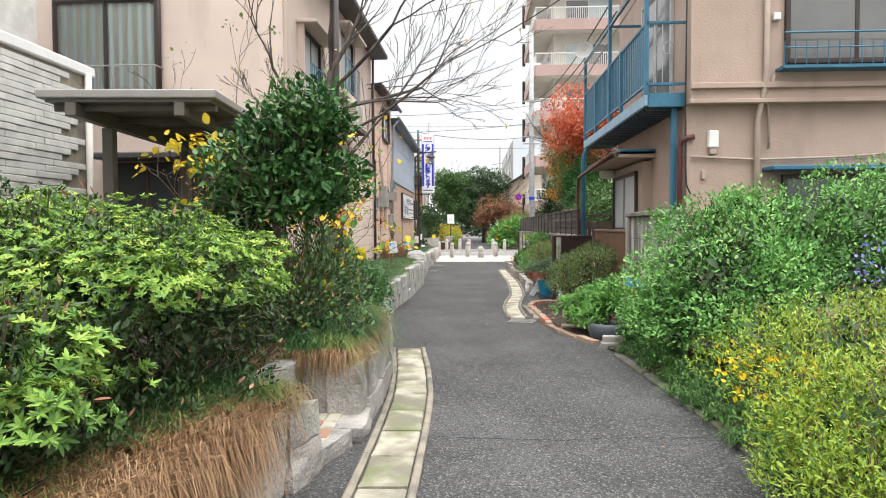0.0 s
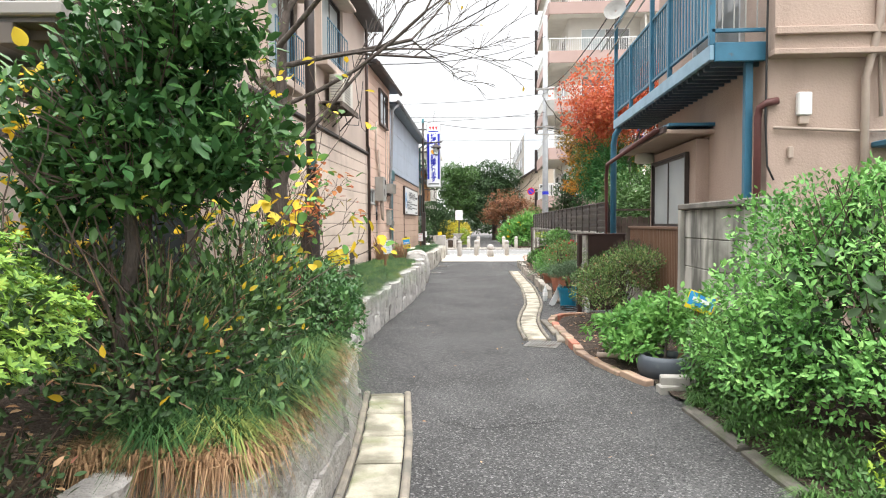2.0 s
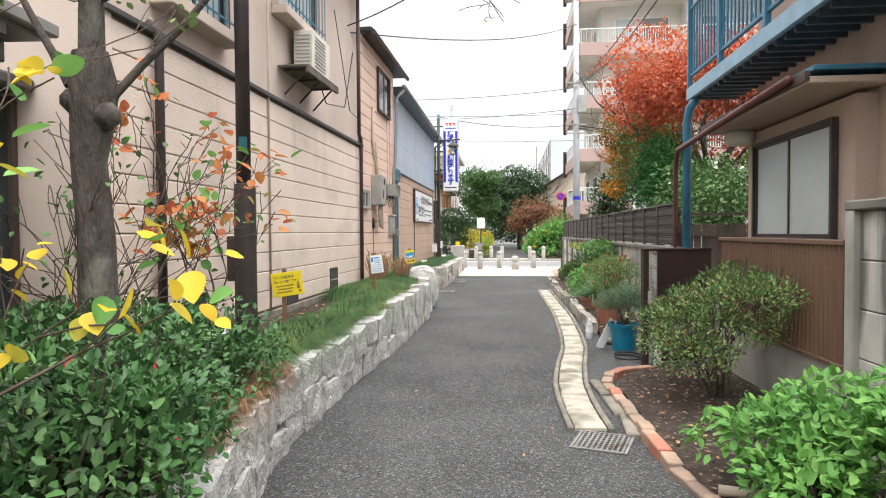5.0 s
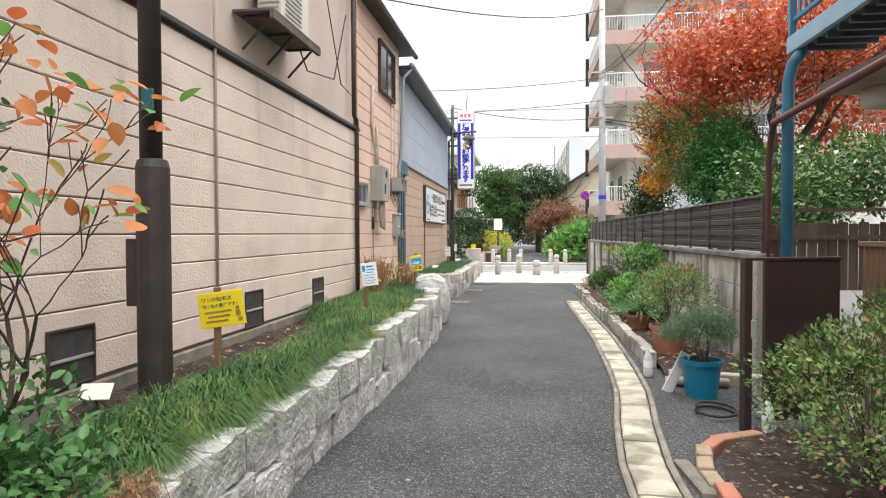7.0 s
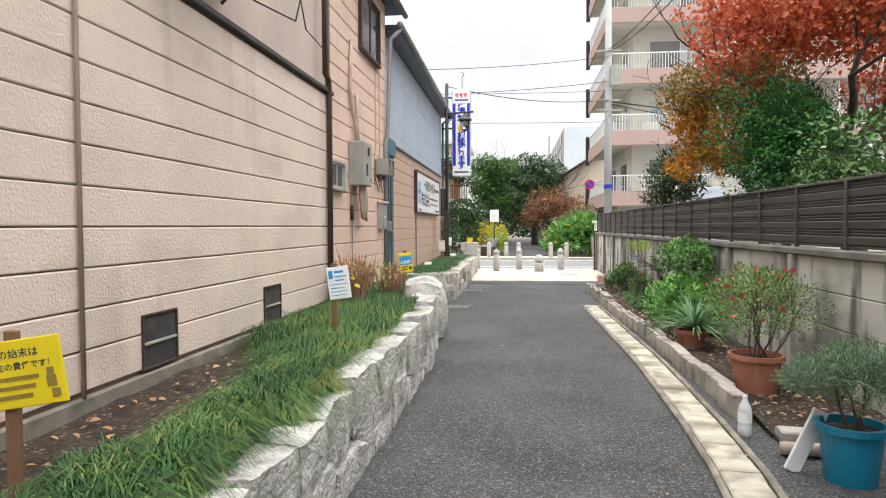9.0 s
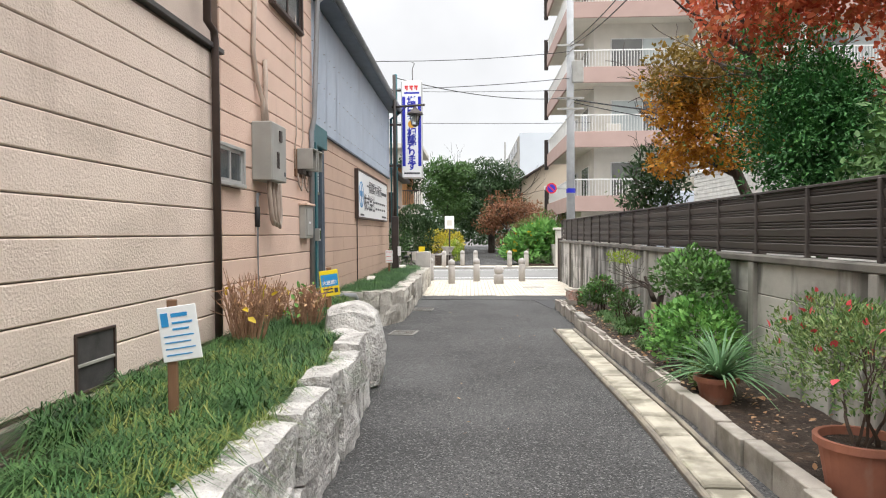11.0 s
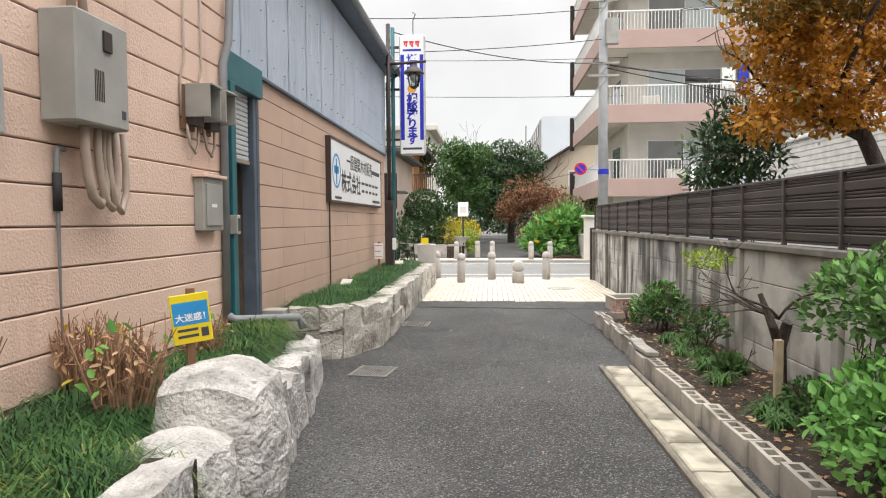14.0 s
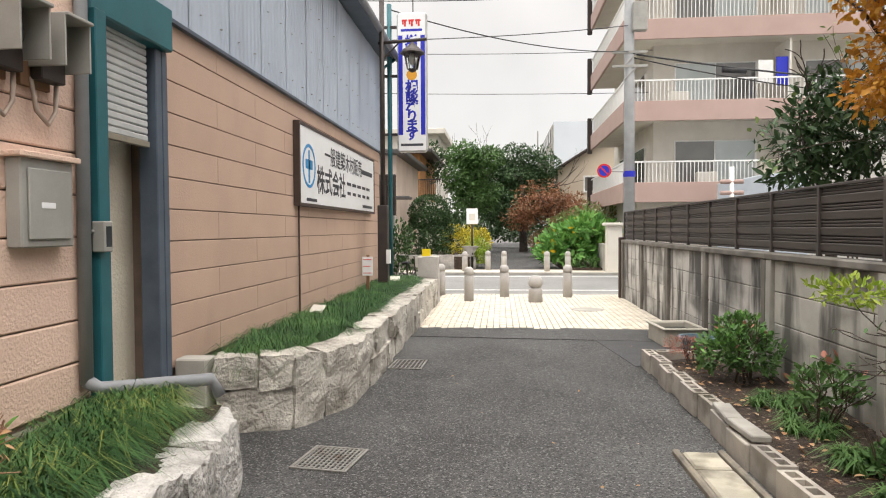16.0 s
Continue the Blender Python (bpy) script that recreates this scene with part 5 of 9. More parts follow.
part("post", MB().box(2.55, 2.6, 15.27, 15.32, 0, 1.8, 0.004), OLDWOOD, wf)
part("post", MB().box(3.85, 3.9, 15.27, 15.32, 0, 1.8, 0.004), OLDWOOD, wf)


# ---- stone planters on the house side ----
def along(line, y):
    return lerp_line(line, y)


planter = thing("stone_planter", "raised planting bed edged with split granite stones", "planter", kind="structure")


def wall_stone(x, y, z, length, thick, height, angle, seed, material=GRANITE_W, amp=0.026, n=9, rnd=0.07, name="stone", parent=planter):
    return part(name, rough_block(thick, length, height, seed, amp, n, rnd), material, parent, at=pose(x, y, z, 0, 0, angle), smooth=False)


sr = random.Random(11)
LT = [(-3, 0.46), (3.9, 0.48), (5, 0.5), (9, 0.5), (12, 0.55), (15, 0.62), (17.3, 0.66), (18.2, 0.70), (19.3, 0.70), (19.7, 0.54), (21.9, 0.46)]


def course(y0, y1, z0, zf, lo, hi, material, seed, thick=0.34):
    y = y0
    k = 0
    while y < y1 - 0.05:
        ln = min(sr.uniform(lo, hi), y1 - y)
        if y1 - y - ln < 0.22:
            ln = y1 - y
        ym = y + ln / 2
        x0, x1 = along(LEFT, y), along(LEFT, y + ln)
        ang = math.degrees(math.atan2(x0 - x1, ln))
        za, zb = z0(ym), zf(ym)
        zb += sr.uniform(-0.03, 0.03) if zb > 0.4 else 0
        wall_stone((x0 + x1) / 2 - thick / 2 + sr.uniform(-0.025, 0.025), ym, za - 0.01, math.hypot(ln, x1 - x0) * 0.965, thick, zb - za - 0.006, ang, seed + k, material)
        y += ln
        k += 1


def midz(y):
    return lerp_line(LT, y) * (0.48 + 0.12 * math.sin(y * 3.1))


# long curved wall
course(5.0, 7.6, lambda y: -0.05, midz, 0.4, 0.75, GRANITE, 100)
course(5.02, 7.6, midz, lambda y: lerp_line(LT, y), 0.45, 0.85, GRANITE, 150, 0.26)
course(7.6, 18.15, lambda y: -0.05, midz, 0.28, 0.6, GRANITE_W, 200, 0.24)
course(7.6, 17.95, midz, lambda y: lerp_line(LT, y), 0.28, 0.7, GRANITE_W, 300, 0.2)
course(-2.6, 3.95, lambda y: -0.05, lambda y: 0.26, 0.5, 0.9, GRANITE, 500)
course(-2.6, 3.95, lambda y: 0.26, lambda y: 0.48, 0.5, 0.9, GRANITE, 600)
course(3.95, 5.0, lambda y: -0.05, lambda y: 0.12, 0.4, 0.6, GRANITE, 700)
# niche with tiled floor
wall_stone(-1.42, 4.45, 0.0, 1.2, 0.2, 0.52, 0, 801, GRANITE)
for i, (xa, xb, za, zb) in enumerate(((-1.60, -1.29, 0.05, 0.48), (-1.29, -1.10, 0.05, 0.49), (-1.10, -0.84, 0.11, 0.50))):
    wall_stone((xa + xb) / 2, 4.92, za, 0.26, (xb - xa) * 0.96, zb - za, 0, 802 + i, GRANITE)
for i in range(3):
    for j in range(5):
        piece("floor_tile", -1.30 + i * 0.11, -1.20 + i * 0.11, 4.05 + j * 0.19, 4.23 + j * 0.19, 0.095, 0.115, BRICK if (i + j) % 3 == 0 else SLAB, planter, 0.004)
# boulders and the rounded end
wall_stone(-1.63, 18.86, -0.05, 0.62, 0.56, 0.84, 6, 811, GRANITE_W, 0.03, 18, 0.62, "boulder")
wall_stone(-1.66, 18.38, -0.05, 0.46, 0.46, 0.64, 4, 812, GRANITE_W, 0.03, 14, 0.66, "boulder")
for i, (y, ln) in enumerate(((19.35, 0.5), (19.85, 0.48), (20.33, 0.5), (20.83, 0.5), (21.33, 0.5))):
    wall_stone(along(LEFT, y) - 0.17, y, -0.05, ln * 0.94, 0.26 + 0.03 * (i % 2), (0.60, 0.55, 0.57, 0.51, 0.50)[i], 8 + 3 * (i % 2), 820 + i, GRANITE_W, 0.035, 11, 0.14)
wall_stone(-2.08, 21.68, -0.05, 0.42, 0.26, 0.48, 38, 830, GRANITE_W, 0.025, 9, 0.16)
wall_stone(-2.38, 21.90, -0.05, 0.46, 0.26, 0.46, 78, 831, GRANITE_W, 0.025, 9, 0.16)
part("inner_kerb", MB().box(-2.70, -2.60, 18.5, 21.95, 0.3, 0.52, 0.012), KERB, planter)
core = MB()
ys = np.arange(-2.6, 21.6, 0.3)
for a in ys:
    if 3.6 < a < 5.0 or a > 17.8:
        continue
    x = along(LEFT, a + 0.15)
    core.box(x - 0.28, x - 0.08, a, a + 0.3, -0.05, lerp_line(LT, a) - 0.07)
part("core", core, SOIL, planter)


def soil_sheet(name, y0, y1, xl, xr, z, label, step=0.14, amp=0.03, nx=10, kind="structure"):
    """Soil between two lines, with small heaps; z: height by y."""
    mb = MB()
    n = int((y1 - y0) / step) + 1
    for i in range(n + 1):
        y = y0 + (y1 - y0) * i / n
        a, b = xl(y), xr(y)
        for k in range(nx + 1):
            x = a + (b - a) * k / nx
            h = noise.noise(Vector((x * 3, y * 3, 1.7))) * amp + noise.noise(Vector((x * 9, y * 9, 4.2))) * amp * 0.6
            mb.v.append((x, y, z(y) + h))
    for i in range(n):
        for k in range(nx):
            q = i * (nx + 1) + k
            mb.f.append((q, q + 1, q + nx + 2, q + nx + 1))
    return setting(name, mb, SOIL, label, "soil")


def soil_z(y):
    return lerp_line([(-3, 0.44), (5, 0.45), (10, 0.46), (14, 0.47), (22, 0.45)], y)


soil_sheet("soil_bed_long", -2.6, 21.8, lambda y: -4.68 if y < 10.2 else -2.80, lambda y: along(LEFT, y) - (0.2 if not 3.8 < y < 5.05 else 0.62), soil_z, "dark garden soil with bits of leaf litter", nx=16)

# second planter by the street
bed2 = thing("stone_planter_street", "low granite planter along the shed wall", "planter", kind="structure")
O2 = [(-2.50, 22.62), (-1.92, 22.82), (-1.60, 23.55), (-1.62, 31.1)]


def stones_on(p, q, n, z0, z1, seed, parent, material=GRANITE_T, thick=0.3, jitter=0.1, inset=0.15):
    L = math.hypot(q[0] - p[0], q[1] - p[1])
    ang = math.degrees(math.atan2(-(q[0] - p[0]), q[1] - p[1]))
    nx, ny = -(q[1] - p[1]) / L, (q[0] - p[0]) / L
    cuts = [0] + sorted((i + sr.uniform(-jitter, jitter)) / n for i in range(1, n)) + [1]
    for i in range(n):
        t = (cuts[i] + cuts[i + 1]) / 2
        ln = (cuts[i + 1] - cuts[i]) * L
        wall_stone(p[0] + (q[0] - p[0]) * t + nx * inset, p[1] + (q[1] - p[1]) * t + ny * inset, z0, ln * 0.955, thick + sr.uniform(-0.03, 0.03), z1 - z0 - 0.012, ang + sr.uniform(-2, 2), seed + i, material, 0.032, 10, 0.11, "stone", parent)


stones_on(O2[0], O2[1], 2, 0.33, 0.60, 900, bed2)
stones_on(O2[0], O2[1], 1, -0.04, 0.34, 910, bed2)
stones_on(O2[1], O2[2], 2, -0.04, 0.58, 920, bed2)
stones_on(O2[2], O2[3], 10, -0.04, 0.27, 930, bed2, jitter=0.3)
stones_on(O2[2], O2[3], 9, 0.26, 0.55, 950, bed2, jitter=0.3)
part("end_block", MB().box(-2.8, -2.55, 22.62, 22.80, 0, 0.58, 0.012), CONC_PLAIN, bed2)
part("end_post", rough_block(0.42, 0.42, 1.0, 971, 0.02, 5, 0.12), BOLLARD, bed2, "tall rounded granite end post", at=pose(-1.82, 31.35, 0))
part("core", MB().prism([(-2.75, 22.8), (-2.4, 22.82), (-2.08, 23.0), (-1.86, 24.0), (-1.86, 31.1), (-2.75, 31.1)], 0, 0.46), SOIL, bed2)

# ---- gutters ----
gut = thing("gutter_cover", "worn pale concrete gutter slabs with mortar kerbs", "gutter", kind="structure")


def gutter(line, y0, y1, width, pitch, material, parent, edge=0.07, both=True):
    y = y0
    while y < y1 - 0.05:
        e = min(y + pitch, y1)
        xa, xb = along(line, y), along(line, e)
        ang = math.degrees(math.atan2(xa - xb, e - y))
        ln = math.hypot(e - y, xb - xa)
        xm, ym = (xa + xb) / 2, (y + e) / 2
        w = width - 2 * edge
        tilt = sr.uniform(-0.6, 0.6)
        k = sr.randint(0, 2)
        me = CH.setdefault(("slab", round(w, 2), round(ln, 2), k, material.name), rough_slab(w - 0.012, ln - 0.04, 0.06, k + 40).mesh("slab", material))
        part("slab", me, material, parent, at=pose(xm + width / 2, ym, -0.028 + sr.uniform(-0.004, 0.004), tilt, tilt, ang + sr.uniform(-0.7, 0.7)))
        for off in ((edge / 2, width - edge / 2) if both else (width - edge / 2,)):
            key = ("kerb", round(edge, 3), round(ln, 2), k)
            me = CH.setdefault(key, rough_slab(edge - 0.01, ln + 0.02, 0.07, k + 60, 0.006).mesh("edging", KERB))
            part("edging", me, KERB, parent, at=pose(xm + off, ym, -0.028, 0, 0, ang))
        y = e


def rough_slab(w, l, h, seed, amp=0.008):
    """A worn slab: a flat block with a slightly ragged outline and rounded edge, its base at z 0."""
    mb = MB()
    pts = []
    n = 5
    for side in range(4):
        for i in range(n):
            t = i / n
            x, y = ((t - 0.5) * w, -l / 2) if side == 0 else (w / 2, (t - 0.5) * l) if side == 1 else ((0.5 - t) * w, l / 2) if side == 2 else (-w / 2, (0.5 - t) * l)
            o = Vector((seed * 3.1, 0, 0))
            d = noise.noise(Vector((x * 14, y * 14, 0)) + o) * amp
            f = 1 + d / max(w, l) * 4
            pts.append((x * f, y * f))
    m = len(pts)
    mb.v += [(x, y, 0) for x, y in pts] + [(x, y, h - 0.012) for x, y in pts] + [(x * (1 - 0.014 / w * 2), y * (1 - 0.014 / l * 2), h) for x, y in pts]
    for r in range(2):
        for i in range(m):
            j = (i + 1) % m
            mb.f.append((r * m + i, r * m + j, (r + 1) * m + j, (r + 1) * m + i))
    mb.f.append(tuple(2 * m + i for i in range(m)))
    return mb


gutter(GUT_R, 10.62, 22.45, 0.36, 0.50, SLAB, gut, 0.055)
gut2 = thing("gutter_cover_mossy", "mossy concrete gutter slabs beside the stone planter", "gutter", kind="structure")
gutter(GUT_L, -2.6, 7.9, 0.42, 0.52, SLAB_MOSS, gut2, 0.06)


def grate(name, x, y, w, l, ang, bars, label):
    g = thing(name, label, "drain grate", at=pose(x, y, 0, 0, 0, ang), group="drain grates")
    part("pit", MB().box(-w / 2, w / 2, -l / 2, l / 2, 0.001, 0.004), BLACK, g)
    part("frame", MB().box(-w / 2, w / 2, -l / 2, -l / 2 + 0.02, 0.0, 0.012).box(-w / 2, w / 2, l / 2 - 0.02, l / 2, 0.0, 0.012).box(-w / 2, -w / 2 + 0.02, -l / 2 + 0.02, l / 2 - 0.02, 0.0, 0.012).box(w / 2 - 0.02, w / 2, -l / 2 + 0.02, l / 2 - 0.02, 0.0, 0.012), STEELGRATE, g)
    for i in range(1, bars):
        xx = -w / 2 + w * i / bars
        part("bar", MB().box(xx - 0.006, xx + 0.006, -l / 2 + 0.02, l / 2 - 0.02, 0.004, 0.011), STEELGRATE, g)
    for i in range(1, max(2, bars - 2)):
        yy = -l / 2 + l * i / max(2, bars - 2)
        part("bar", MB().box(-w / 2 + 0.02, w / 2 - 0.02, yy - 0.005, yy + 0.005, 0.004, 0.010), STEELGRATE, g)
    return g


grate("drain_grate", 0.80, 10.36, 0.40, 0.42, -18, 11, "galvanised drain grate set flush in the asphalt")
grate("drain_grate", -1.47, 22.18, 0.40, 0.44, -8, 12, "square galvanised drain grate among mossy asphalt")
grate("drain_grate", -1.38, 25.25, 0.38, 0.5, -2, 8, "galvanised drain grate beside the granite planter")

# ---- brick-edged beds on the right ----
soil_sheet("soil_bed_brick", 8.6, 12.95, lambda y: lerp_line([(8.6, 1.50), (9.1, 1.28), (9.6, 1.18), (10.3, 1.14), (11.0, 1.15), (11.85, 1.10), (12.4, 1.24), (12.95, 1.66)], y) + 0.05, lambda y: 2.48, lambda y: 0.05, "dark bare soil in the brick-edged bed", amp=0.02)
bed3 = thing("brick_edging", "row of worn red and pale bricks edging the bed", "edging", kind="structure")
BL = [(1.66, 12.80), (1.36, 12.62), (1.16, 12.35), (1.08, 11.95), (1.12, 11.2), (1.13, 10.5), (1.18, 9.7), (1.28, 9.2), (1.44, 8.7), (1.62, 8.25)]
BR = [MB().box(-0.05, 0.05, -0.105, 0.105, 0, 0.1, 0.008).mesh("brick", m) for m in (BRICK, BRICK_P)]
acc = [0.0]
for p, q in zip(BL, BL[1:]):
    acc.append(acc[-1] + math.hypot(q[0] - p[0], q[1] - p[1]))
s, k = 0.1, 0
while s < acc[-1]:
    i = max(j for j in range(len(acc)) if acc[j] <= s)
    i = min(i, len(BL) - 2)
    p, q = BL[i], BL[i + 1]
    t = (s - acc[i]) / (acc[i + 1] - acc[i])
    ang = math.degrees(math.atan2(-(q[0] - p[0]), q[1] - p[1]))
    red = k in (0, 1, 2, 6, 12, 13) or k > 22
    part("brick", BR[0 if red else 1], BRICK, bed3, at=pose(p[0] + (q[0] - p[0]) * t + sr.uniform(-0.012, 0.012), p[1] + (q[1] - p[1]) * t, -0.03 + sr.uniform(-0.012, 0.02) - (0.02 if k > 14 else 0), sr.uniform(-2, 2), sr.uniform(-3, 3), ang + sr.uniform(-5, 5)))
    s += 0.218
    k += 1
for i, (x, y, a) in enumerate(((1.0, 11.95, 4), (1.03, 11.3, 2), (1.06, 10.75, -4))):
    part("kerb_stone", rough_slab(0.1, 0.55, 0.06, 80 + i), KERB, bed3, at=pose(x, y, -0.02, 0, 0, a))
kerb_r = thing("roadside_kerb", "low broken concrete kerb along the planting", "kerb", kind="structure")
for i in range(9):
    y = 7.6 - i * 1.0
    x = lerp_line([(-2, 1.75), (3.6, 1.76), (4.5, 1.82), (5.8, 1.76), (7.3, 1.66), (8.1, 1.6)], y)
    x2 = lerp_line([(-2, 1.75), (3.6, 1.76), (4.5, 1.82), (5.8, 1.76), (7.3, 1.66), (8.1, 1.6)], y - 1)
    part("kerb_stone", rough_slab(0.11, 0.94, 0.055, 90 + i, 0.02), KERB_OLD, kerb_r, at=pose((x + x2) / 2 + 0.06, y - 0.5, -0.02, 0, 0, math.degrees(math.atan2(x2 - x, 1.0))))
soil_sheet("soil_bed_right", -2.6, 8.6, lambda y: lerp_line([(-2, 1.85), (4.5, 1.92), (7.3, 1.76), (8.6, 1.6)], y), lambda y: 5.5 if y < 7.9 else 2.46, lambda y: 0.04, "weedy soil below the shrubs", nx=14)

# ---- hollow block kerb and bed along the concrete wall ----
bk = thing("block_kerb", "row of hollow concrete blocks edging the bed", "edging", kind="structure")


def hollow_block():
    """A concrete block on its side edge: three holes open on top."""
    mb = MB()
    L, W, H = 0.195, 0.06, 0.20
    xs = [-L, -0.165, -0.075, -0.045, 0.045, 0.075, 0.165, L]
    for a, b, solid in ((0, 1, 1), (1, 2, 0), (2, 3, 1), (3, 4, 0), (4, 5, 1), (5, 6, 0), (6, 7, 1)):
        if solid:
            mb.box(-W, W, xs[a], xs[b], 0, H)
        else:
            mb.box(-W, -0.032, xs[a], xs[b], 0, H)
            mb.box(0.032, W, xs[a], xs[b], 0, H)
            mb.box(-0.032, 0.032, xs[a], xs[b], 0, H - 0.06)
    return mb


HB = hollow_block().mesh("concrete_block", BLOCK)
SB = MB().box(-0.06, 0.06, -0.195, 0.195, 0, 0.2, 0.006).mesh("concrete_block", BLOCK)
CB = MB().box(-0.065, 0.065, -0.2, 0.2, 0, 0.045, 0.008).mesh("cap_slab", CONC_PLAIN)
for i in range(25):
    y = 15.55 + i * 0.4
    x = lerp_line([(15.4, 1.40), (17.1, 1.39), (19.1, 1.42), (21.0, 1.32), (23.3, 1.34), (25.3, 1.33)], y)
    hol = y > 18.2 and i not in (17, 18)
    part("concrete_block", HB if hol else SB, BLOCK, bk, at=pose(x + sr.uniform(-0.02, 0.02), y, -0.02 + (0.02 if y > 23 else 0) + sr.uniform(-0.012, 0.012), sr.uniform(-1, 1), sr.uniform(-1.5, 1.5), sr.uniform(-2.5, 2.5)))
    if i in (17, 18):
        part("cap_slab", CB, CONC_PLAIN, bk, at=pose(x, y, 0.19, 0, 2, 3 if i == 17 else -5))
for k in range(3):
    part("concrete_block", HB, BLOCK, bk, at=pose(1.62 + k * 0.4, 25.35, -0.02, 0, 0, 90 + sr.uniform(-4, 4)))
soil_sheet("soil_bed_wall", 14.6, 25.3, lambda y: 1.44, lambda y: 2.39, lambda y: lerp_line([(14.6, 0.0), (15.3, 0.09), (30, 0.10)], y), "dark soil with fallen leaves under the wall", nx=8)
edge = thing("broken_slabs", "loose concrete pieces and pipe closing the bed's end", "rubble")
part("slab", rough_slab(0.34, 0.16, 0.1, 200), CONC_PLAIN, edge, at=pose(1.62, 14.75, 0, 0, 0, -8))
part("slab", rough_slab(0.4, 0.12, 0.12, 201), BLOCK, edge, at=pose(2.1, 14.55, 0, 0, 0, -14))
part("pipe", MB().tube([(1.36, 14.50, 0.05), (1.95, 14.45, 0.05)], 0.045, 10), BEIGEPIPE, edge, "old clay pipe lying on the ground", True)
part("white_slat", MB().box(-0.05, 0.05, -0.012, 0.012, 0, 0.42, 0.004), WHITE, edge, "leaning white board", at=pose(1.31, 14.22, 0.0, 0, 27, 10))

# ---- patch, pavers, street ----
patch = setting("asphalt_patch", MB().prism([(1.2, 25.3), (2.36, 25.6), (2.36, 27.6), (1.35, 28.2), (1.0, 27.0)], 0.0005, 0.006), ASPHALT_NEW, "darker patch of newer asphalt", "road")
# hairline cracks
cr = MB()
for seed, pts in ((1, [(-0.25, 4.62), (0.5, 4.56), (1.1, 4.62), (1.9, 4.66)]), (2, [(-0.3, 7.2), (0.0, 7.0), (0.7, 7.25)]), (3, [(0.3, 22.6), (0.25, 24.5), (0.6, 26.0), (1.0, 26.4)])):
    q = []
    for p, r in zip(pts, pts[1:]):
        for i in range(14):
            t = i / 14
            q.append((p[0] + (r[0] - p[0]) * t + sr.uniform(-0.02, 0.02), p[1] + (r[1] - p[1]) * t + sr.uniform(-0.02, 0.02)))
    for a, b in zip(q, q[1:]):
        w = sr.uniform(0.002, 0.007)
        k = len(cr.v)
        cr.v += [(a[0], a[1] - w, 0.0015), (b[0], b[1] - w, 0.0015), (b[0], b[1] + w, 0.0015), (a[0], a[1] + w, 0.0015)]
        cr.f.append((k, k + 1, k + 2, k + 3))
setting("asphalt_crack", cr, BLACK, "thin wandering cracks in the asphalt", "crack")
pave = thing("entrance_paving", "fan-laid beige stone paving before the street", "paving", kind="structure")
part("bed", MB().box(-2.2, 2.9, 28.0, 33.2, -0.01, 0.004), PAVERBED, pave)
setting("asphalt_apron", MB().prism([(-1.75, 27.2), (2.38, 26.9), (2.38, 27.25), (2.1, 27.6), (1.6, 28.0), (0.9, 28.2), (0.0, 28.32), (-0.8, 28.34), (-1.75, 28.36)], 0.0045, 0.010), ASPHALT, "curved asphalt edge meeting the paving", "road")
R0 = (0.4, 22.0)
PV = MB().box(-0.045, 0.045, -0.045, 0.045, 0, 0.016, 0.005).mesh("paver", PAVER)
cnt = 0
far_rows = MB()
rad = 5.9
while rad < 11.8:
    n = int(2.0 * rad / 0.105)
    for i in range(n):
        a = math.pi / 2 + (i + 0.5 - n / 2) * 0.105 / rad
        x, y = R0[0] + rad * math.cos(a), R0[1] + rad * math.sin(a)
        if not (-1.66 < x < 2.36 and 28.0 < y < 33.15):
            continue
        far_rows.box(x - 0.046, x + 0.046, y - 0.046, y + 0.046, 0.002, 0.016 + 0.004 * sr.random(), 0.004) if cnt % 7 else part("paver", PV, PAVER, pave, at=pose(x, y, 0.002, 0, 0, math.degrees(a) - 90))
        cnt += 1
    rad += 0.105
tagged(part("paver_rows", far_rows, PAVER_I, pave), kind="stuff")
part("manhole_cover", MB().lathe([(0.30, 0.004), (0.30, 0.026), (0.28, 0.028), (0.0, 0.028)], 1.33, 30.33, 28), CONC_PLAIN, pave, "round grey manhole cover")
part("street_kerb", MB().box(-2.2, 2.9, 33.2, 33.32, -0.02, 0.02, 0.006), CONC_PLAIN, pave)
setting("street_line", MB().box(-30, 30, 34.3, 34.42, 0.0045, 0.008), WHITE, "white painted edge line on the street", "marking")
setting("street_line_far", MB().box(-30, 30, 38.9, 39.02, 0.0045, 0.008), WHITE, "white painted line on the far side of the street", "marking")
setting("far_kerb", MB().box(-30, 30, 39.9, 40.05, 0, 0.08, 0.01), CONC_PLAIN, "concrete kerb across the street", "kerb")
setting("far_paving", MB().box(-6, 4, 40.05, 42.2, 0.0, 0.03), PAVER_I, "pale paved strip across the street", "paving")


def bollard(x, y, h=0.75, r=0.105, group="granite bollards"):
    b = thing("bollard", "pale granite bollard with a domed top", "bollard", at=pose(x, y, 0), group=group)
    part("shaft", MB().lathe([(r, 0), (r * 0.98, h * 0.74), (r * 0.9, h * 0.755), (r * 0.9, h * 0.77)], n=18), BOLLARD, b, smooth=True)
    part("cap", MB().lathe([(r, h * 0.77), (r, h * 0.88), (r * 0.85, h * 0.95), (r * 0.45, h * 0.99), (0.001, h)], n=18), BOLLARD, b, smooth=True)
    return b


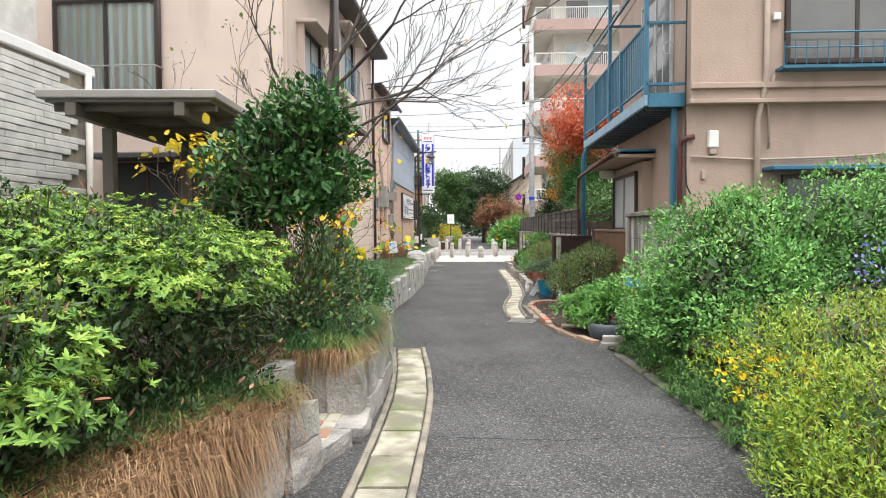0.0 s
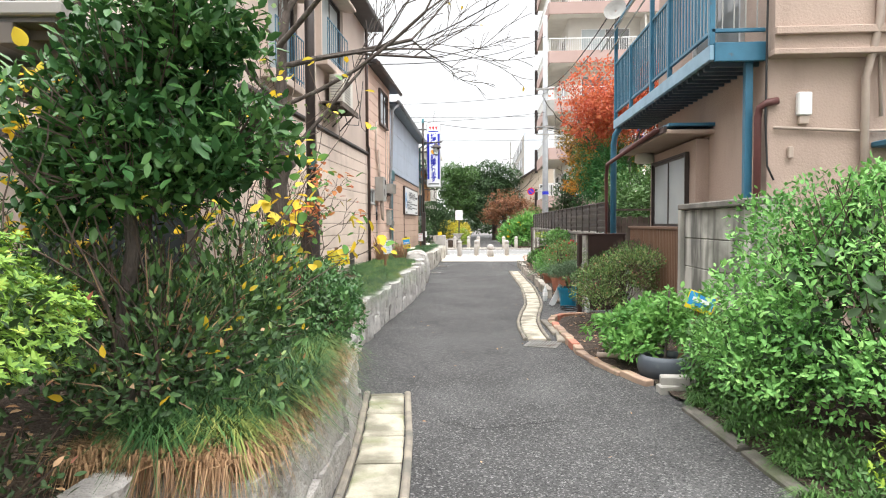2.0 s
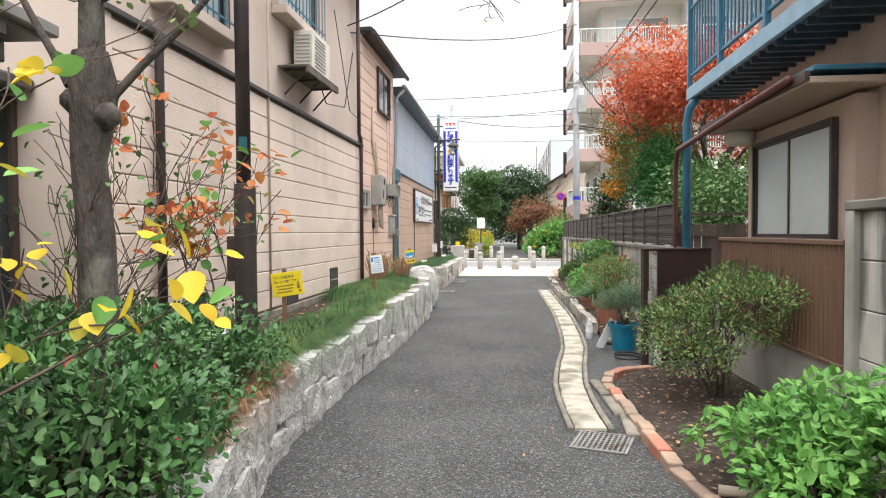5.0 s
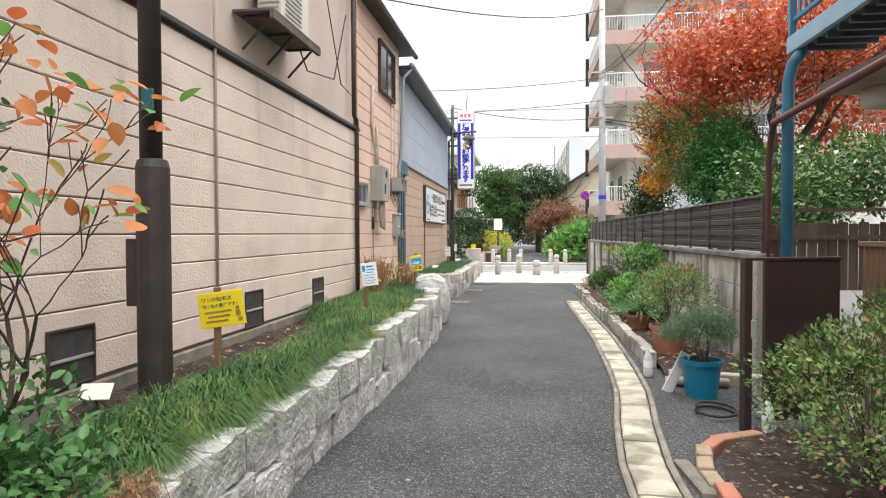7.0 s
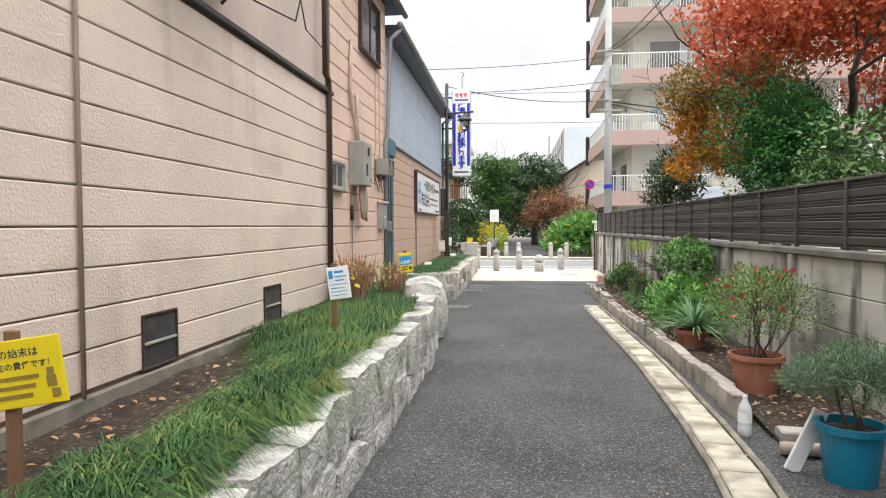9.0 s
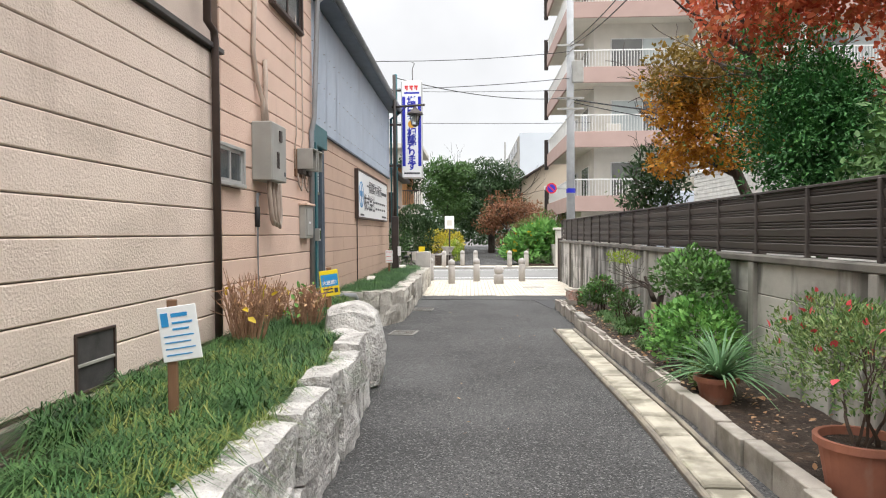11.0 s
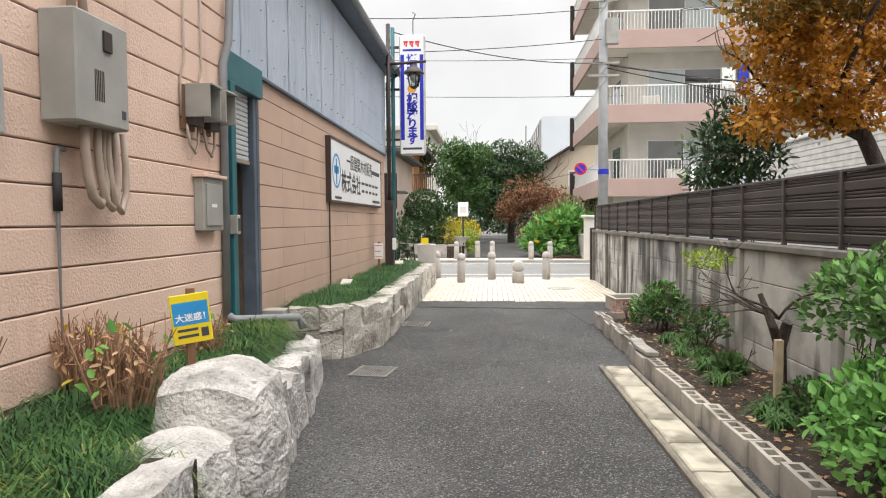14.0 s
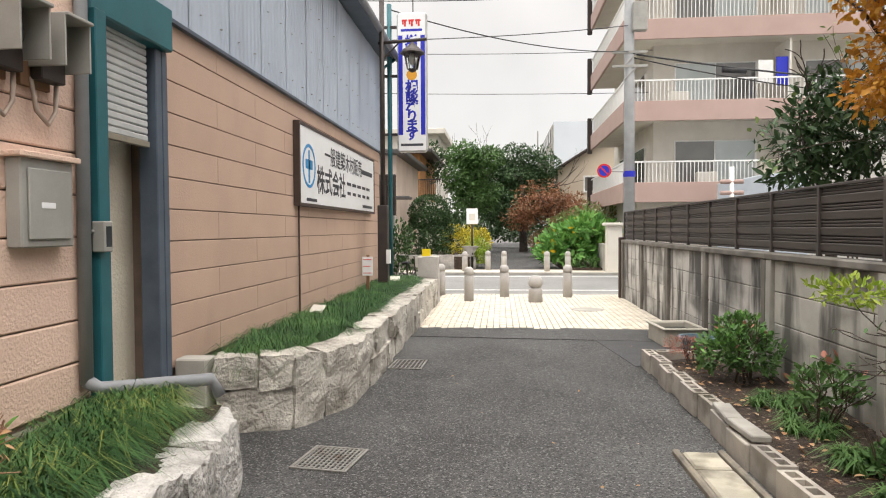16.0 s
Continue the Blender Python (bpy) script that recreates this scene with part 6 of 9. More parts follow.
bo = bollard(-1.72, 33.0)
for x, y in ((-1.0, 31.76), (-0.24, 32.6), (1.18, 32.6)):
    copy_thing(bo, pose(x, y, 0))
for x, y in ((-1.63, 41.4), (-0.8, 42.0), (-0.2, 41.9), (1.32, 41.2), (2.06, 41.2)):
    copy_thing(bo, pose(x, y, 0))
sb = thing("ball_bollard", "short granite bollard with a ball top", "bollard", at=pose(0.41, 31.61, 0))
part("base", MB().lathe([(0.15, 0), (0.145, 0.26), (0.14, 0.3), (0.1, 0.31)], n=20), BOLLARD, sb, smooth=True)
part("ball", MB().lathe([(0.09, 0.31), (0.14, 0.36), (0.155, 0.43), (0.13, 0.52), (0.07, 0.57), (0.001, 0.58)], n=20), BOLLARD, sb, smooth=True)


# ---- things on the house wall ----
heater = thing("water_heater", "beige grey gas water heater with hanging lagged pipes", "water heater", at=HROT @ Matrix.Translation((0, -0.1, 0)))
part("casing", MB().box(XL + 0.004, -2.60, 19.20, 19.70, 2.12, 2.75, 0.012), GREYMETAL, heater)
part("flue", MB().box(-2.60, -2.585, 19.44, 19.52, 2.56, 2.68, 0.003), DARKMETAL, heater)
part("label_plate", MB().box(-2.60, -2.597, 19.62, 19.66, 2.19, 2.24), INK, heater)
sl = MB()
for k in range(6):
    sl.box(-2.60, -2.597, 19.36 + k * 0.016, 19.366 + k * 0.016, 2.26, 2.44)
part("vent_slots", sl, DARKMETAL, heater)
for i, (y, r) in enumerate(((19.40, 0.028), (19.52, 0.024), (19.62, 0.022))):
    part("pipe", MB().tube([(-2.70, y, 2.13), (-2.70, y, 1.98), (-2.69, y + 0.01, 1.82), (-2.69, y + 0.05, 1.71 - 0.02 * i), (-2.70, y + 0.13, 1.66 - 0.02 * i), (-2.71, y + 0.20, 1.74), (-2.72, y + 0.22, 1.9), (-2.72, y + 0.20, 2.13)], r, 8), BEIGEPIPE, heater, "lagged beige pipe looping below", True)
part("pipe", MB().tube([(-2.76, 19.40, 2.77), (-2.77, 19.42, 3.0), (-2.79, 19.30, 3.2), (-2.8, 19.22, 3.5), (-2.8, 19.3, 4.2)], 0.026, 8), BEIGEPIPE, heater, "", True)
part("pipe", MB().tube([(-2.76, 19.52, 2.77), (-2.77, 19.5, 3.0), (-2.79, 19.58, 3.25), (-2.8, 19.6, 3.5)], 0.026, 8), BEIGEPIPE, heater, "", True)
for i, y in enumerate((20.72, 21.02)):
    hd = thing("electric_meter", "grey hooded electricity meter on a wooden board", "meter", at=HROT, group="electric meters")
    part("board", MB().box(XL + 0.004, XL + 0.03, y - 0.05, y + 0.16, 2.3, 2.66, 0.004), WOOD, hd)
    hood = MB().box(XL + 0.03, XL + 0.24, y, y + 0.012, 2.40, 2.66, 0.003).box(XL + 0.03, XL + 0.24, y + 0.19, y + 0.202, 2.40, 2.66, 0.003).box(XL + 0.03, XL + 0.26, y, y + 0.202, 2.65, 2.668, 0.004)
    part("hood", hood, GREYMETAL, hd)
    part("dial", MB().lathe([(0.075, 0), (0.075, 0.06), (0.06, 0.07), (0.0, 0.07)], n=18), DARKGLASS, hd, at=Matrix.Translation((XL + 0.06, y + 0.1, 2.52)) @ FACE_E)
    part("body", MB().box(XL + 0.03, XL + 0.1, y + 0.012, y + 0.19, 2.34, 2.64, 0.006), DARKMETAL, hd)
    part("wire", MB().tube([(XL + 0.03, y + 0.02, 2.35), (XL + 0.05, y + 0.03, 2.18), (XL + 0.06, y + 0.1, 2.12), (XL + 0.05, y + 0.17, 2.2), (XL + 0.05, y + 0.18, 2.35)], 0.012, 6), BEIGEPIPE, hd, "", True)
    part("wire", MB().tube([(XL + 0.02, y - 0.06, 2.4), (XL + 0.02, y - 0.05, 2.7), (XL + 0.02, y + 0.02, 2.85), (XL + 0.02, y + 0.02, 4.4)], 0.009, 5), BEIGEPIPE, hd, "", True)
mbx = thing("meter_cabinet", "shallow grey steel cabinet on the pink wall", "cabinet", at=HROT @ Matrix.Translation((0, -0.2, 0)))
part("body", MB().box(XL + 0.004, XL + 0.09, 21.08, 21.46, 1.48, 1.93, 0.008), GREYMETAL, mbx)
part("door", MB().box(XL + 0.09, XL + 0.105, 21.12, 21.42, 1.52, 1.88, 0.006), GREYMETAL, mbx)
part("label_plate", MB().box(XL + 0.105, XL + 0.107, 21.2, 21.3, 1.68, 1.71), SIGNWHITE, mbx)
part("lid", MB().box(XL + 0.004, XL + 0.12, 21.05, 21.49, 1.93, 1.96, 0.005), SIDING_P, mbx)
tb = thing("junction_box", "small grey box beside the downpipe", "box")
part("body", MB().box(XL + 0.16, XL + 0.24, 21.46, 21.54, 1.44, 1.62, 0.006), GREYMETAL, tb)
part("window", MB().box(XL + 0.24, XL + 0.243, 21.475, 21.525, 1.47, 1.59), DARKGLASS, tb)
part("arm", MB().tube([(XL + 0.15, 21.40, 1.56), (XL + 0.17, 21.47, 1.56)], 0.012, 5), GREYMETAL, tb)
pb = thing("plastic_bottle", "crumpled clear plastic bottle lying on the kerb", "bottle")
part("bottle", MB().lathe([(0.03, 0), (0.034, 0.02), (0.034, 0.14), (0.012, 0.19), (0.012, 0.21)], n=12), WINGLASS, pb, at=pose(-2.55, 21.5, 0.555, 0, 88, 20), smooth=True)
np_ = thing("house_number_plate", "small white plate on the wall by the meters", "plate")
part("plate", MB().box(XL + 0.05, XL + 0.055, 21.52, 21.58, 2.15, 2.3), SIGNWHITE, np_)

# ---- lamps and poles ----
def dark_pole(x, y, z0, top, name, label):
    p = thing(name, label, "street lamp" if "lamp" in name else "pole")
    if "lamp" not in name:
        part("base_sleeve", MB().lathe([(0.125, z0), (0.125, z0 + 0.04), (0.11, z0 + 0.05), (0.108, 1.97), (0.095, 2.02), (0.07, 2.03)], x, y, 20), DARKMETAL, p, smooth=False)
        part("shaft", MB().tube([(x - 0.01, y, 2.0), (x - 0.01, y, top)], 0.072, 14), DARKMETAL, p, smooth=True)
        return p
    part("base_sleeve", MB().box(x - 0.09, x + 0.09, y - 0.09, y + 0.09, z0, 2.0, 0.015).box(x - 0.11, x + 0.11, y - 0.11, y + 0.11, z0, z0 + 0.06, 0.01), DARKMETAL, p)
    part("shaft", MB().tube([(x, y, 2.0), (x, y, top)], 0.045, 12), DARKMETAL, p, smooth=True)
    return p


dark_pole(-2.50, 11.88, 0.42, 6.2, "sign_pole", "dark brown steel pole with a thick round base sleeve")
part("band", MB().box(-2.52, -2.44, 11.79, 11.81, 2.34, 2.48, 0.003), TEAL, bpy.data.objects["sign_pole"], "small green tag strapped on")
part("panel_box", MB().box(-2.68, -2.60, 11.84, 11.98, 1.05, 1.50, 0.006), DARKMETAL, bpy.data.objects["sign_pole"])
thin = thing("thin_pole", "thin dark steel pole by the wall", "pole")
part("shaft", MB().tube([(-2.84, 10.92, 0.42), (-2.84, 10.92, 3.15), (-2.86, 10.90, 3.26), (-2.92, 10.86, 3.32)], 0.04, 10), DARKMETAL, thin, smooth=True)
lamp = dark_pole(-2.43, 29.45, 0.42, 5.75, "street_lamp", "dark brown street lamp with a hanging lantern")
part("arm", MB().tube([(-2.5, 29.45, 4.9), (-1.62, 29.45, 4.95)], 0.03, 8), DARKMETAL, lamp, smooth=True)
part("brace", MB().tube([(-2.43, 29.45, 4.6), (-2.1, 29.45, 4.92)], 0.014, 6), DARKMETAL, lamp)
lan = part("lantern", MB().lathe([(0.06, 4.40), (0.09, 4.42), (0.15, 4.70), (0.14, 4.72)], -1.88, 29.45, 8), WINGLASS, lamp, "glass lantern under a dark hat")
part("hat", MB().lathe([(0.22, 4.70), (0.2, 4.74), (0.08, 4.84), (0.03, 4.90), (0.0, 4.92)], -1.88, 29.45, 16), DARKMETAL, lan)
part("bulb", MB().lathe([(0.02, 4.5), (0.05, 4.56), (0.05, 4.64), (0.02, 4.70)], -1.88, 29.45, 10), OFFWHITE, lan, smooth=True)
part("foot", MB().lathe([(0.0, 4.36), (0.05, 4.38), (0.09, 4.42), (0.06, 4.43)], -1.88, 29.45, 8), DARKMETAL, lan)
for k in range(4):
    a = k * math.pi / 2 + 0.4
    part("rib", MB().tube([(-1.88 + 0.095 * math.cos(a), 29.45 + 0.095 * math.sin(a), 4.42), (-1.88 + 0.155 * math.cos(a), 29.45 + 0.155 * math.sin(a), 4.71)], 0.008, 4), DARKMETAL, lan)
part("notice_box", MB().box(-2.36, -2.28, 29.32, 29.36, 0.95, 1.2, 0.004), SIGNWHITE, lamp)

# ---- tall shop sign ----
sg = thing("shop_sign", "tall white and blue upright shop sign with vertical lettering", "sign")
SX0, SX1, SZ0, SZ1, SY = -2.43, -1.81, 3.15, 6.0, 31.1
part("casing", MB().box(SX0, SX1, SY, SY + 0.22, SZ0, SZ1, 0.05), ALU, sg)
part("face", MB().box(SX0 + 0.03, SX1 - 0.03, SY - 0.006, SY, SZ0 + 0.03, SZ1 - 0.03), SIGNWHITE, sg)
for a, b in ((SX0 + 0.035, SX0 + 0.125), (SX1 - 0.125, SX1 - 0.035)):
    part("stripe", MB().box(a, b, SY - 0.009, SY - 0.006, 3.50, 5.52), SIGNBLUE, sg)
FACE_S = Matrix(((1, 0, 0, 0), (0, 0, -1, 0), (0, 1, 0, 0), (0, 0, 0, 1)))
for i, chz in enumerate((("増", 5.33), ("改", 5.13), ("築", 4.93), ("相", 4.42), ("談", 4.22), ("承", 4.02), ("り", 3.82), ("ま", 3.63), ("す", 3.44))):
    writing(chz[0], 0.27, SIGNBLUE, sg, Matrix.Translation(((SX0 + SX1) / 2, SY - 0.008, chz[1] - 0.03)) @ FACE_S, "character", bold=0.009, align="CENTER")
for k in range(3):
    part("logo_mark", MB().box(SX0 + 0.11 + k * 0.14, SX0 + 0.22 + k * 0.14, SY - 0.009, SY - 0.006, 5.80, 5.84).box(SX0 + 0.16 + k * 0.14, SX0 + 0.2 + k * 0.14, SY - 0.009, SY - 0.006, 5.70, 5.80).box(SX0 + 0.12 + k * 0.14, SX0 + 0.15 + k * 0.14, SY - 0.009, SY - 0.006, 5.74, 5.80), SIGNRED, sg)
part("logo_bar", MB().box(SX0 + 0.09, SX1 - 0.09, SY - 0.009, SY - 0.006, 5.60, 5.65), SIGNBLUE, sg)
part("orange_mark", MB().lathe([(0.11, 0), (0.11, 0.003), (0, 0.003)], n=20), ORANGE, sg, at=Matrix.Translation(((SX0 + SX1) / 2, SY - 0.006, 4.72)) @ FACE_S)
part("name_bar", MB().box(SX0 + 0.08, SX1 - 0.08, SY - 0.009, SY - 0.006, 3.27, 3.32), INK, sg)
for z in (3.5, 4.7, 5.7):
    part("bracket", MB().box(-2.78, SX0, SY + 0.08, SY + 0.14, z, z + 0.05), DARKMETAL, sg)
part("wire_hook", MB().tube([(-2.1, SY + 0.1, 6.0), (-2.1, SY + 0.1, 6.35), (-2.04, SY + 0.1, 6.5), (-2.12, SY + 0.1, 6.55)], 0.012, 5), DARKMETAL, sg)
part("side_pole", MB().tube([(-2.60, 31.22, 0.4), (-2.60, 31.22, 6.2)], 0.05, 8), TEAL, sg, "dark green pole behind the sign", True)

# ---- small signs on stakes ----
def stake_sign(x, y, zs, ztop, w, h, board_mat, bars_mat, label, turn=0, nbars=4, panel=None, roll=0.0, off=0.0):
    """A plate nailed to a stake; returns the plate, whose own middle is its origin."""
    s = thing("stake_sign", label, "sign", at=pose(x, y, 0, 0, 0, turn))
    part("stake", MB().box(-0.024, 0.024, 0.0, 0.03, zs, ztop + 0.03, 0.004), WOOD, s)
    pl = part("plate", MB().box(-w / 2, w / 2, -0.010, 0.0, -h / 2, h / 2, 0.003), board_mat, s, at=pose(off, -0.002, ztop - h / 2, 0, roll, 0))
    if panel:
        part("panel", MB().box(-w / 2 + 0.01, w / 2 - 0.01, -0.012, -0.0101, -h * 0.12, h * 0.34), panel, pl)
    for k in range(nbars):
        z = h * (0.36 - 0.72 * k / max(1, nbars - 1))
        part("text_bar", MB().box(-w * 0.40, w * (0.38 - 0.12 * (k % 2)), -0.0145, -0.0125, z - h * 0.02, z + h * 0.02), bars_mat, pl)
    return pl


dog = stake_sign(-2.22, 12.2, 0.42, 1.12, 0.32, 0.25, SIGNYELLOW, INK, "yellow notice plate on a brown wooden stake", 10, 0, roll=-8, off=0.035)
writing("ワンの始末は", 0.036, INK, dog, pose(-0.135, -0.0115, 0.062, 90, 0, 0), bold=0.0006)
writing("飼い主の責任です！", 0.030, INK, dog, pose(-0.135, -0.0115, 0.018, 90, 0, 0), bold=0.0006)
for k in range(3):
    part("text_bar", MB().box(-0.12 + 0.02 * (k == 1), 0.07 - 0.015 * k, -0.0125, -0.0105, -0.022 - k * 0.033, -0.008 - k * 0.033), INKBROWN, dog)
part("pictogram", MB().box(0.095, 0.13, -0.0125, -0.0105, -0.06, -0.02).box(0.10, 0.125, -0.0125, -0.0105, -0.018, 0.01).box(0.108, 0.138, -0.0125, -0.0105, -0.10, -0.07), INKBROWN, dog)
note = stake_sign(-1.95, 15.5, 0.42, 1.18, 0.19, 0.28, SIGNWHITE, SIGNSKY, "white notice plate on a brown wooden stake", 12, 0, roll=-7, off=0.04)
part("picture", MB().box(-0.08, -0.045, -0.0125, -0.0105, 0.04, 0.11).box(-0.03, 0.05, -0.0125, -0.0105, 0.085, 0.105), SIGNSKY, note)
for k in range(6):
    part("text_bar", MB().box(-0.03 if k < 2 else -0.075, 0.07 - 0.02 * (k % 2), -0.0125, -0.0105, 0.05 - k * 0.032, 0.06 - k * 0.032 - (0.004 if k > 1 else 0)), SIGNSKY, note)
nuis = stake_sign(-1.95, 19.17, 0.42, 1.15, 0.21, 0.28, SIGNYELLOW, INK, "yellow and blue notice plate on a wooden stake", 32, 0, SIGNSKY, roll=-6)
writing("大迷惑！", 0.048, SIGNWHITE, nuis, pose(-0.085, -0.0135, -0.01, 90, 0, 0), bold=0.001)
for k in range(2):
    part("text_bar", MB().box(-0.08, 0.03, -0.0125, -0.0105, -0.07 - k * 0.035, -0.055 - k * 0.035), INK, nuis)
part("pictogram", MB().box(0.045, 0.085, -0.0125, -0.0105, -0.11, -0.06), INK, nuis)
stake_sign(-2.42, 28.0, 0.42, 1.13, 0.17, 0.30, SIGNWHITE, SIGNRED, "white notice plate on a wooden stake in the planter", 0, 3)
bs_ = thing("garden_sign", "blue and yellow notice board leaning in the bed", "sign", at=pose(2.14, 8.62, 0.74, -8, 18, -30))
part("plate", MB().box(-0.13, 0.13, -0.006, 0.006, -0.09, 0.09, 0.003), SIGNYELLOW, bs_)
part("panel", MB().box(-0.12, 0.12, -0.009, -0.006, -0.05, 0.08), SIGNSKY, bs_)
part("text_bar", MB().box(-0.08, 0.08, -0.012, -0.009, 0.0, 0.035), SIGNWHITE, bs_)
part("stake", MB().box(-0.02, 0.02, 0.006, 0.03, -0.74, 0.08, 0.003), WOOD, bs_)
for x, y, z, a in ((-2.56, 11.36, 0.42, 15), (-2.45, 25.3, 0.46, -20), (-2.3, 29.9, 0.46, 10)):
    pl = thing("plant_label", "small pale label plate on a black stake", "label", at=pose(x, y, z, 0, 0, a), group="plant labels")
    part("stake", MB().box(-0.008, 0.008, -0.008, 0.008, 0, 0.16), RUBBER, pl)
    part("plate", MB().box(-0.09, 0.09, -0.06, 0.06, -0.004, 0.004, 0.002), OFFWHITE, pl, at=pose(0, -0.01, 0.18, 40, 0, 0))

# ---- pots and loose things on the right ----
def pot(name, x, y, r0, r1, h, material, label, z=0.0, rim=0.03):
    p = thing(name, label, "plant pot", at=pose(x, y, z))
    part("body", MB().lathe([(r0, 0), (r1 - 0.01, h - 0.04), (r1 + rim * 0.5, h - 0.04), (r1 + rim * 0.5, h), (r1 - 0.012, h), (r1 - 0.02, h - 0.05)], n=24, cap=False), material, p, smooth=False)
    part("base", MB().lathe([(r0, 0.0), (r0, 0.01)], n=24), material, p)
    part("soil", MB().lathe([(r1 - 0.02, h - 0.06), (r1 - 0.02, h - 0.045), (0.0, h - 0.03)], n=24), SOIL, p)
    return p


pot("bucket_planter", 1.60, 14.10, 0.14, 0.185, 0.35, BUCKET, "turquoise plastic bucket used as a planter")
pot("terracotta_pot", 1.68, 15.85, 0.155, 0.215, 0.34, TERRA, "large terracotta pot with a flowering shrub", 0.08)
pot("terracotta_pot", 1.66, 17.85, 0.12, 0.17, 0.22, TERRA, "terracotta pot with a strap-leaved plant", 0.09)
ty = thing("tyre_planter", "dark grey round rubber planter", "planter", at=pose(1.80, 8.62, 0))
part("body", MB().lathe([(0.17, 0.0), (0.23, 0.04), (0.255, 0.12), (0.245, 0.2), (0.22, 0.24), (0.19, 0.235), (0.19, 0.18)], n=28, cap=False), POTGREY, ty, smooth=True)
part("soil", MB().lathe([(0.2, 0.17), (0.0, 0.2)], n=24), SOIL, ty)
part("stake", MB().tube([(0.02, 0.05, 0.15), (0.06, 0.06, 0.85)], 0.012, 6), OLDWOOD, ty)
for i, (x, y, a, z) in enumerate(((1.72, 8.10, 10, 0.0), (1.75, 8.12, -4, 0.075), (1.92, 8.16, 25, 0.0), (2.02, 8.2, 12, 0.05))):
    bl = tagged(part("loose_block", rough_slab(0.24, 0.12, 0.075, 240 + i), CONC_PLAIN, at=pose(x, y, z, 0, 0, a)), "loose worn concrete block beside the planter", "block", "loose blocks")
pp = thing("clay_pipe", "short pale clay pipe lying on the brick edging", "pipe")
part("pipe", MB().tube([(1.28, 9.32, 0.09), (1.62, 9.22, 0.09)], 0.03, 10), BEIGEPIPE, pp, smooth=True)


def bottle(x, y, z, h=0.3, r=0.048):
    b = thing("water_bottle", "clear plastic water bottle filled with water", "bottle", at=pose(x, y, z), group="water bottles")
    part("body", MB().lathe([(r * 0.9, 0), (r, 0.02), (r, h * 0.28), (r * 0.94, h * 0.31), (r, h * 0.34), (r, h * 0.62), (r * 0.85, h * 0.74), (r * 0.35, h * 0.9), (r * 0.3, h * 0.94)], n=16), BOTTLE, b, smooth=True)
    part("label_band", MB().lathe([(r * 1.012, h * 0.36), (r * 1.012, h * 0.6)], n=16, cap=False), SIGNWHITE, b, smooth=True)
    part("cap", MB().lathe([(r * 0.34, h * 0.93), (r * 0.34, h), (0, h)], n=12), SIGNWHITE, b)
    return b


BOTTLE = mat("cloudy_clear_plastic", (0.62, 0.65, 0.66), (0.52, 0.55, 0.56), scale=12, rough=0.15, bump=0.05, spec=0.6)
bottle(1.26, 14.88, 0.0)
bottle(1.74, 12.84, 0.05, 0.26, 0.042)
bs1 = thing("wash_basin", "old grey plastic tub by the wall", "tub", at=pose(2.05, 26.9, 0, 0, 0, 4))
part("body", MB().box(-0.26, 0.26, -0.36, -0.33, 0, 0.24, 0.01).box(-0.26, 0.26, 0.33, 0.36, 0, 0.24, 0.01).box(-0.26, -0.23, -0.33, 0.33, 0, 0.24).box(0.23, 0.26, -0.33, 0.33, 0, 0.24).box(-0.25, 0.25, -0.34, 0.34, 0, 0.05).box(-0.29, 0.29, -0.40, -0.345, 0.225, 0.25, 0.008).box(-0.29, 0.29, 0.345, 0.40, 0.225, 0.25, 0.008), BASIN_GREY, bs1)
part("rim", MB().box(-0.29, -0.24, -0.345, 0.345, 0.225, 0.25, 0.006).box(0.24, 0.29, -0.345, 0.345, 0.225, 0.25, 0.006), BASIN_GREY, bs1)
part("water", MB().box(-0.23, 0.23, -0.33, 0.33, 0.05, 0.17), DARKGLASS, bs1)
bs2 = thing("blue_basin", "faded blue plastic basin by the wall", "tub", at=pose(2.1, 26.1, 0))
part("body", MB().lathe([(0.16, 0), (0.2, 0.2), (0.23, 0.2), (0.23, 0.22), (0.195, 0.22), (0.155, 0.02), (0.0, 0.02)], n=24), BASIN_BLUE, bs2, smooth=False)
hose = thing("garden_hose", "black garden hose coiled on the asphalt by the gate", "hose")
part("hose", MB().tube([(1.55 + 0.16 * math.cos(a * 0.5), 13.45 + 0.2 * math.sin(a * 0.5), 0.015 + 0.003 * a) for a in range(20)], 0.012, 6), RUBBER, hose, smooth=True)

# ---- utility pole, road sign, wires ----
up = thing("utility_pole", "grey concrete utility pole with clamps and cables", "utility pole")
part("shaft", MB().tube([(3.42, 37.2, 0), (3.40, 37.2, 12.5)], [0.17, 0.12], 14), UPOLE, up, smooth=True)
part("band", MB().tube([(3.42, 37.2, 3.05), (3.42, 37.2, 3.22)], 0.175, 14), SIGNBLUE, up, "blue and white number band")
for z in (6.2, 6.6, 8.6):
    part("crossarm", MB().box(2.9, 3.9, 37.05, 37.12, z, z + 0.07), GREYMETAL, up)
    part("clamp", MB().tube([(3.2, 37.1, z - 0.4), (3.6, 37.0, z)], 0.02, 6), GREYMETAL, up)
part("cabinet", MB().box(3.45, 3.85, 36.85, 37.1, 7.2, 8.0, 0.01), GREYMETAL, up)
rs = thing("road_sign", "round blue and red no-parking sign on a pole arm", "road sign")
part("arm", MB().tube([(3.27, 37.15, 3.2), (2.62, 36.75, 3.2)], 0.02, 8), GREYMETAL, rs, smooth=True)
part("disc", MB().lathe([(0.2, 0), (0.2, 0.01), (0, 0.01)], n=28), SIGNRED, rs, at=Matrix.Translation((2.62, 36.7, 3.2)) @ FACE_S)
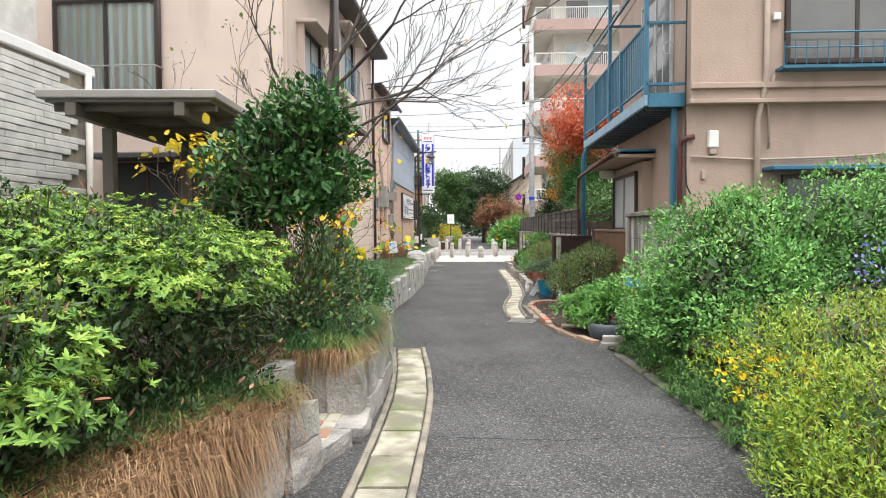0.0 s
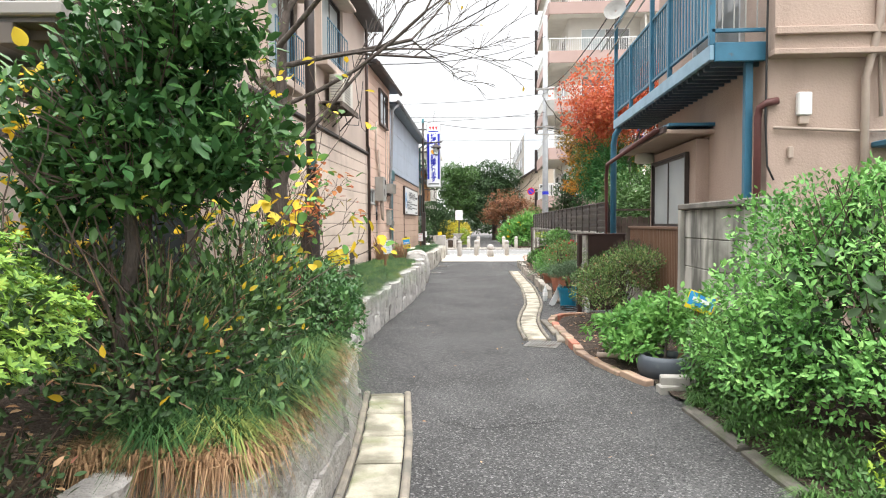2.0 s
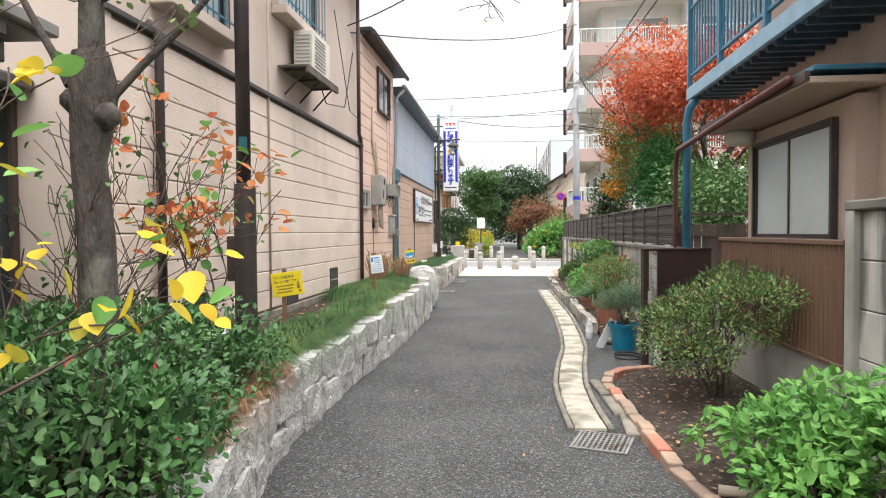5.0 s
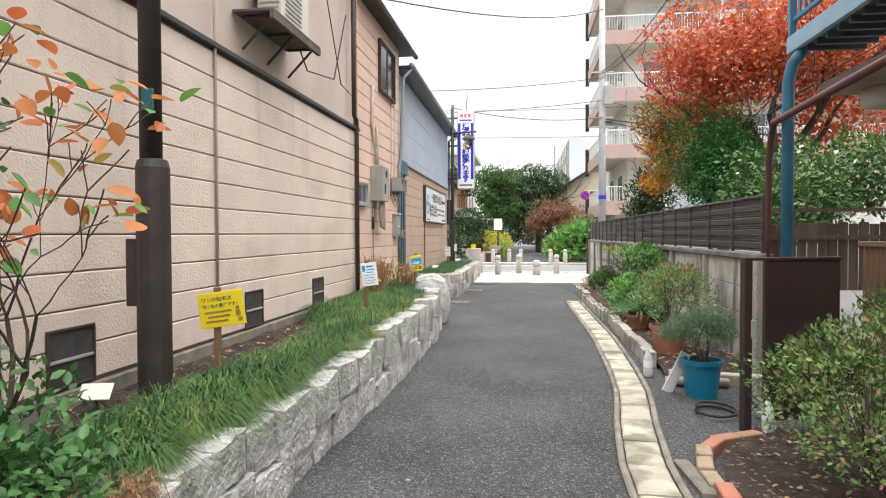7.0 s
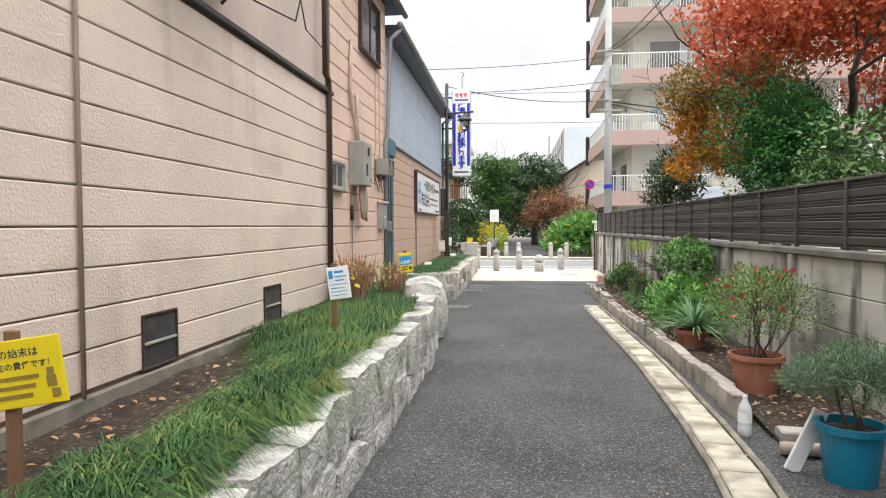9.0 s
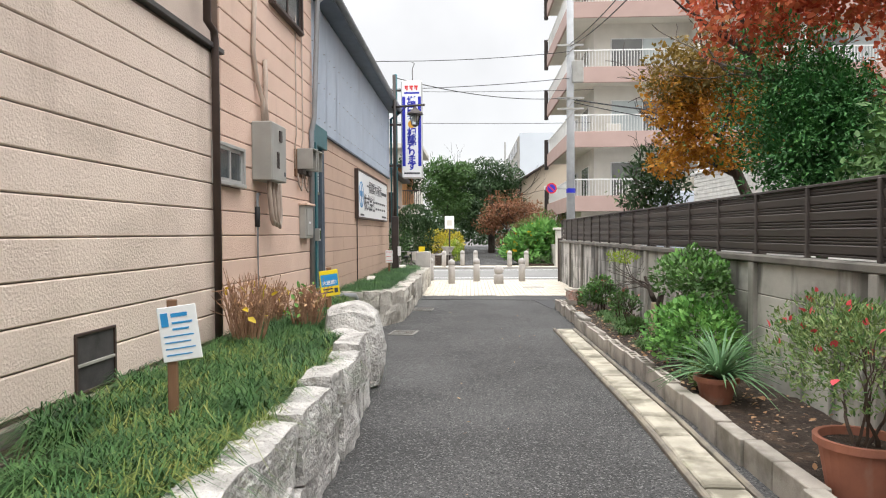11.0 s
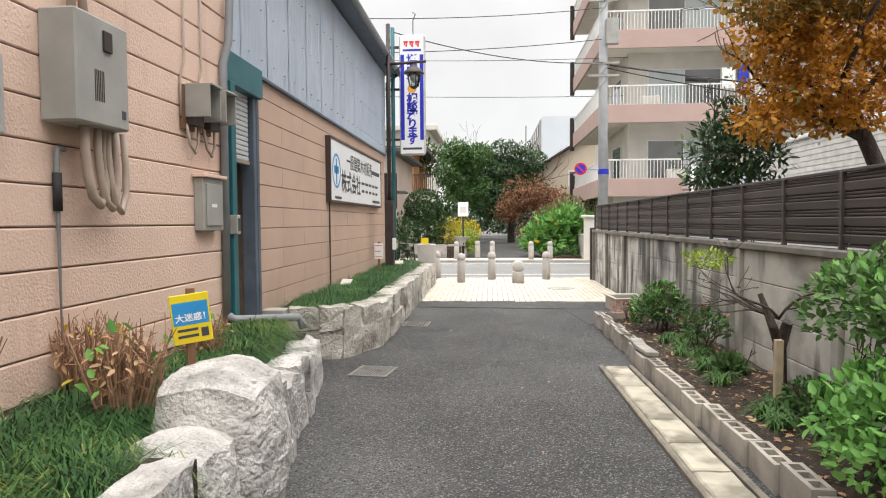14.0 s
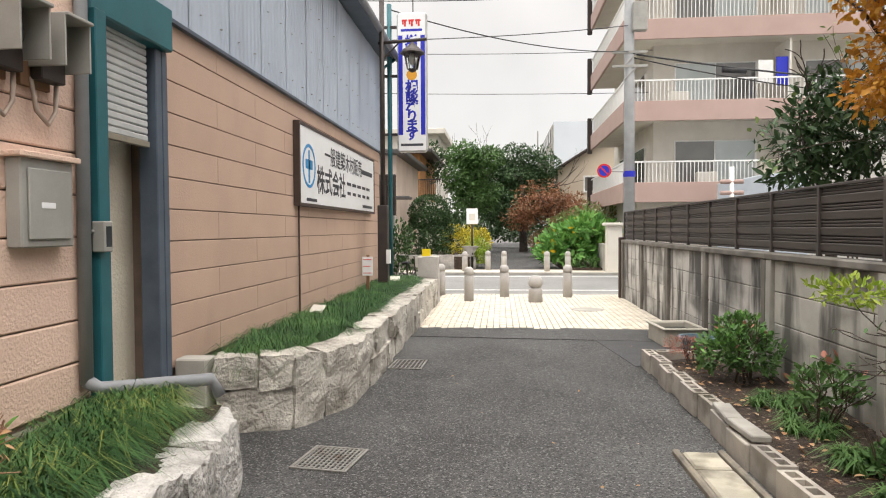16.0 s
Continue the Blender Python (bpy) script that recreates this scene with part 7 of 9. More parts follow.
part("disc_centre", MB().lathe([(0.15, 0.011), (0.15, 0.014), (0, 0.014)], n=28), SIGNBLUE, rs, at=Matrix.Translation((2.62, 36.7, 3.2)) @ FACE_S)
part("slash", MB().box(-0.17, 0.17, -0.02, 0.02, 0.015, 0.018), SIGNRED, rs, at=Matrix.Translation((2.62, 36.7, 3.2)) @ FACE_S @ pose(0, 0, 0, 0, 0, -45))


def wire(name, a, b, sag, r=0.014, label="black overhead cable across the alley"):
    pts = []
    for i in range(17):
        t = i / 16
        p = Vector(a).lerp(Vector(b), t)
        p.z -= sag * 4 * t * (1 - t)
        pts.append(p)
    return tagged(part(name, MB().tube(pts, r, 5), CABLE), label, "cable", "overhead cables")


wire("overhead_cable", (-14, 31.0, 7.6), (3.4, 37.1, 8.4), 0.6, 0.013)
wire("overhead_cable", (-14, 33.0, 6.9), (3.4, 37.1, 7.4), 0.5, 0.013)
wire("overhead_cable", (-2.6, 31.22, 6.1), (3.4, 37.1, 6.65), 0.25, 0.014)
wire("overhead_cable", (-14, 40.0, 8.2), (14, 44.0, 8.8), 0.5, 0.012)
wire("overhead_cable", (-16, 40.0, 6.9), (14, 45.0, 7.2), 0.4, 0.012)
wire("overhead_cable", (-2.9, 17.6, 5.3), (3.4, 37.1, 11.4), 0.4, 0.014)
wire("overhead_cable", (-2.9, 17.6, 5.4), (3.05, 10.5, 6.3), 0.5, 0.012)
wire("overhead_cable", (3.4, 37.1, 6.6), (18, 40.2, 6.0), 0.3, 0.03)
wire("overhead_cable", (3.4, 37.1, 6.5), (18, 40.0, 5.6), 0.5, 0.02)
wire("overhead_cable", (3.4, 37.1, 8.7), (3.1, 15.0, 6.5), 0.5, 0.016)
wire("overhead_cable", (3.4, 37.1, 8.6), (3.3, 15.0, 6.4), 0.6, 0.016)
part("cable_closure", MB().tube([(6.2, 37.7, 6.2), (6.9, 37.85, 6.18)], 0.08, 10), RUBBER, up, smooth=True)
part("cable_closure", MB().tube([(9.2, 38.3, 6.0), (10.0, 38.45, 5.95)], 0.08, 10), RUBBER, up, smooth=True)
# slack wires on the pink wall
part("wall_wire", MB().tube([(XL + 0.02, 14.6, 4.6), (XL + 0.05, 15.8, 3.6), (XL + 0.05, 16.9, 3.75), (XL + 0.02, 17.6, 4.9)], 0.01, 5), CABLE, pink, "", True)
part("wall_wire", MB().tube([(XL + 0.02, 16.4, 5.3), (XL + 0.06, 17.2, 3.75), (XL + 0.05, 18.0, 3.7)], 0.008, 5), CABLE, pink, "", True)


# ---- the flats across the street ----
apt = thing("apartment_building", "five-storey cream block of flats with dusty pink balcony parapets", "apartment building")
AX0, AX1, AY0, AY1 = 4.05, 21.0, 41.3, 51.0
part("wall", MB().box(AX0 + 1.3, AX1, AY0 + 1.4, AY1, 0, 17.5), OFFWHITE, apt)
part("ground_wall", MB().box(AX0 + 0.6, AX1, AY0 + 0.8, AY1, 0, 2.75), OFFWHITE, apt)
for f in range(6):
    z = 2.75 + 2.85 * f
    fl = part("balcony", MB().box(AX0, AX1, AY0, AY0 + 1.5, z - 0.12, z + 0.0, 0.01).box(AX0, AX0 + 1.5, AY0 + 1.5, AY1 - 1, z - 0.12, z), OFFWHITE, apt, "balcony slab with pink parapet")
    part("parapet", MB().box(AX0 - 0.02, AX1, AY0 - 0.06, AY0 + 0.04, z - 0.28, z + 0.42, 0.01), APT_PINK, fl, "dusty pink parapet band")
    part("parapet", MB().box(AX0 - 0.06, AX0 + 0.04, AY0 + 0.04, AY1 - 1.2, z - 0.28, z + 0.42, 0.01), APT_PINK, fl)
    part("end_panel", MB().box(AX0 - 0.2, AX0 + 0.02, AY1 - 1.4, AY1 - 1.2, z - 0.45, z + 1.25, 0.02), DARKMETAL, fl, "dark end panel")
    part("rail", MB().box(AX0, AX1, AY0 - 0.03, AY0 + 0.02, z + 1.12, z + 1.17).box(AX0 - 0.03, AX0 + 0.02, AY0, AY1 - 1.3, z + 1.12, z + 1.17), WHITE, fl)
    bars = MB()
    for k in range(130):
        x = AX0 + 0.06 + k * 0.13
        bars.box(x - 0.011, x + 0.011, AY0 - 0.015, AY0 + 0.007, z + 0.42, z + 1.12)
    for k in range(60):
        y = AY0 + 0.1 + k * 0.13
        bars.box(AX0 - 0.015, AX0 + 0.007, y - 0.011, y + 0.011, z + 0.42, z + 1.12)
    tagged(part("balustrade", bars, WHITE, fl), kind="stuff")
    for k in range(3):
        x = AX0 + 2.1 + k * 4.6
        w = part("window", MB().box(x - 0.05, x + 2.9, AY0 + 1.34, AY0 + 1.4, z + 0.05, z + 2.05, 0.006), WHITE, apt)
        for j in range(2):
            part("pane", MB().box(x + j * 1.43, x + 1.39 + j * 1.43, AY0 + 1.325, AY0 + 1.338, z + 0.1, z + 2.0), (GREYGLASS, FROST)[(f + k + j) % 2], w)
        part("partition", MB().box(x + 3.5, x + 3.58, AY0 + 0.1, AY0 + 1.4, z, z + 2.5), OFFWHITE, fl)
    for k in range(2):
        y = AY0 + 2.6 + k * 3.4
        w = part("window", MB().box(AX0 + 1.24, AX0 + 1.3, y, y + 1.8, z + 0.05, z + 2.0, 0.006), WHITE, apt)
        part("pane", MB().box(AX0 + 1.225, AX0 + 1.238, y + 0.05, y + 1.75, z + 0.1, z + 1.95), GREYGLASS, w)
part("roof", MB().box(AX0, AX1, AY0, AY1, 17.5, 17.8), OFFWHITE, apt)
part("tarpaulin", MB().wave((AX0 + 4.6, AX0 + 9.5), AY0 - 0.05, 3.2, 3.95, 0.5, 0.04, axis="x"), SLAB, apt, "beige sheet tied along a balcony rail")
part("laundry", MB().box(AX0 + 5.2, AX0 + 5.7, AY0 + 0.2, AY0 + 0.24, 6.5, 7.5, 0.01), SIGNBLUE, apt, "dark blue washing")
part("laundry", MB().box(AX0 + 4.6, AX0 + 5.1, AY0 + 0.2, AY0 + 0.24, 6.6, 7.4, 0.01), WHITE, apt, "white washing")
part("condenser", MB().box(AX0 + 2.6, AX0 + 3.3, AY0 + 0.3, AY0 + 0.6, 3.0, 3.55, 0.02), OFFWHITE, apt)
part("condenser", MB().box(AX0 + 1.6, AX0 + 2.3, AY0 + 0.3, AY0 + 0.6, 5.85, 6.4, 0.02), OFFWHITE, apt)
cont = thing("storage_shed", "pale blue grey flat-roofed shed behind the fence", "shed")
part("body", MB().box(7.0, 11.5, 36.5, 40.6, 0, 3.05, 0.02), mat("pale_blue_grey_render", (0.52, 0.57, 0.63), (0.47, 0.52, 0.58), scale=1, rough=0.8), cont)
part("vent_stack", MB().box(8.2, 8.55, 36.45, 36.5, 2.1, 2.65, 0.01), CONC_PLAIN, cont)
mtr = thing("white_standpipe", "white post with side fittings behind the fence", "post")
part("shaft", MB().tube([(5.9, 36.0, 0), (5.9, 36.0, 3.2)], 0.06, 8), WHITE, mtr, smooth=True)
for z in (2.5, 2.8):
    part("fitting", MB().tube([(5.6, 36.0, z), (6.2, 36.0, z)], 0.06, 8), APT_PINK, mtr, smooth=True)
tile = thing("white_tile_house", "house faced with white tile siding", "house")
part("wall", MB().box(7.0, 12, 27.0, 34.0, 0, 3.4), WHITEBRICK, tile)
tb_ = MB()
for i in range(23):
    tb_.box(6.97, 7.0, 27.0, 34.0, 0.5 + i * 0.125, 0.61 + i * 0.125)
    tb_.box(7.0, 12, 26.97, 27.0, 0.5 + i * 0.125, 0.61 + i * 0.125)
tagged(part("tile_facing", tb_, WHITEBRICK, tile), kind="stuff")
part("roof", MB().box(6.9, 12.2, 26.9, 34.2, 3.4, 3.5, 0.02), WHITE, tile)
# ---- houses and blocks beyond ----
bg = thing("cream_house", "cream two-storey house with a dark pitched roof", "house")
BH = mat("cream_render", (0.62, 0.53, 0.42), (0.56, 0.475, 0.375), scale=0.8, rough=0.85)
gab = MB()
gx0, gx1, gy0, gy1 = 3.6, 12.0, 63.0, 72.0
gab.v += [(gx0, gy0, 0), (gx1, gy0, 0), (gx1, gy0, 5.6), ((gx0 + gx1) / 2, gy0, 8.2), (gx0, gy0, 5.6), (gx0, gy1, 0), (gx1, gy1, 0), (gx1, gy1, 5.6), ((gx0 + gx1) / 2, gy1, 8.2), (gx0, gy1, 5.6)]
gab.f += [(0, 1, 2, 3, 4), (9, 8, 7, 6, 5), (0, 4, 9, 5), (1, 6, 7, 2), (4, 3, 8, 9), (2, 7, 8, 3)]
part("wall", gab, BH, bg)
for s in (-1, 1):
    rf = MB()
    mx = (gx0 + gx1) / 2
    ex = mx + s * (mx - gx0 + 0.5)
    rf.v += [(mx, gy0 - 0.5, 8.25), (ex, gy0 - 0.5, 5.35), (ex, gy1 + 0.5, 5.35), (mx, gy1 + 0.5, 8.25), (mx, gy0 - 0.5, 8.4), (ex, gy0 - 0.5, 5.5), (ex, gy1 + 0.5, 5.5), (mx, gy1 + 0.5, 8.4)]
    rf.f += [(0, 1, 2, 3), (7, 6, 5, 4), (0, 4, 5, 1), (2, 6, 7, 3), (1, 5, 6, 2), (0, 3, 7, 4)]
    part("roof", rf, BROWNPIPE, bg, "dark brown roof slope")
window("window", bg, "x", gy0, 5.4, 8.0, 4.1, 5.1, WHITE, GREYGLASS, 3, sign=-1, bar=0.08)
window("window", bg, "y", gx0, 63.8, 64.8, 3.6, 5.0, WHITE, GREYGLASS, 1, sign=-1, bar=0.08)
wb = thing("white_office_block", "large plain white block far behind the trees", "building")
WBM = mat("white_cladding", (0.62, 0.66, 0.70), (0.56, 0.60, 0.645), scale=0.2, rough=0.8, bump=0)
part("wall", MB().box(6.6, 34, 104, 140, 0, 15.6), WBM, wb)
part("side_wall", MB().box(6.4, 6.6, 104.2, 140, 0, 15.2), CONC_PLAIN, wb)
for k in range(5):
    for j in range(7):
        part("window", MB().box(6.3, 6.4, 106 + j * 4.5, 108.8 + j * 4.5, 2.0 + k * 2.8, 3.6 + k * 2.8), GREYGLASS, wb)
mast = thing("aerial_mast", "thin lattice aerial mast on a roof", "mast")
part("pole", MB().tube([(4.3, 100, 0), (4.3, 100, 13.8)], 0.1, 6), GREYMETAL, mast)
for k in range(4):
    part("crossbar", MB().tube([(3.0, 100, 9.0 + k * 0.7), (5.6, 100, 9.3 + k * 0.7)], 0.06, 5), GREYMETAL, mast)
# left side beyond the street
lh = thing("orange_brick_house", "low house with orange brick and balcony beyond the street", "house")
OB = mat("orange_brick_face", (0.46, 0.22, 0.08), (0.36, 0.17, 0.065), scale=3, rough=0.85)
part("wall", MB().box(-9.0, -4.4, 52.0, 60.0, 0, 3.2), OFFWHITE, lh)
part("upper_wall", MB().box(-9.0, -4.6, 52.2, 60.0, 3.2, 5.6), OB, lh, "orange brick upper wall")
part("balcony", MB().box(-6.0, -3.4, 51.2, 52.2, 3.1, 3.25, 0.02), CONC_PLAIN, lh)
bb = MB().box(-6.0, -3.4, 51.2, 51.25, 4.1, 4.16)
for k in range(24):
    bb.box(-6.0 + k * 0.11, -5.97 + k * 0.11, 51.2, 51.23, 3.25, 4.1)
part("balcony_rail", bb, DARKMETAL, lh)
part("roof", MB().box(-9.4, -3.9, 51.6, 60.4, 5.6, 5.8, 0.03), ROOFMETAL, lh)
window("window", lh, "x", 52.2, -6.6, -5.0, 3.6, 5.0, WHITE, GREYGLASS, 2, sign=-1)
lw = thing("white_flats", "white flat-roofed house beyond the trees", "house")
part("wall", MB().box(-10, -5.0, 66, 75, 0, 8.6), OFFWHITE, lw)
part("roof_slab", MB().box(-10.4, -4.4, 65.4, 75, 8.6, 9.0, 0.03), OFFWHITE, lw)
for k in range(2):
    window("window", lw, "x", 66, -8.6, -6.2, 2.0 + k * 3.0, 3.6 + k * 3.0, WHITE, GREYGLASS, 2, sign=-1)
gh = thing("grey_house", "grey house with low dark roofs beside the street", "house")
part("wall", MB().box(-9.5, -4.3, 42.5, 49.0, 0, 4.4), STUCCO, gh)
part("roof", MB().box(-9.8, -3.9, 42.0, 49.4, 4.4, 4.6, 0.03), ROOFMETAL, gh)
part("canopy", MB().box(-5.5, -3.7, 41.6, 42.5, 2.7, 2.8, 0.02), ROOFMETAL, gh)
window("window", gh, "x", 42.5, -7.5, -5.6, 1.0, 2.4, WHITE, GREYGLASS, 2, sign=-1)
gx = thing("grey_meter_cabinet", "dark grey service cabinet behind the lamp post", "cabinet")
part("body", MB().box(-3.4, -2.9, 33.5, 33.9, 0, 1.9, 0.02), CONC_PLAIN, gx)
part("dark_box", MB().box(-3.35, -2.85, 33.4, 33.5, 1.9, 2.9, 0.02), DARKMETAL, gx)
cw = thing("planter_wall_far", "low granite planter across the street", "planter", kind="structure")
for k in range(5):
    part("stone", rough_block(0.5, 0.62, 0.62, 1200 + k, 0.03, 4, 0.18), GRANITE, cw, at=pose(-4.2 + k * 0.6, 42.4 + 0.1 * k, -0.05, 0, 0, 90))
part("bed", MB().box(-4.6, -1.5, 42.5, 49, 0, 0.5), SOIL, cw)
part("bed", MB().box(2.0, 3.9, 41.7, 60, 0, 0.12), SOIL, cw)
for k in range(4):
    part("stone", rough_block(0.4, 0.5, 0.5, 1220 + k, 0.03, 4, 0.18), GRANITE, cw, at=pose(-1.5, 43.2 + 0.6 * k, -0.05))
wp = thing("corner_wall", "low pale concrete wall and pillar at the street corner", "wall", kind="structure")
part("pillar", MB().box(3.3, 3.8, 40.3, 40.8, 0, 1.65, 0.02).box(3.2, 3.9, 40.2, 40.9, 1.65, 1.75, 0.02), OFFWHITE, wp)
part("wall", MB().box(3.35, 3.6, 40.8, 46, 0, 1.0, 0.02), CONC_PLAIN, wp)
nb = thing("notice_post", "white notice plate on a dark post across the street", "sign")
part("post", MB().tube([(-1.42, 42.9, 0), (-1.42, 42.9, 2.3)], 0.04, 8), DARKMETAL, nb, smooth=True)
part("plate", MB().box(-1.64, -1.2, 42.82, 42.85, 1.75, 2.35, 0.01), SIGNWHITE, nb)
part("text_bar", MB().box(-1.54, -1.3, 42.81, 42.82, 1.9, 2.15), OFFWHITE, nb)
part("urn", MB().lathe([(0.2, 0.5), (0.14, 0.6), (0.3, 0.85), (0.36, 0.9)], -1.5, 43.0, 14), BOLLARD, nb, "stone urn at its foot", True)
# bicycle
bi = thing("bicycle", "dark bicycle with a pale basket parked by the planter", "bicycle", at=pose(-2.35, 32.2, 0, 0, 0, 78))
for dx in (-0.5, 0.5):
    w = part("wheel", MB().tube([(dx + 0.3 * math.cos(a * math.pi / 12), 0, 0.32 + 0.3 * math.sin(a * math.pi / 12)) for a in range(25)], 0.018, 6), RUBBER, bi)
    sp = MB()
    for k in range(9):
        a = k * math.pi / 9
        sp.tube([(dx + 0.29 * math.cos(a), 0, 0.32 + 0.29 * math.sin(a)), (dx - 0.29 * math.cos(a), 0, 0.32 - 0.29 * math.sin(a))], 0.003, 3)
    part("spokes", sp, ALU, w)
part("frame", MB().tube([(-0.5, 0, 0.32), (-0.1, 0, 0.3), (0.33, 0, 0.72), (0.5, 0, 0.32)], 0.016, 6).tube([(-0.1, 0, 0.3), (-0.2, 0, 0.8)], 0.016, 6).tube([(0.33, 0, 0.72), (0.3, 0, 0.95)], 0.014, 6), DARKMETAL, bi)
part("saddle", MB().box(-0.32, -0.1, -0.07, 0.07, 0.8, 0.85, 0.02), RUBBER, bi)
part("handlebar", MB().tube([(0.12, -0.27, 0.98), (0.3, -0.2, 0.98), (0.32, 0, 0.95), (0.3, 0.2, 0.98), (0.12, 0.27, 0.98)], 0.012, 6), ALU, bi)
part("basket", MB().box(0.40, 0.66, -0.16, 0.16, 0.70, 0.72).box(0.40, 0.42, -0.16, 0.16, 0.72, 0.95).box(0.64, 0.66, -0.16, 0.16, 0.72, 0.95).box(0.42, 0.64, -0.16, -0.14, 0.72, 0.95).box(0.42, 0.64, 0.14, 0.16, 0.72, 0.95), OFFWHITE, bi)
ys_ = tagged(part("yellow_tag_post", MB().box(-1.98, -1.80, 31.58, 31.6, 0.9, 1.15), SIGNYELLOW), "small yellow plate on the granite post", "sign")
ys_.location = (0.02, -0.25, 0.0)


# ---- plants: shrubs and trees ----
def stems(parent, x, y, z, n, height, spread, radius, seed, material=TWIG, depth=2, name="stemwork"):
    mb, tips = MB(), []
    r = random.Random(seed)
    for k in range(n):
        a = r.uniform(0, 6.283)
        d = Vector((math.cos(a) * spread, math.sin(a) * spread, 1))
        branches(mb, (x + r.uniform(-0.08, 0.08), y + r.uniform(-0.08, 0.08), z), d, height * r.uniform(0.4, 0.6), radius * r.uniform(0.7, 1.1), depth, seed + k, tips, spread=0.6, up=0.2, n=5)
    tagged(part(name, mb, material, parent), kind="stuff")
    return tips


def shrub(name, label, lumps, material, size, width, n, base, seed, category="shrub", stem_n=6, height=0.8, extra=(), group="", up=0.4, spread=0.8, gap=-0.75, depth=0.5, bottom=-0.7, fold=0.25, droop=0.0, lump=0.25, freq=3.0, sub=None, inner=None):
    """A shrub: stems and a crown of leaves over several uneven lumps; extra: (part, material, share, size, width, skin only)."""
    t = thing(name, label, category, group=group)
    stems(t, base[0], base[1], base[2], stem_n, height, 0.5, 0.014, seed)
    core_n = len(lumps)
    if sub:
        lumps = list(lumps) + sublumps(lumps, sub[0], sub[1], seed)
    tot = sum(r[0] * r[1] + r[1] * r[2] + r[0] * r[2] for _, r in lumps)
    P, O = [], []
    for i, (c, r) in enumerate(lumps):
        k = int(n * (r[0] * r[1] + r[1] * r[2] + r[0] * r[2]) / tot)
        p, o = shell(c, r, k, seed + i * 3, lump, freq, gap, depth, bottom)
        P.append(p)
        O.append(o)
    P, O = np.concatenate(P), np.concatenate(O)
    keep = P[:, 2] > base[2] + 0.02
    P, O = P[keep], O[keep]
    leaves("leaves", P, O, size, width, material, t, droop, up, "", spread, fold)
    # added inner shell of dark leaves, the crown's inner shade as colour
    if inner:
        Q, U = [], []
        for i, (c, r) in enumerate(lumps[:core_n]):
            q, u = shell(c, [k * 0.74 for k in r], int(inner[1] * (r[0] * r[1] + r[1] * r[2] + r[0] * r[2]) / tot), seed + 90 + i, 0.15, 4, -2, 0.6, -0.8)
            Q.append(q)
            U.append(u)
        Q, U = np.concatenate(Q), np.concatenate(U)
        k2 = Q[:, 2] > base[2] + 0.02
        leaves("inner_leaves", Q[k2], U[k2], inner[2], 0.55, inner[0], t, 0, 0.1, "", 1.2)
    for pn, pm, share, s2, w2, zmin in extra:
        m = int(len(P) * share)
        idx = rng.choice(len(P), m, replace=False)
        idx = idx[(O[idx, 2] > zmin)]
        leaves(pn, P[idx] + O[idx] * 0.03, O[idx], s2, w2, pm, t, 0, 0.6)
    return t


def twig_shell(t, lumps, n, length, seed, material=TWIG):
    """Short twigs under the skin."""
    mb = MB()
    for i, (c, r) in enumerate(lumps):
        p, o = shell(c, [q * 0.75 for q in r], n, seed + i, 0.2)
        for a, b in zip(p, o):
            e = a + (b * 0.7 + np.array([0, 0, 0.4])) * length
            mb.tube([tuple(a), tuple(e)], [0.005, 0.002], 3, cap=False)
    tagged(part("twigwork", mb, material, t), kind="stuff")


AZ = [((-1.80, 3.45, 1.12), (0.74, 0.85, 0.50)), ((-2.75, 3.35, 1.18), (1.0, 1.0, 0.60)), ((-1.95, 4.25, 1.08), (0.68, 0.5, 0.42))]
# dark leaves behind the bright whorls paint the shade inside the crown
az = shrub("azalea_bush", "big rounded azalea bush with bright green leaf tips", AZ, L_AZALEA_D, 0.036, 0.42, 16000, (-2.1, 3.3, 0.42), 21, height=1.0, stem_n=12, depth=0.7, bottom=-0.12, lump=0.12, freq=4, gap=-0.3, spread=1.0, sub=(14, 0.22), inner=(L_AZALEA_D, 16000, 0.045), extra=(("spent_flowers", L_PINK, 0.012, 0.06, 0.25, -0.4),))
whorls(az, AZ, (14, 0.22), 30000, 121, (("whorl_leaves", L_AZALEA, 0.4, 0.026, 0.38, -0.1), ("fresh_tip", L_TIPG, 0.7, 0.026, 0.40, 0.12), ("yellow_tip", L_YTIP, 0.18, 0.025, 0.38, 0.3)), bottom=0.0)
twig_shell(az, AZ, 220, 0.16, 31)
AZ2 = [((-1.82, 2.3, 0.86), (0.48, 0.55, 0.38)), ((-2.45, 2.1, 0.94), (0.8, 0.7, 0.44)), ((-1.95, 1.75, 0.8), (0.4, 0.4, 0.3))]
# here too the dark leaf colour stands in for shade between the whorls
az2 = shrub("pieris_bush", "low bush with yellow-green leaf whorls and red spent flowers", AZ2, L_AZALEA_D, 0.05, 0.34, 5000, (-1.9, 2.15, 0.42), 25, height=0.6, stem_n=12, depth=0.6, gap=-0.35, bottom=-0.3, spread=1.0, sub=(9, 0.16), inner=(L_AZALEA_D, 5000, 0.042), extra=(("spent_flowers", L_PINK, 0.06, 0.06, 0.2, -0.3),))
whorls(az2, AZ2, (9, 0.16), 3300, 125, (("whorl_leaves", L_AZALEA, 0.6, 0.042, 0.32, -0.4), ("fresh_tip", L_TIPG, 0.6, 0.042, 0.32, 0.0), ("yellow_tip", L_YTIP, 0.14, 0.04, 0.3, 0.2)), k=7)
twig_shell(az2, AZ2, 160, 0.14, 35)
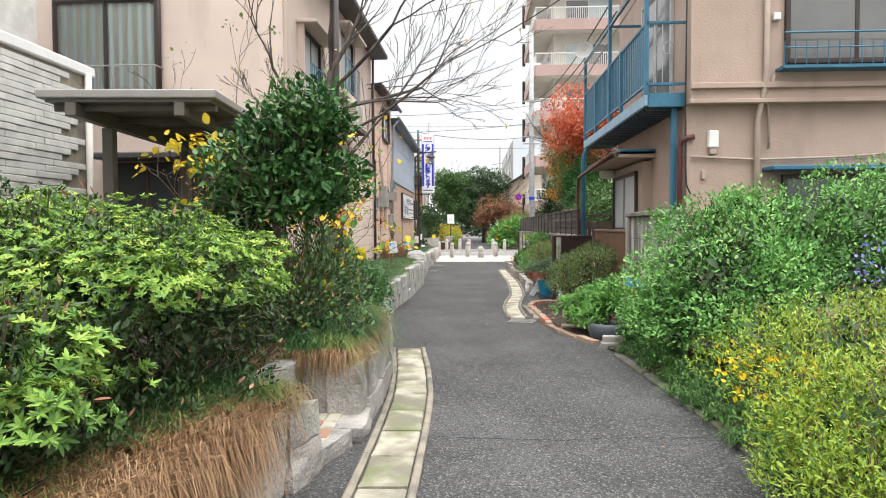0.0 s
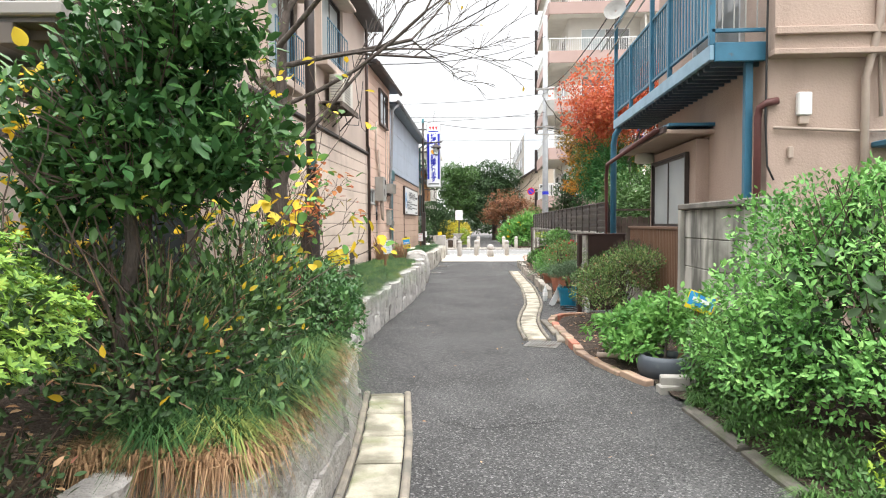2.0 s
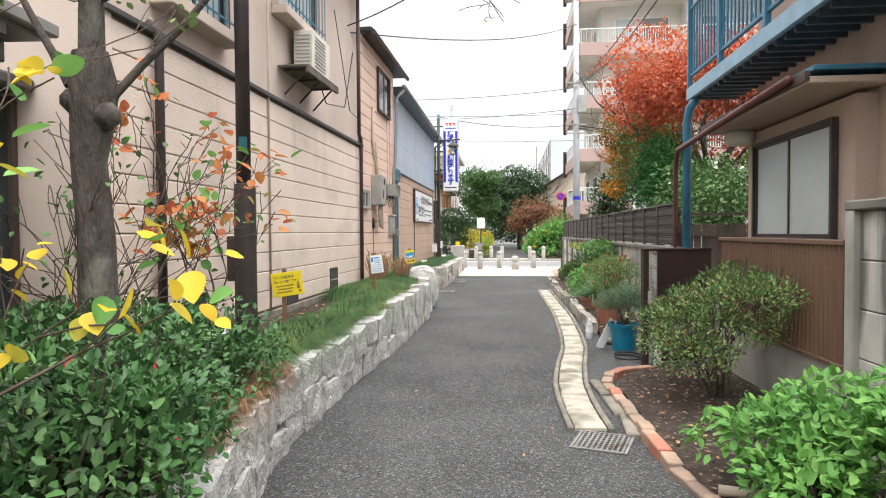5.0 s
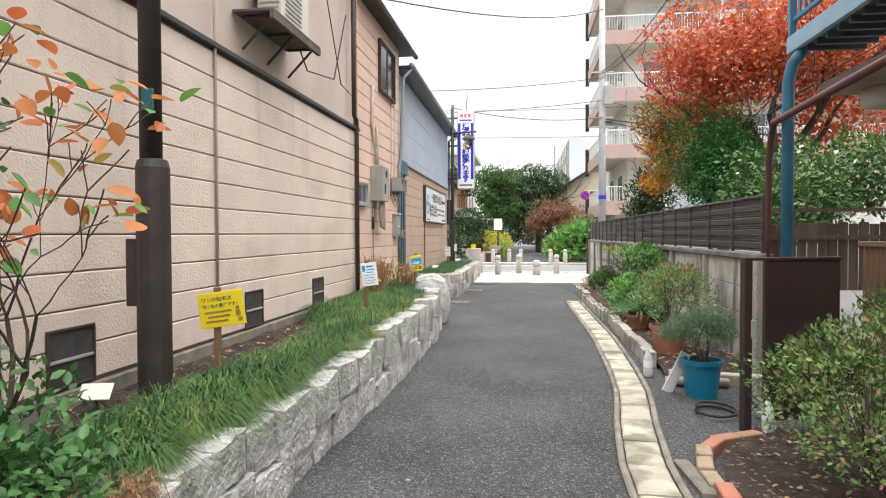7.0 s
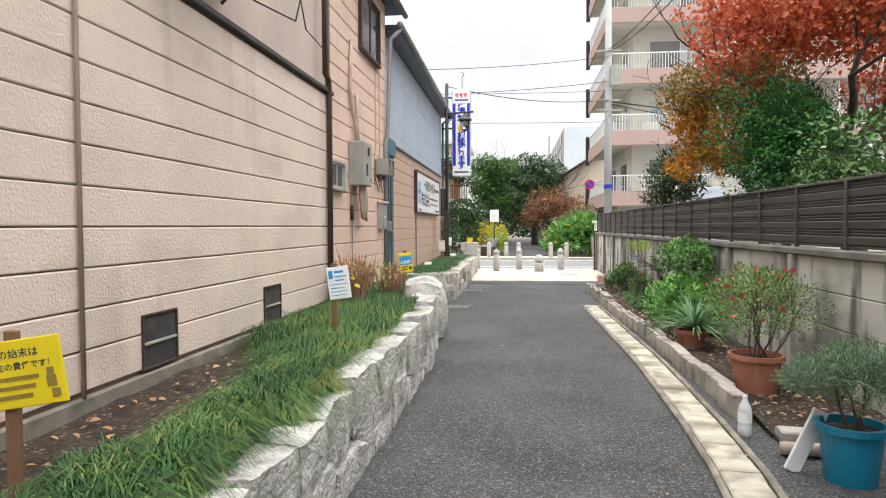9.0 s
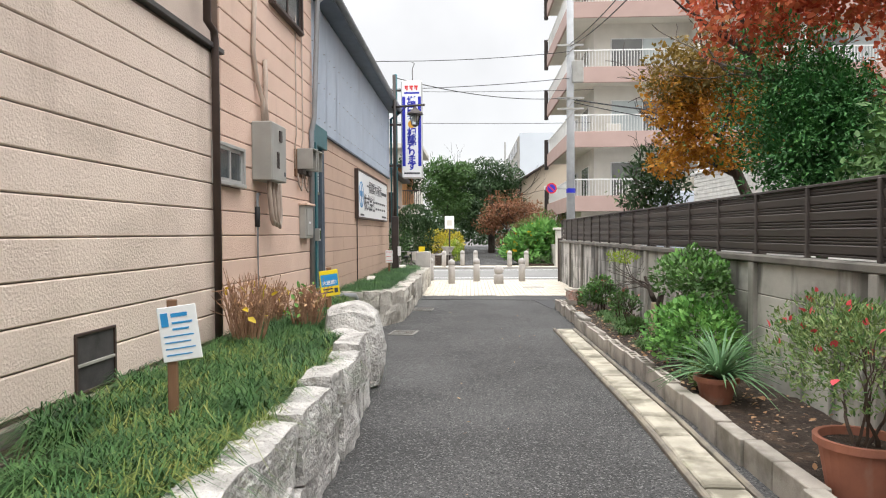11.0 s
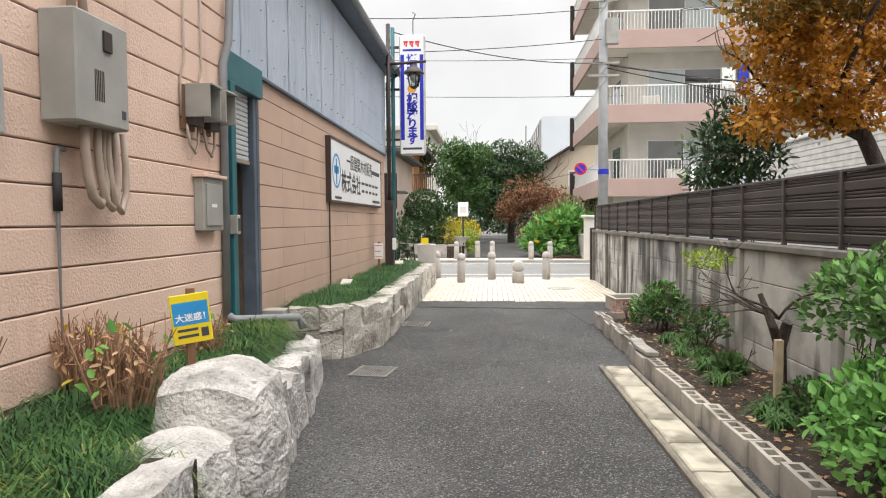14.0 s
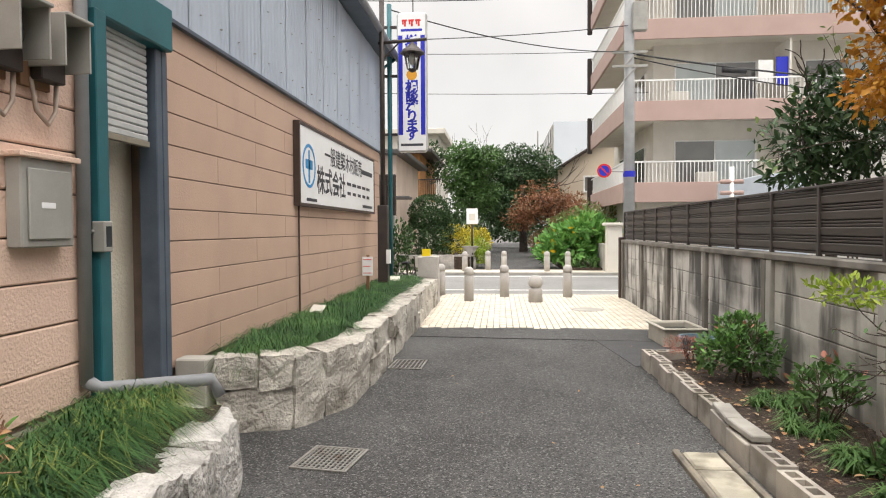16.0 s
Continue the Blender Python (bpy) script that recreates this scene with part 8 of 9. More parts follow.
# lower foliage under the front bushes, its shade put into the leaf colour
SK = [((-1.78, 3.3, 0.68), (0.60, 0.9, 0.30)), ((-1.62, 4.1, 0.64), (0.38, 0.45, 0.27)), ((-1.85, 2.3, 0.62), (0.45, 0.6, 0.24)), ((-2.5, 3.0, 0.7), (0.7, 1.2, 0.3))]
sk = shrub("shaded_underbrush", "tangled lower foliage coloured dark as shade, with dead flower stalks, under the azalea", SK, L_AZALEA_D, 0.038, 0.42, 9500, (-1.9, 3.2, 0.42), 23, height=0.4, stem_n=10, depth=0.8, gap=-0.45, bottom=-0.9, spread=1.0, extra=(("dead_leaves", L_LITTER, 0.04, 0.04, 0.4, -1), ("spent_flowers", L_PINK, 0.03, 0.05, 0.25, -1)))
twig_shell(sk, SK, 90, 0.16, 27)
# dark undergrowth between the bushes
UG = [((-1.55, 5.35, 0.86), (0.50, 0.5, 0.46)), ((-1.55, 6.5, 0.92), (0.42, 0.8, 0.5)), ((-2.2, 5.6, 0.95), (0.7, 0.9, 0.55))]
ug = shrub("undergrowth_shrub", "straggling dark green undergrowth with bare twigs", UG, L_DARK, 0.046, 0.42, 7500, (-1.6, 5.9, 0.42), 41, height=0.6, stem_n=8, gap=-0.35, depth=0.8, extra=(("pale_leaves", L_LACE, 0.16, 0.05, 0.35, -0.3), ("mid_leaves", L_MID, 0.4, 0.06, 0.4, -1), ("yellow_leaves", L_YELLOW, 0.012, 0.055, 0.5, -0.5), ("dead_leaves", L_LITTER, 0.06, 0.05, 0.4, -1)))
twig_shell(ug, UG, 90, 0.18, 45)
twig_shell(ug, UG, 40, 0.22, 47, DRYTWIG)
# camellia
CA = [((-1.63, 5.35, 2.0), (0.46, 0.44, 0.40)), ((-1.67, 5.35, 1.72), (0.50, 0.46, 0.26)), ((-1.45, 5.35, 2.32), (0.30, 0.30, 0.26)), ((-1.27, 5.42, 1.84), (0.22, 0.30, 0.22))]
cam_t = shrub("camellia_tree", "dense glossy dark green camellia", CA, L_CAMELLIA, 0.07, 0.48, 8200, (-1.67, 5.35, 0.42), 51, "tree", height=1.4, stem_n=6, depth=0.6, bottom=-1.0, lump=0.22, freq=4.5, gap=-0.35, spread=1.0, sub=(7, 0.22))
twig_shell(cam_t, CA, 120, 0.2, 55)
part("trunk", MB().tube([(-1.67, 5.35, 0.4), (-1.71, 5.32, 0.9), (-1.63, 5.32, 1.4), (-1.67, 5.3, 2.1)], [0.05, 0.042, 0.035, 0.015], 8), BARK, cam_t, smooth=True)
# yellow autumn shrubs
def autumn(name, label, x, y, z, height, n_stem, seed, material, size, per_tip, lean=(0, 0), spread=0.55, depth=3, r0=0.014, second=None, twig=TWIG, width=0.75, twlen=0.5):
    t = thing(name, label, "shrub")
    mb, tips = MB(), []
    r = random.Random(seed)
    for k in range(n_stem):
        d = Vector((r.uniform(-1, 1) * spread + lean[0], r.uniform(-1, 1) * spread + lean[1], 1))
        branches(mb, (x + r.uniform(-0.06, 0.06), y + r.uniform(-0.06, 0.06), z), d, height * twlen * r.uniform(0.8, 1.1), r0, depth, seed + k * 3, tips, spread=0.75, up=0.05, curl=0.18, min_r=0.003, n=5)
    tagged(part("branchwork", mb, twig, t), kind="stuff")
    P = np.array([tuple(p) for p, _ in tips for _ in range(per_tip)]) + rng.normal(size=(len(tips) * per_tip, 3)) * 0.05
    O = np.array([tuple(d) for _, d in tips for _ in range(per_tip)])
    if len(P):
        leaves("leaves", P, O, size, width, material, t, 0.55, 0.0, spread=0.9)
        if second:
            i = rng.choice(len(P), int(len(P) * 0.35), replace=False)
            leaves("green_leaves", P[i] + rng.normal(size=(len(i), 3)) * 0.05, O[i], size, width, second, t, 0.5, 0.0)
    return t


autumn("yellow_spicebush", "shrub with large yellow autumn leaves on arching twigs", -1.62, 7.15, 0.42, 1.35, 3, 61, L_YELLOW, 0.08, 3, (0.30, -0.02), 0.25, 3, second=L_BRIGHT)
autumn("yellow_spicebush", "tall arching shrub with golden and green autumn leaves", -1.85, 6.6, 0.42, 1.7, 3, 63, L_YELLOW, 0.07, 2, (0.0, 0.0), 0.28, 3, second=L_MID)
autumn("yellow_spicebush", "tall shrub with golden autumn leaves behind the camellia", -2.3, 5.9, 0.42, 1.75, 4, 65, L_YELLOW, 0.08, 4, (-0.1, 0.1), 0.35, 3)
autumn("bare_vine_shrub", "thin tangled twigs with a few leaves by the trunk", -2.35, 9.3, 0.42, 1.5, 8, 69, L_MID, 0.045, 1, (0, 0), 0.35, 3, 0.007)
autumn("red_leaf_shrub", "slender shrub with sparse orange red autumn leaves", -2.28, 10.35, 0.42, 2.1, 2, 71, L_ORANGE, 0.085, 2, (0.05, 0.05), 0.3, 4, 0.02, second=L_BRIGHT, twlen=0.34)
# bare tree over the alley
tree = thing("bare_tree", "leafless grey-barked tree with a thick pollarded trunk", "tree")
mb, tips = MB(), []
mb.tube([(-2.00, 8.75, 0.40), (-1.97, 8.75, 0.9), (-1.99, 8.77, 1.5), (-2.01, 8.75, 1.9), (-1.98, 8.75, 2.15), (-1.97, 8.74, 2.28), (-1.98, 8.73, 2.45)], [0.13, 0.10, 0.09, 0.085, 0.11, 0.115, 0.085], 12, cap=False)
for p, d, ln, r, s in (((-2.10, 8.93, 2.15), (0.05, -0.05, 1), 1.5, 0.085, 81), ((-2.05, 8.93, 1.98), (0.75, 0.35, 0.9), 1.4, 0.03, 82), ((-2.10, 8.9, 2.5), (1.0, 0.1, 0.6), 2.0, 0.03, 83), ((-2.1, 8.9, 2.9), (0.9, 0.4, 0.5), 1.9, 0.04, 84), ((-2.15, 8.9, 2.6), (-0.6, -0.5, 0.9), 1.2, 0.04, 85), ((-2.1, 8.9, 3.1), (0.9, -0.5, 0.55), 1.7, 0.038, 86), ((-2.2, 8.9, 2.1), (-0.5, 0.3, 0.8), 1.0, 0.03, 87)):
    branches(mb, (p[0] + 0.12, p[1] - 0.19, p[2] + 0.18), d, ln * 0.88, r * 0.8, 4, s, tips, spread=0.6, up=0.03, shrink=0.66, kids=(2, 4), curl=0.14, n=7, min_r=0.0035)
for p, r in (((-2.07, 8.72, 2.2), 0.06), ((-1.89, 8.72, 2.12), 0.07)):
    mb.lathe([(0.02, p[2] - r), (r, p[2] - r * 0.3), (r, p[2] + r * 0.4), (0.03, p[2] + r)], p[0], p[1], 8)
part("trunk", mb, BARK, tree, smooth=True)
P = np.array([tuple(p) for p, _ in tips])
i = rng.choice(len(P), len(P) // 12, replace=False)
leaves("last_leaves", P[i], np.array([tuple(d) for _, d in tips])[i], 0.06, 0.5, L_YELLOW, tree, 0.6, 0.0)
# pale-leaved twigs reaching over the house front
autumn("olive_sapling", "tall thin sapling with sparse small olive leaves", -2.6, 8.0, 0.42, 3.6, 2, 91, L_LACE, 0.05, 3, (-0.05, 0.0), 0.25, 4, 0.016, twlen=0.4)
# low glossy hedge
SA = [((-1.88, 8.55, 0.70), (0.62, 0.75, 0.42)), ((-1.95, 9.5, 0.70), (0.50, 0.7, 0.42)), ((-2.75, 9.2, 0.66), (0.5, 0.9, 0.38)), ((-1.48, 7.8, 0.68), (0.50, 0.65, 0.36)), ((-2.4, 7.5, 0.68), (0.6, 0.7, 0.34))]
# the inner L_DARK leaves stand for shade in the hedge's depth
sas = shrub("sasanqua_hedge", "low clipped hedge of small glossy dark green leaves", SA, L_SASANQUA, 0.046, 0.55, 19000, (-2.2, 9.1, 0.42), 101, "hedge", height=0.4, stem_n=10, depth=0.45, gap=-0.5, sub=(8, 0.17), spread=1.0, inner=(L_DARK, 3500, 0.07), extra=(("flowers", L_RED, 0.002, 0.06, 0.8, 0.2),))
twig_shell(sas, SA, 90, 0.12, 105)

# ---- grasses ----
def sward(name, label, regions, n, height, lean, width, material, seed, tuft=64, zf=soil_z, bias=None, group="", hang=0.0, sig=0.022):
    """Grass in tufts inside regions: (y0, y1, inner offset, outer offset) from the wall line, or a function of x limits."""
    P, D = [], []
    r = np.random.default_rng(seed)
    total = sum((b - a) for a, b, *_ in regions)
    for y0, y1, xl, xr in regions:
        m = int(n * (y1 - y0) / total / tuft)
        for _ in range(m):
            y = r.uniform(y0, y1)
            a, b = xl(y), xr(y)
            x = r.uniform(a, b)
            k = tuft
            ang = r.random(k) * 6.283
            d = np.stack([np.cos(ang), np.sin(ang), np.zeros(k)], 1)
            if bias is not None:
                d += np.array(bias)
            P.append(np.stack([x + r.normal(size=k) * sig, y + r.normal(size=k) * sig, np.full(k, zf(y) - 0.01)], 1))
            D.append(d)
    return tagged(part(name, blade_mesh(name, np.concatenate(P), np.concatenate(D), height, lean, width, material, hang), material), label, "grass", group, "stuff")


def lx(off):
    return lambda y: along(LEFT, y) - off


sward("mondo_grass", "dark green mondo grass along the stone edge", [(10.2, 12.6, lx(0.62), lx(0.26)), (12.6, 14.6, lx(0.55), lx(0.26)), (14.6, 15.2, lx(0.9), lx(0.24)), (15.2, 18.2, lx(1.3), lx(0.26)), (18.2, 19.6, lx(1.2), lx(0.62)), (19.6, 21.6, lx(0.85), lx(0.46))], 62000, 0.25, 1.0, 0.0032, L_GRASS, 201, tuft=150, zf=lambda y: soil_z(y) + 0.01, sig=0.03, bias=(0.15, -0.1, 0))
sward("mondo_grass_edge", "yellow-green grass hanging over the stones", [(10.4, 17.4, lx(0.32), lx(0.16))], 2600, 0.14, 0.8, 0.0032, L_GRASS_Y, 203, zf=lambda y: soil_z(y) + 0.06, bias=(0.5, 0, 0))
sward("mondo_grass_front", "dark grass under the front shrubs", [(-1.0, 3.8, lx(0.9), lx(0.28)), (4.95, 7.3, lx(0.8), lx(0.24))], 30000, 0.28, 0.95, 0.0034, L_GRASS, 205, tuft=110, sig=0.035, zf=lambda y: soil_z(y) + 0.02, bias=(0.35, -0.1, 0))
sward("dry_grass", "dry straw-coloured grass draped over the stone edge", [(2.9, 3.8, lx(0.34), lx(0.08)), (4.85, 7.2, lx(0.34), lx(0.16)), (8.6, 10.2, lx(0.34), lx(0.12))], 24000, 0.20, 0.9, 0.0024, L_STRAW, 207, tuft=90, sig=0.035, zf=lambda y: soil_z(y) + 0.06, bias=(0.6, -0.2, 0), hang=0.45)
sward("dry_grass_mass", "thick mass of dry straw grass hanging over the front stones", [(-1.0, 3.1, lx(0.34), lx(0.0))], 64000, 0.36, 0.9, 0.0021, L_STRAW, 217, tuft=50, sig=0.07, zf=lambda y: soil_z(y) + 0.05, bias=(0.6, -0.3, 0), hang=0.7)
sward("mixed_grass_bed", "yellowing grass blades among the mondo grass", [(10.4, 15.2, lx(0.55), lx(0.26)), (15.2, 18.2, lx(1.2), lx(0.26)), (19.6, 21.6, lx(0.8), lx(0.46))], 9000, 0.24, 1.0, 0.003, L_GRASS_Y, 219, tuft=30, sig=0.05, zf=lambda y: soil_z(y) + 0.02)
sward("dry_grass_end", "dry straw grass hanging over the end stones", [(4.86, 5.15, lambda y: -1.65, lambda y: -0.95)], 3600, 0.22, 0.8, 0.0034, L_STRAW, 215, tuft=90, sig=0.04, zf=lambda y: soil_z(y) + 0.06, bias=(0.1, -0.9, 0), hang=0.5)
sward("mixed_grass", "green and straw grass tufts above the dry edge", [(-1.0, 3.85, lx(0.55), lx(0.1)), (5.0, 7.3, lx(0.5), lx(0.22))], 6500, 0.24, 0.9, 0.0034, L_GRASS_Y, 208, zf=lambda y: soil_z(y) + 0.03, bias=(0.4, 0, 0))
sward("mondo_grass_street", "thick mondo grass in the street planter", [(22.9, 31.0, lambda y: -2.6, lambda y: lerp_line([(22.9, -2.15), (24.0, -1.98), (31, -1.98)], y))], 34000, 0.25, 1.0, 0.0034, L_GRASS, 209, tuft=150, sig=0.035, zf=lambda y: 0.44)
sward("weeds", "short weeds at the roadside kerb", [(2.5, 8.3, lambda y: 1.76, lambda y: 2.3)], 6500, 0.12, 0.8, 0.004, L_MID, 211, zf=lambda y: 0.04)
sward("weeds_bed", "weeds in the soil under the wall", [(19.0, 23.6, lambda y: 1.7, lambda y: 2.3)], 2500, 0.14, 0.8, 0.006, L_MID, 213, zf=lambda y: 0.1)


def litter(name, label, n, xl, xr, y0, y1, z, seed, material=L_LITTER, size=0.06):
    r = np.random.default_rng(seed)
    y = r.uniform(y0, y1, n)
    x = np.array([r.uniform(xl(a), xr(a)) for a in y])
    P = np.stack([x, y, np.array([z(a) for a in y]) + 0.02 + r.random(n) * 0.012], 1)
    D = np.stack([r.normal(size=n), r.normal(size=n), r.normal(size=n) * 0.15], 1)
    N = np.stack([r.normal(size=n) * 0.3, r.normal(size=n) * 0.3, np.ones(n)], 1)
    return tagged(part(name, leaf_mesh(name, P, D, N, size, 0.55, material, 0.35), material), label, "leaf litter", kind="stuff")


litter("fallen_leaves", "brown fallen leaves on the planter soil", 420, lambda y: -2.75, lambda y: -1.6, 5.0, 17.5, soil_z, 221)
litter("fallen_leaves_wall", "fallen leaves on the soil under the wall", 520, lambda y: 1.46, lambda y: 2.35, 14.9, 25.2, lambda y: 0.10, 223, size=0.05)
litter("fallen_leaves_brick", "leaf bits on the soil of the brick bed", 260, lambda y: 1.25, lambda y: 2.4, 9.0, 12.8, lambda y: 0.05, 225, size=0.04)
litter("leaves_on_asphalt", "few leaves scattered on the asphalt", 60, lambda y: -1.0, lambda y: 1.5, 2.0, 27.0, lambda y: -0.012, 227, size=0.03)
# dry hydrangea stalks
HYDR = mat("red_brown_stalk", (0.40, 0.24, 0.15), (0.26, 0.14, 0.09), scale=20, rough=0.85, bump=0.2)
for k, (x, y, h, s) in enumerate(((-2.39, 17.85, 0.68, 1), (-2.6, 19.2, 0.50, 2), (-2.1, 18.75, 0.52, 3), (-2.35, 20.1, 0.40, 4))):
    t = thing("dry_hydrangea", "dry brown leafless hydrangea stalks in the grass", "shrub", group="dry hydrangeas")
    mb = MB()
    r = random.Random(300 + k)
    for j in range(70):
        a, rr = r.uniform(0, 6.283), r.uniform(0, 0.09)
        b = (x + rr * math.cos(a), y + rr * math.sin(a), 0.44)
        l = h * r.uniform(0.6, 1.1)
        e = (b[0] + math.cos(a) * l * 0.35 * r.random(), b[1] + math.sin(a) * l * 0.35 * r.random(), b[2] + l)
        mb.tube([b, ((b[0] + e[0]) / 2 + r.uniform(-0.02, 0.02), (b[1] + e[1]) / 2, (b[2] + e[2]) / 2), e], [0.008, 0.007, 0.004], 5)
        for q in range(3):
            f = (e[0] + r.uniform(-0.08, 0.08), e[1] + r.uniform(-0.08, 0.08), e[2] + r.uniform(-0.12, 0.08))
            mb.tube([tuple(Vector(b).lerp(Vector(e), 0.7 + 0.1 * q)), f], [0.004, 0.002], 4)
    tagged(part("stalkwork", mb, HYDR, t), kind="stuff")
    p, o = shell((x, y, 0.44 + h * 0.8), (0.17, 0.17, 0.16), 130, 330 + k)
    leaves("dry_leaves", p, o, 0.045, 0.4, L_LITTER, t, 0.4, 0.0)
    p, o = shell((x, y, 0.44 + h * 0.75), (0.22, 0.22, 0.2), 16, 310 + k)
    leaves("leaves", p, o, 0.07, 0.6, L_YELLOW if k < 2 else L_BRIGHT, t)

# ---- right-hand plants ----
SH = [((2.55, 6.6, 0.85), (0.85, 0.95, 0.8)), ((2.9, 7.0, 1.3), (0.85, 0.8, 0.6)), ((3.8, 6.9, 1.15), (0.9, 0.9, 0.85)), ((2.35, 7.35, 0.5), (0.5, 0.5, 0.45)), ((4.8, 7.3, 1.4), (0.9, 0.8, 0.7))]
# bright outer leaves over an L_DARK inner shell that paints the gaps' shade
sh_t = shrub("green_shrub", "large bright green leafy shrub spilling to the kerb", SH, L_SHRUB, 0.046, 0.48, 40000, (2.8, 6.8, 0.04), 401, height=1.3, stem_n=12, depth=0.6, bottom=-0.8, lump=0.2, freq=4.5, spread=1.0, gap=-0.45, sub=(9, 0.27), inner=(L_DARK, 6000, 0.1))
twig_shell(sh_t, SH, 90, 0.25, 405)
mb, tips = MB(), []
for k in range(34):
    r = random.Random(700 + k)
    a = r.uniform(0, 6.283)
    b = (3.0 + r.uniform(-0.9, 1.6), 6.8 + r.uniform(-0.6, 0.6), 1.25)
    branches(mb, b, (math.cos(a) * 0.7, math.sin(a) * 0.7, 1), r.uniform(0.4, 0.75), 0.006, 0, 900 + k, tips, min_r=0.003, curl=0.12)
part("shoots", mb, TWIG, sh_t)
P = np.concatenate([np.array([tuple(p - d * 0.05 * q) for q in range(10)]) for p, d in tips])
leaves("shoot_leaves", P, np.repeat(np.array([tuple(d) for _, d in tips]), 10, 0), 0.055, 0.46, L_SHRUB, sh_t, 0.1, 0.1, spread=1.0)
WI = [((2.52, 3.5, 0.40), (0.9, 0.9, 0.46)), ((2.72, 4.7, 0.50), (0.95, 0.9, 0.52)), ((3.8, 4.4, 0.62), (1.1, 1.2, 0.62)), ((2.5, 2.3, 0.34), (0.8, 0.8, 0.42)), ((2.05, 3.2, 0.22), (0.4, 0.8, 0.22))]
# inner leaves take the dark azalea colour as painted shade
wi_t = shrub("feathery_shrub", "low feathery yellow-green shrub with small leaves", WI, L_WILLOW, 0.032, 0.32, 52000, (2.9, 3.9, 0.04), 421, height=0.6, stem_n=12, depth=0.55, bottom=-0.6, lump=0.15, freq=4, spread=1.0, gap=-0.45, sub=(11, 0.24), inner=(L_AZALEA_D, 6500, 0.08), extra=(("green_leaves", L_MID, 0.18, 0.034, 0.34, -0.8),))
twig_shell(wi_t, WI, 260, 0.16, 425, DRYTWIG)
p, o = shell((2.02, 4.35, 0.52), (0.30, 0.4, 0.16), 380, 431, 0.4, 6, 0.2)
leaves("blossom", p, o, 0.035, 0.7, L_FLOWER, wi_t, 0, 0.6)
p, o = shell((1.95, 3.9, 0.34), (0.2, 0.35, 0.14), 160, 433, 0.4, 6, 0.2)
leaves("blossom", p, o, 0.032, 0.7, L_FLOWER, wi_t, 0, 0.5)
p, o = shell((3.35, 5.5, 1.16), (0.14, 0.2, 0.22), 90, 435, 0.4, 6, 0.0)
leaves("violet_blossom", p, o, 0.03, 0.7, leafmat("violet_blossom", (0.22, 0.20, 0.62), (0.32, 0.30, 0.74)), wi_t, 0, 0.5)
EW = [((2.02 + 0.05 * math.sin(k * 2.3), 4.3 + k * 0.52, 0.12), (0.24 + 0.05 * math.sin(k * 1.7), 0.36, 0.14)) for k in range(8)]
shrub("roadside_weed_strip", "low ragged green weeds along the road edge", EW, L_MID, 0.036, 0.5, 5200, (2.05, 6.0, 0.03), 439, "plant", height=0.12, stem_n=6, depth=0.8, gap=-0.3, extra=(("pale_leaves", L_SHRUB, 0.25, 0.035, 0.5, -0.5),))
BP = [((1.78, 9.35, 0.38), (0.50, 0.42, 0.28)), ((2.0, 8.85, 0.45), (0.38, 0.4, 0.32)), ((1.6, 9.0, 0.24), (0.28, 0.36, 0.2))]
shrub("bright_leaf_plant", "low clump of soft bright green toothed leaves", BP, L_BRIGHT, 0.068, 0.5, 4000, (1.8, 9.1, 0.05), 441, "plant", height=0.35, stem_n=10, depth=0.6, bottom=-0.3, up=0.1, droop=0.15)
KE = [((2.2, 7.9, 0.42), (0.4, 0.5, 0.35))]
shrub("grey_leaf_plant", "grey-green leafy plants between the shrub and blocks", KE, L_MID, 0.055, 0.4, 1800, (2.2, 7.9, 0.04), 445, "plant", height=0.35, stem_n=6)
AM = [((1.98, 11.55, 0.78), (0.48, 0.52, 0.30)), ((2.15, 11.1, 1.0), (0.32, 0.32, 0.16)), ((1.72, 11.9, 0.62), (0.36, 0.4, 0.26)), ((2.2, 11.9, 1.05), (0.26, 0.3, 0.14)), ((1.7, 11.3, 0.5), (0.3, 0.3, 0.2))]
am = shrub("satsuki_shrub", "open layered azalea with small olive green leaves", AM, L_LACE, 0.034, 0.5, 6500, (1.98, 11.6, 0.05), 451, height=0.85, stem_n=9, depth=0.6, gap=-0.35, extra=(("dark_leaves", L_MID, 0.5, 0.034, 0.5, -1), ("red_leaves", L_PINK, 0.05, 0.034, 0.5, -1)))
twig_shell(am, AM, 120, 0.14, 455)
def potted(name, label, lumps, material, size, width, n, base, seed, extra=(), **kw):
    return shrub(name, label, lumps, material, size, width, n, base, seed, "plant", extra=extra, **kw)


pn = thing("dwarf_pine", "small grey-green pine in the turquoise bucket", "plant")
stems(pn, 1.60, 14.10, 0.30, 3, 0.35, 0.5, 0.018, 461, BARK)
p, o = shell((1.60, 14.12, 0.60), (0.30, 0.28, 0.22), 9000, 463, 0.35, 5, -0.4, 0.6, -0.4)
leaves("needles", p, o, 0.05, 0.09, L_GREYGREEN, pn, 0, 0.5, spread=1.1)
LACE = [((1.72, 15.95, 0.80), (0.42, 0.45, 0.32)), ((1.8, 16.3, 0.95), (0.3, 0.35, 0.2))]
potted("flowering_shrub", "fine-leaved potted shrub with small red flowers", LACE, L_LACE, 0.035, 0.3, 5000, (1.68, 15.85, 0.36), 471, (("flowers", L_RED, 0.012, 0.05, 0.8, -0.2), ("dark_leaves", L_MID, 0.35, 0.035, 0.3, -1)), height=0.6, gap=-0.3, depth=0.7)


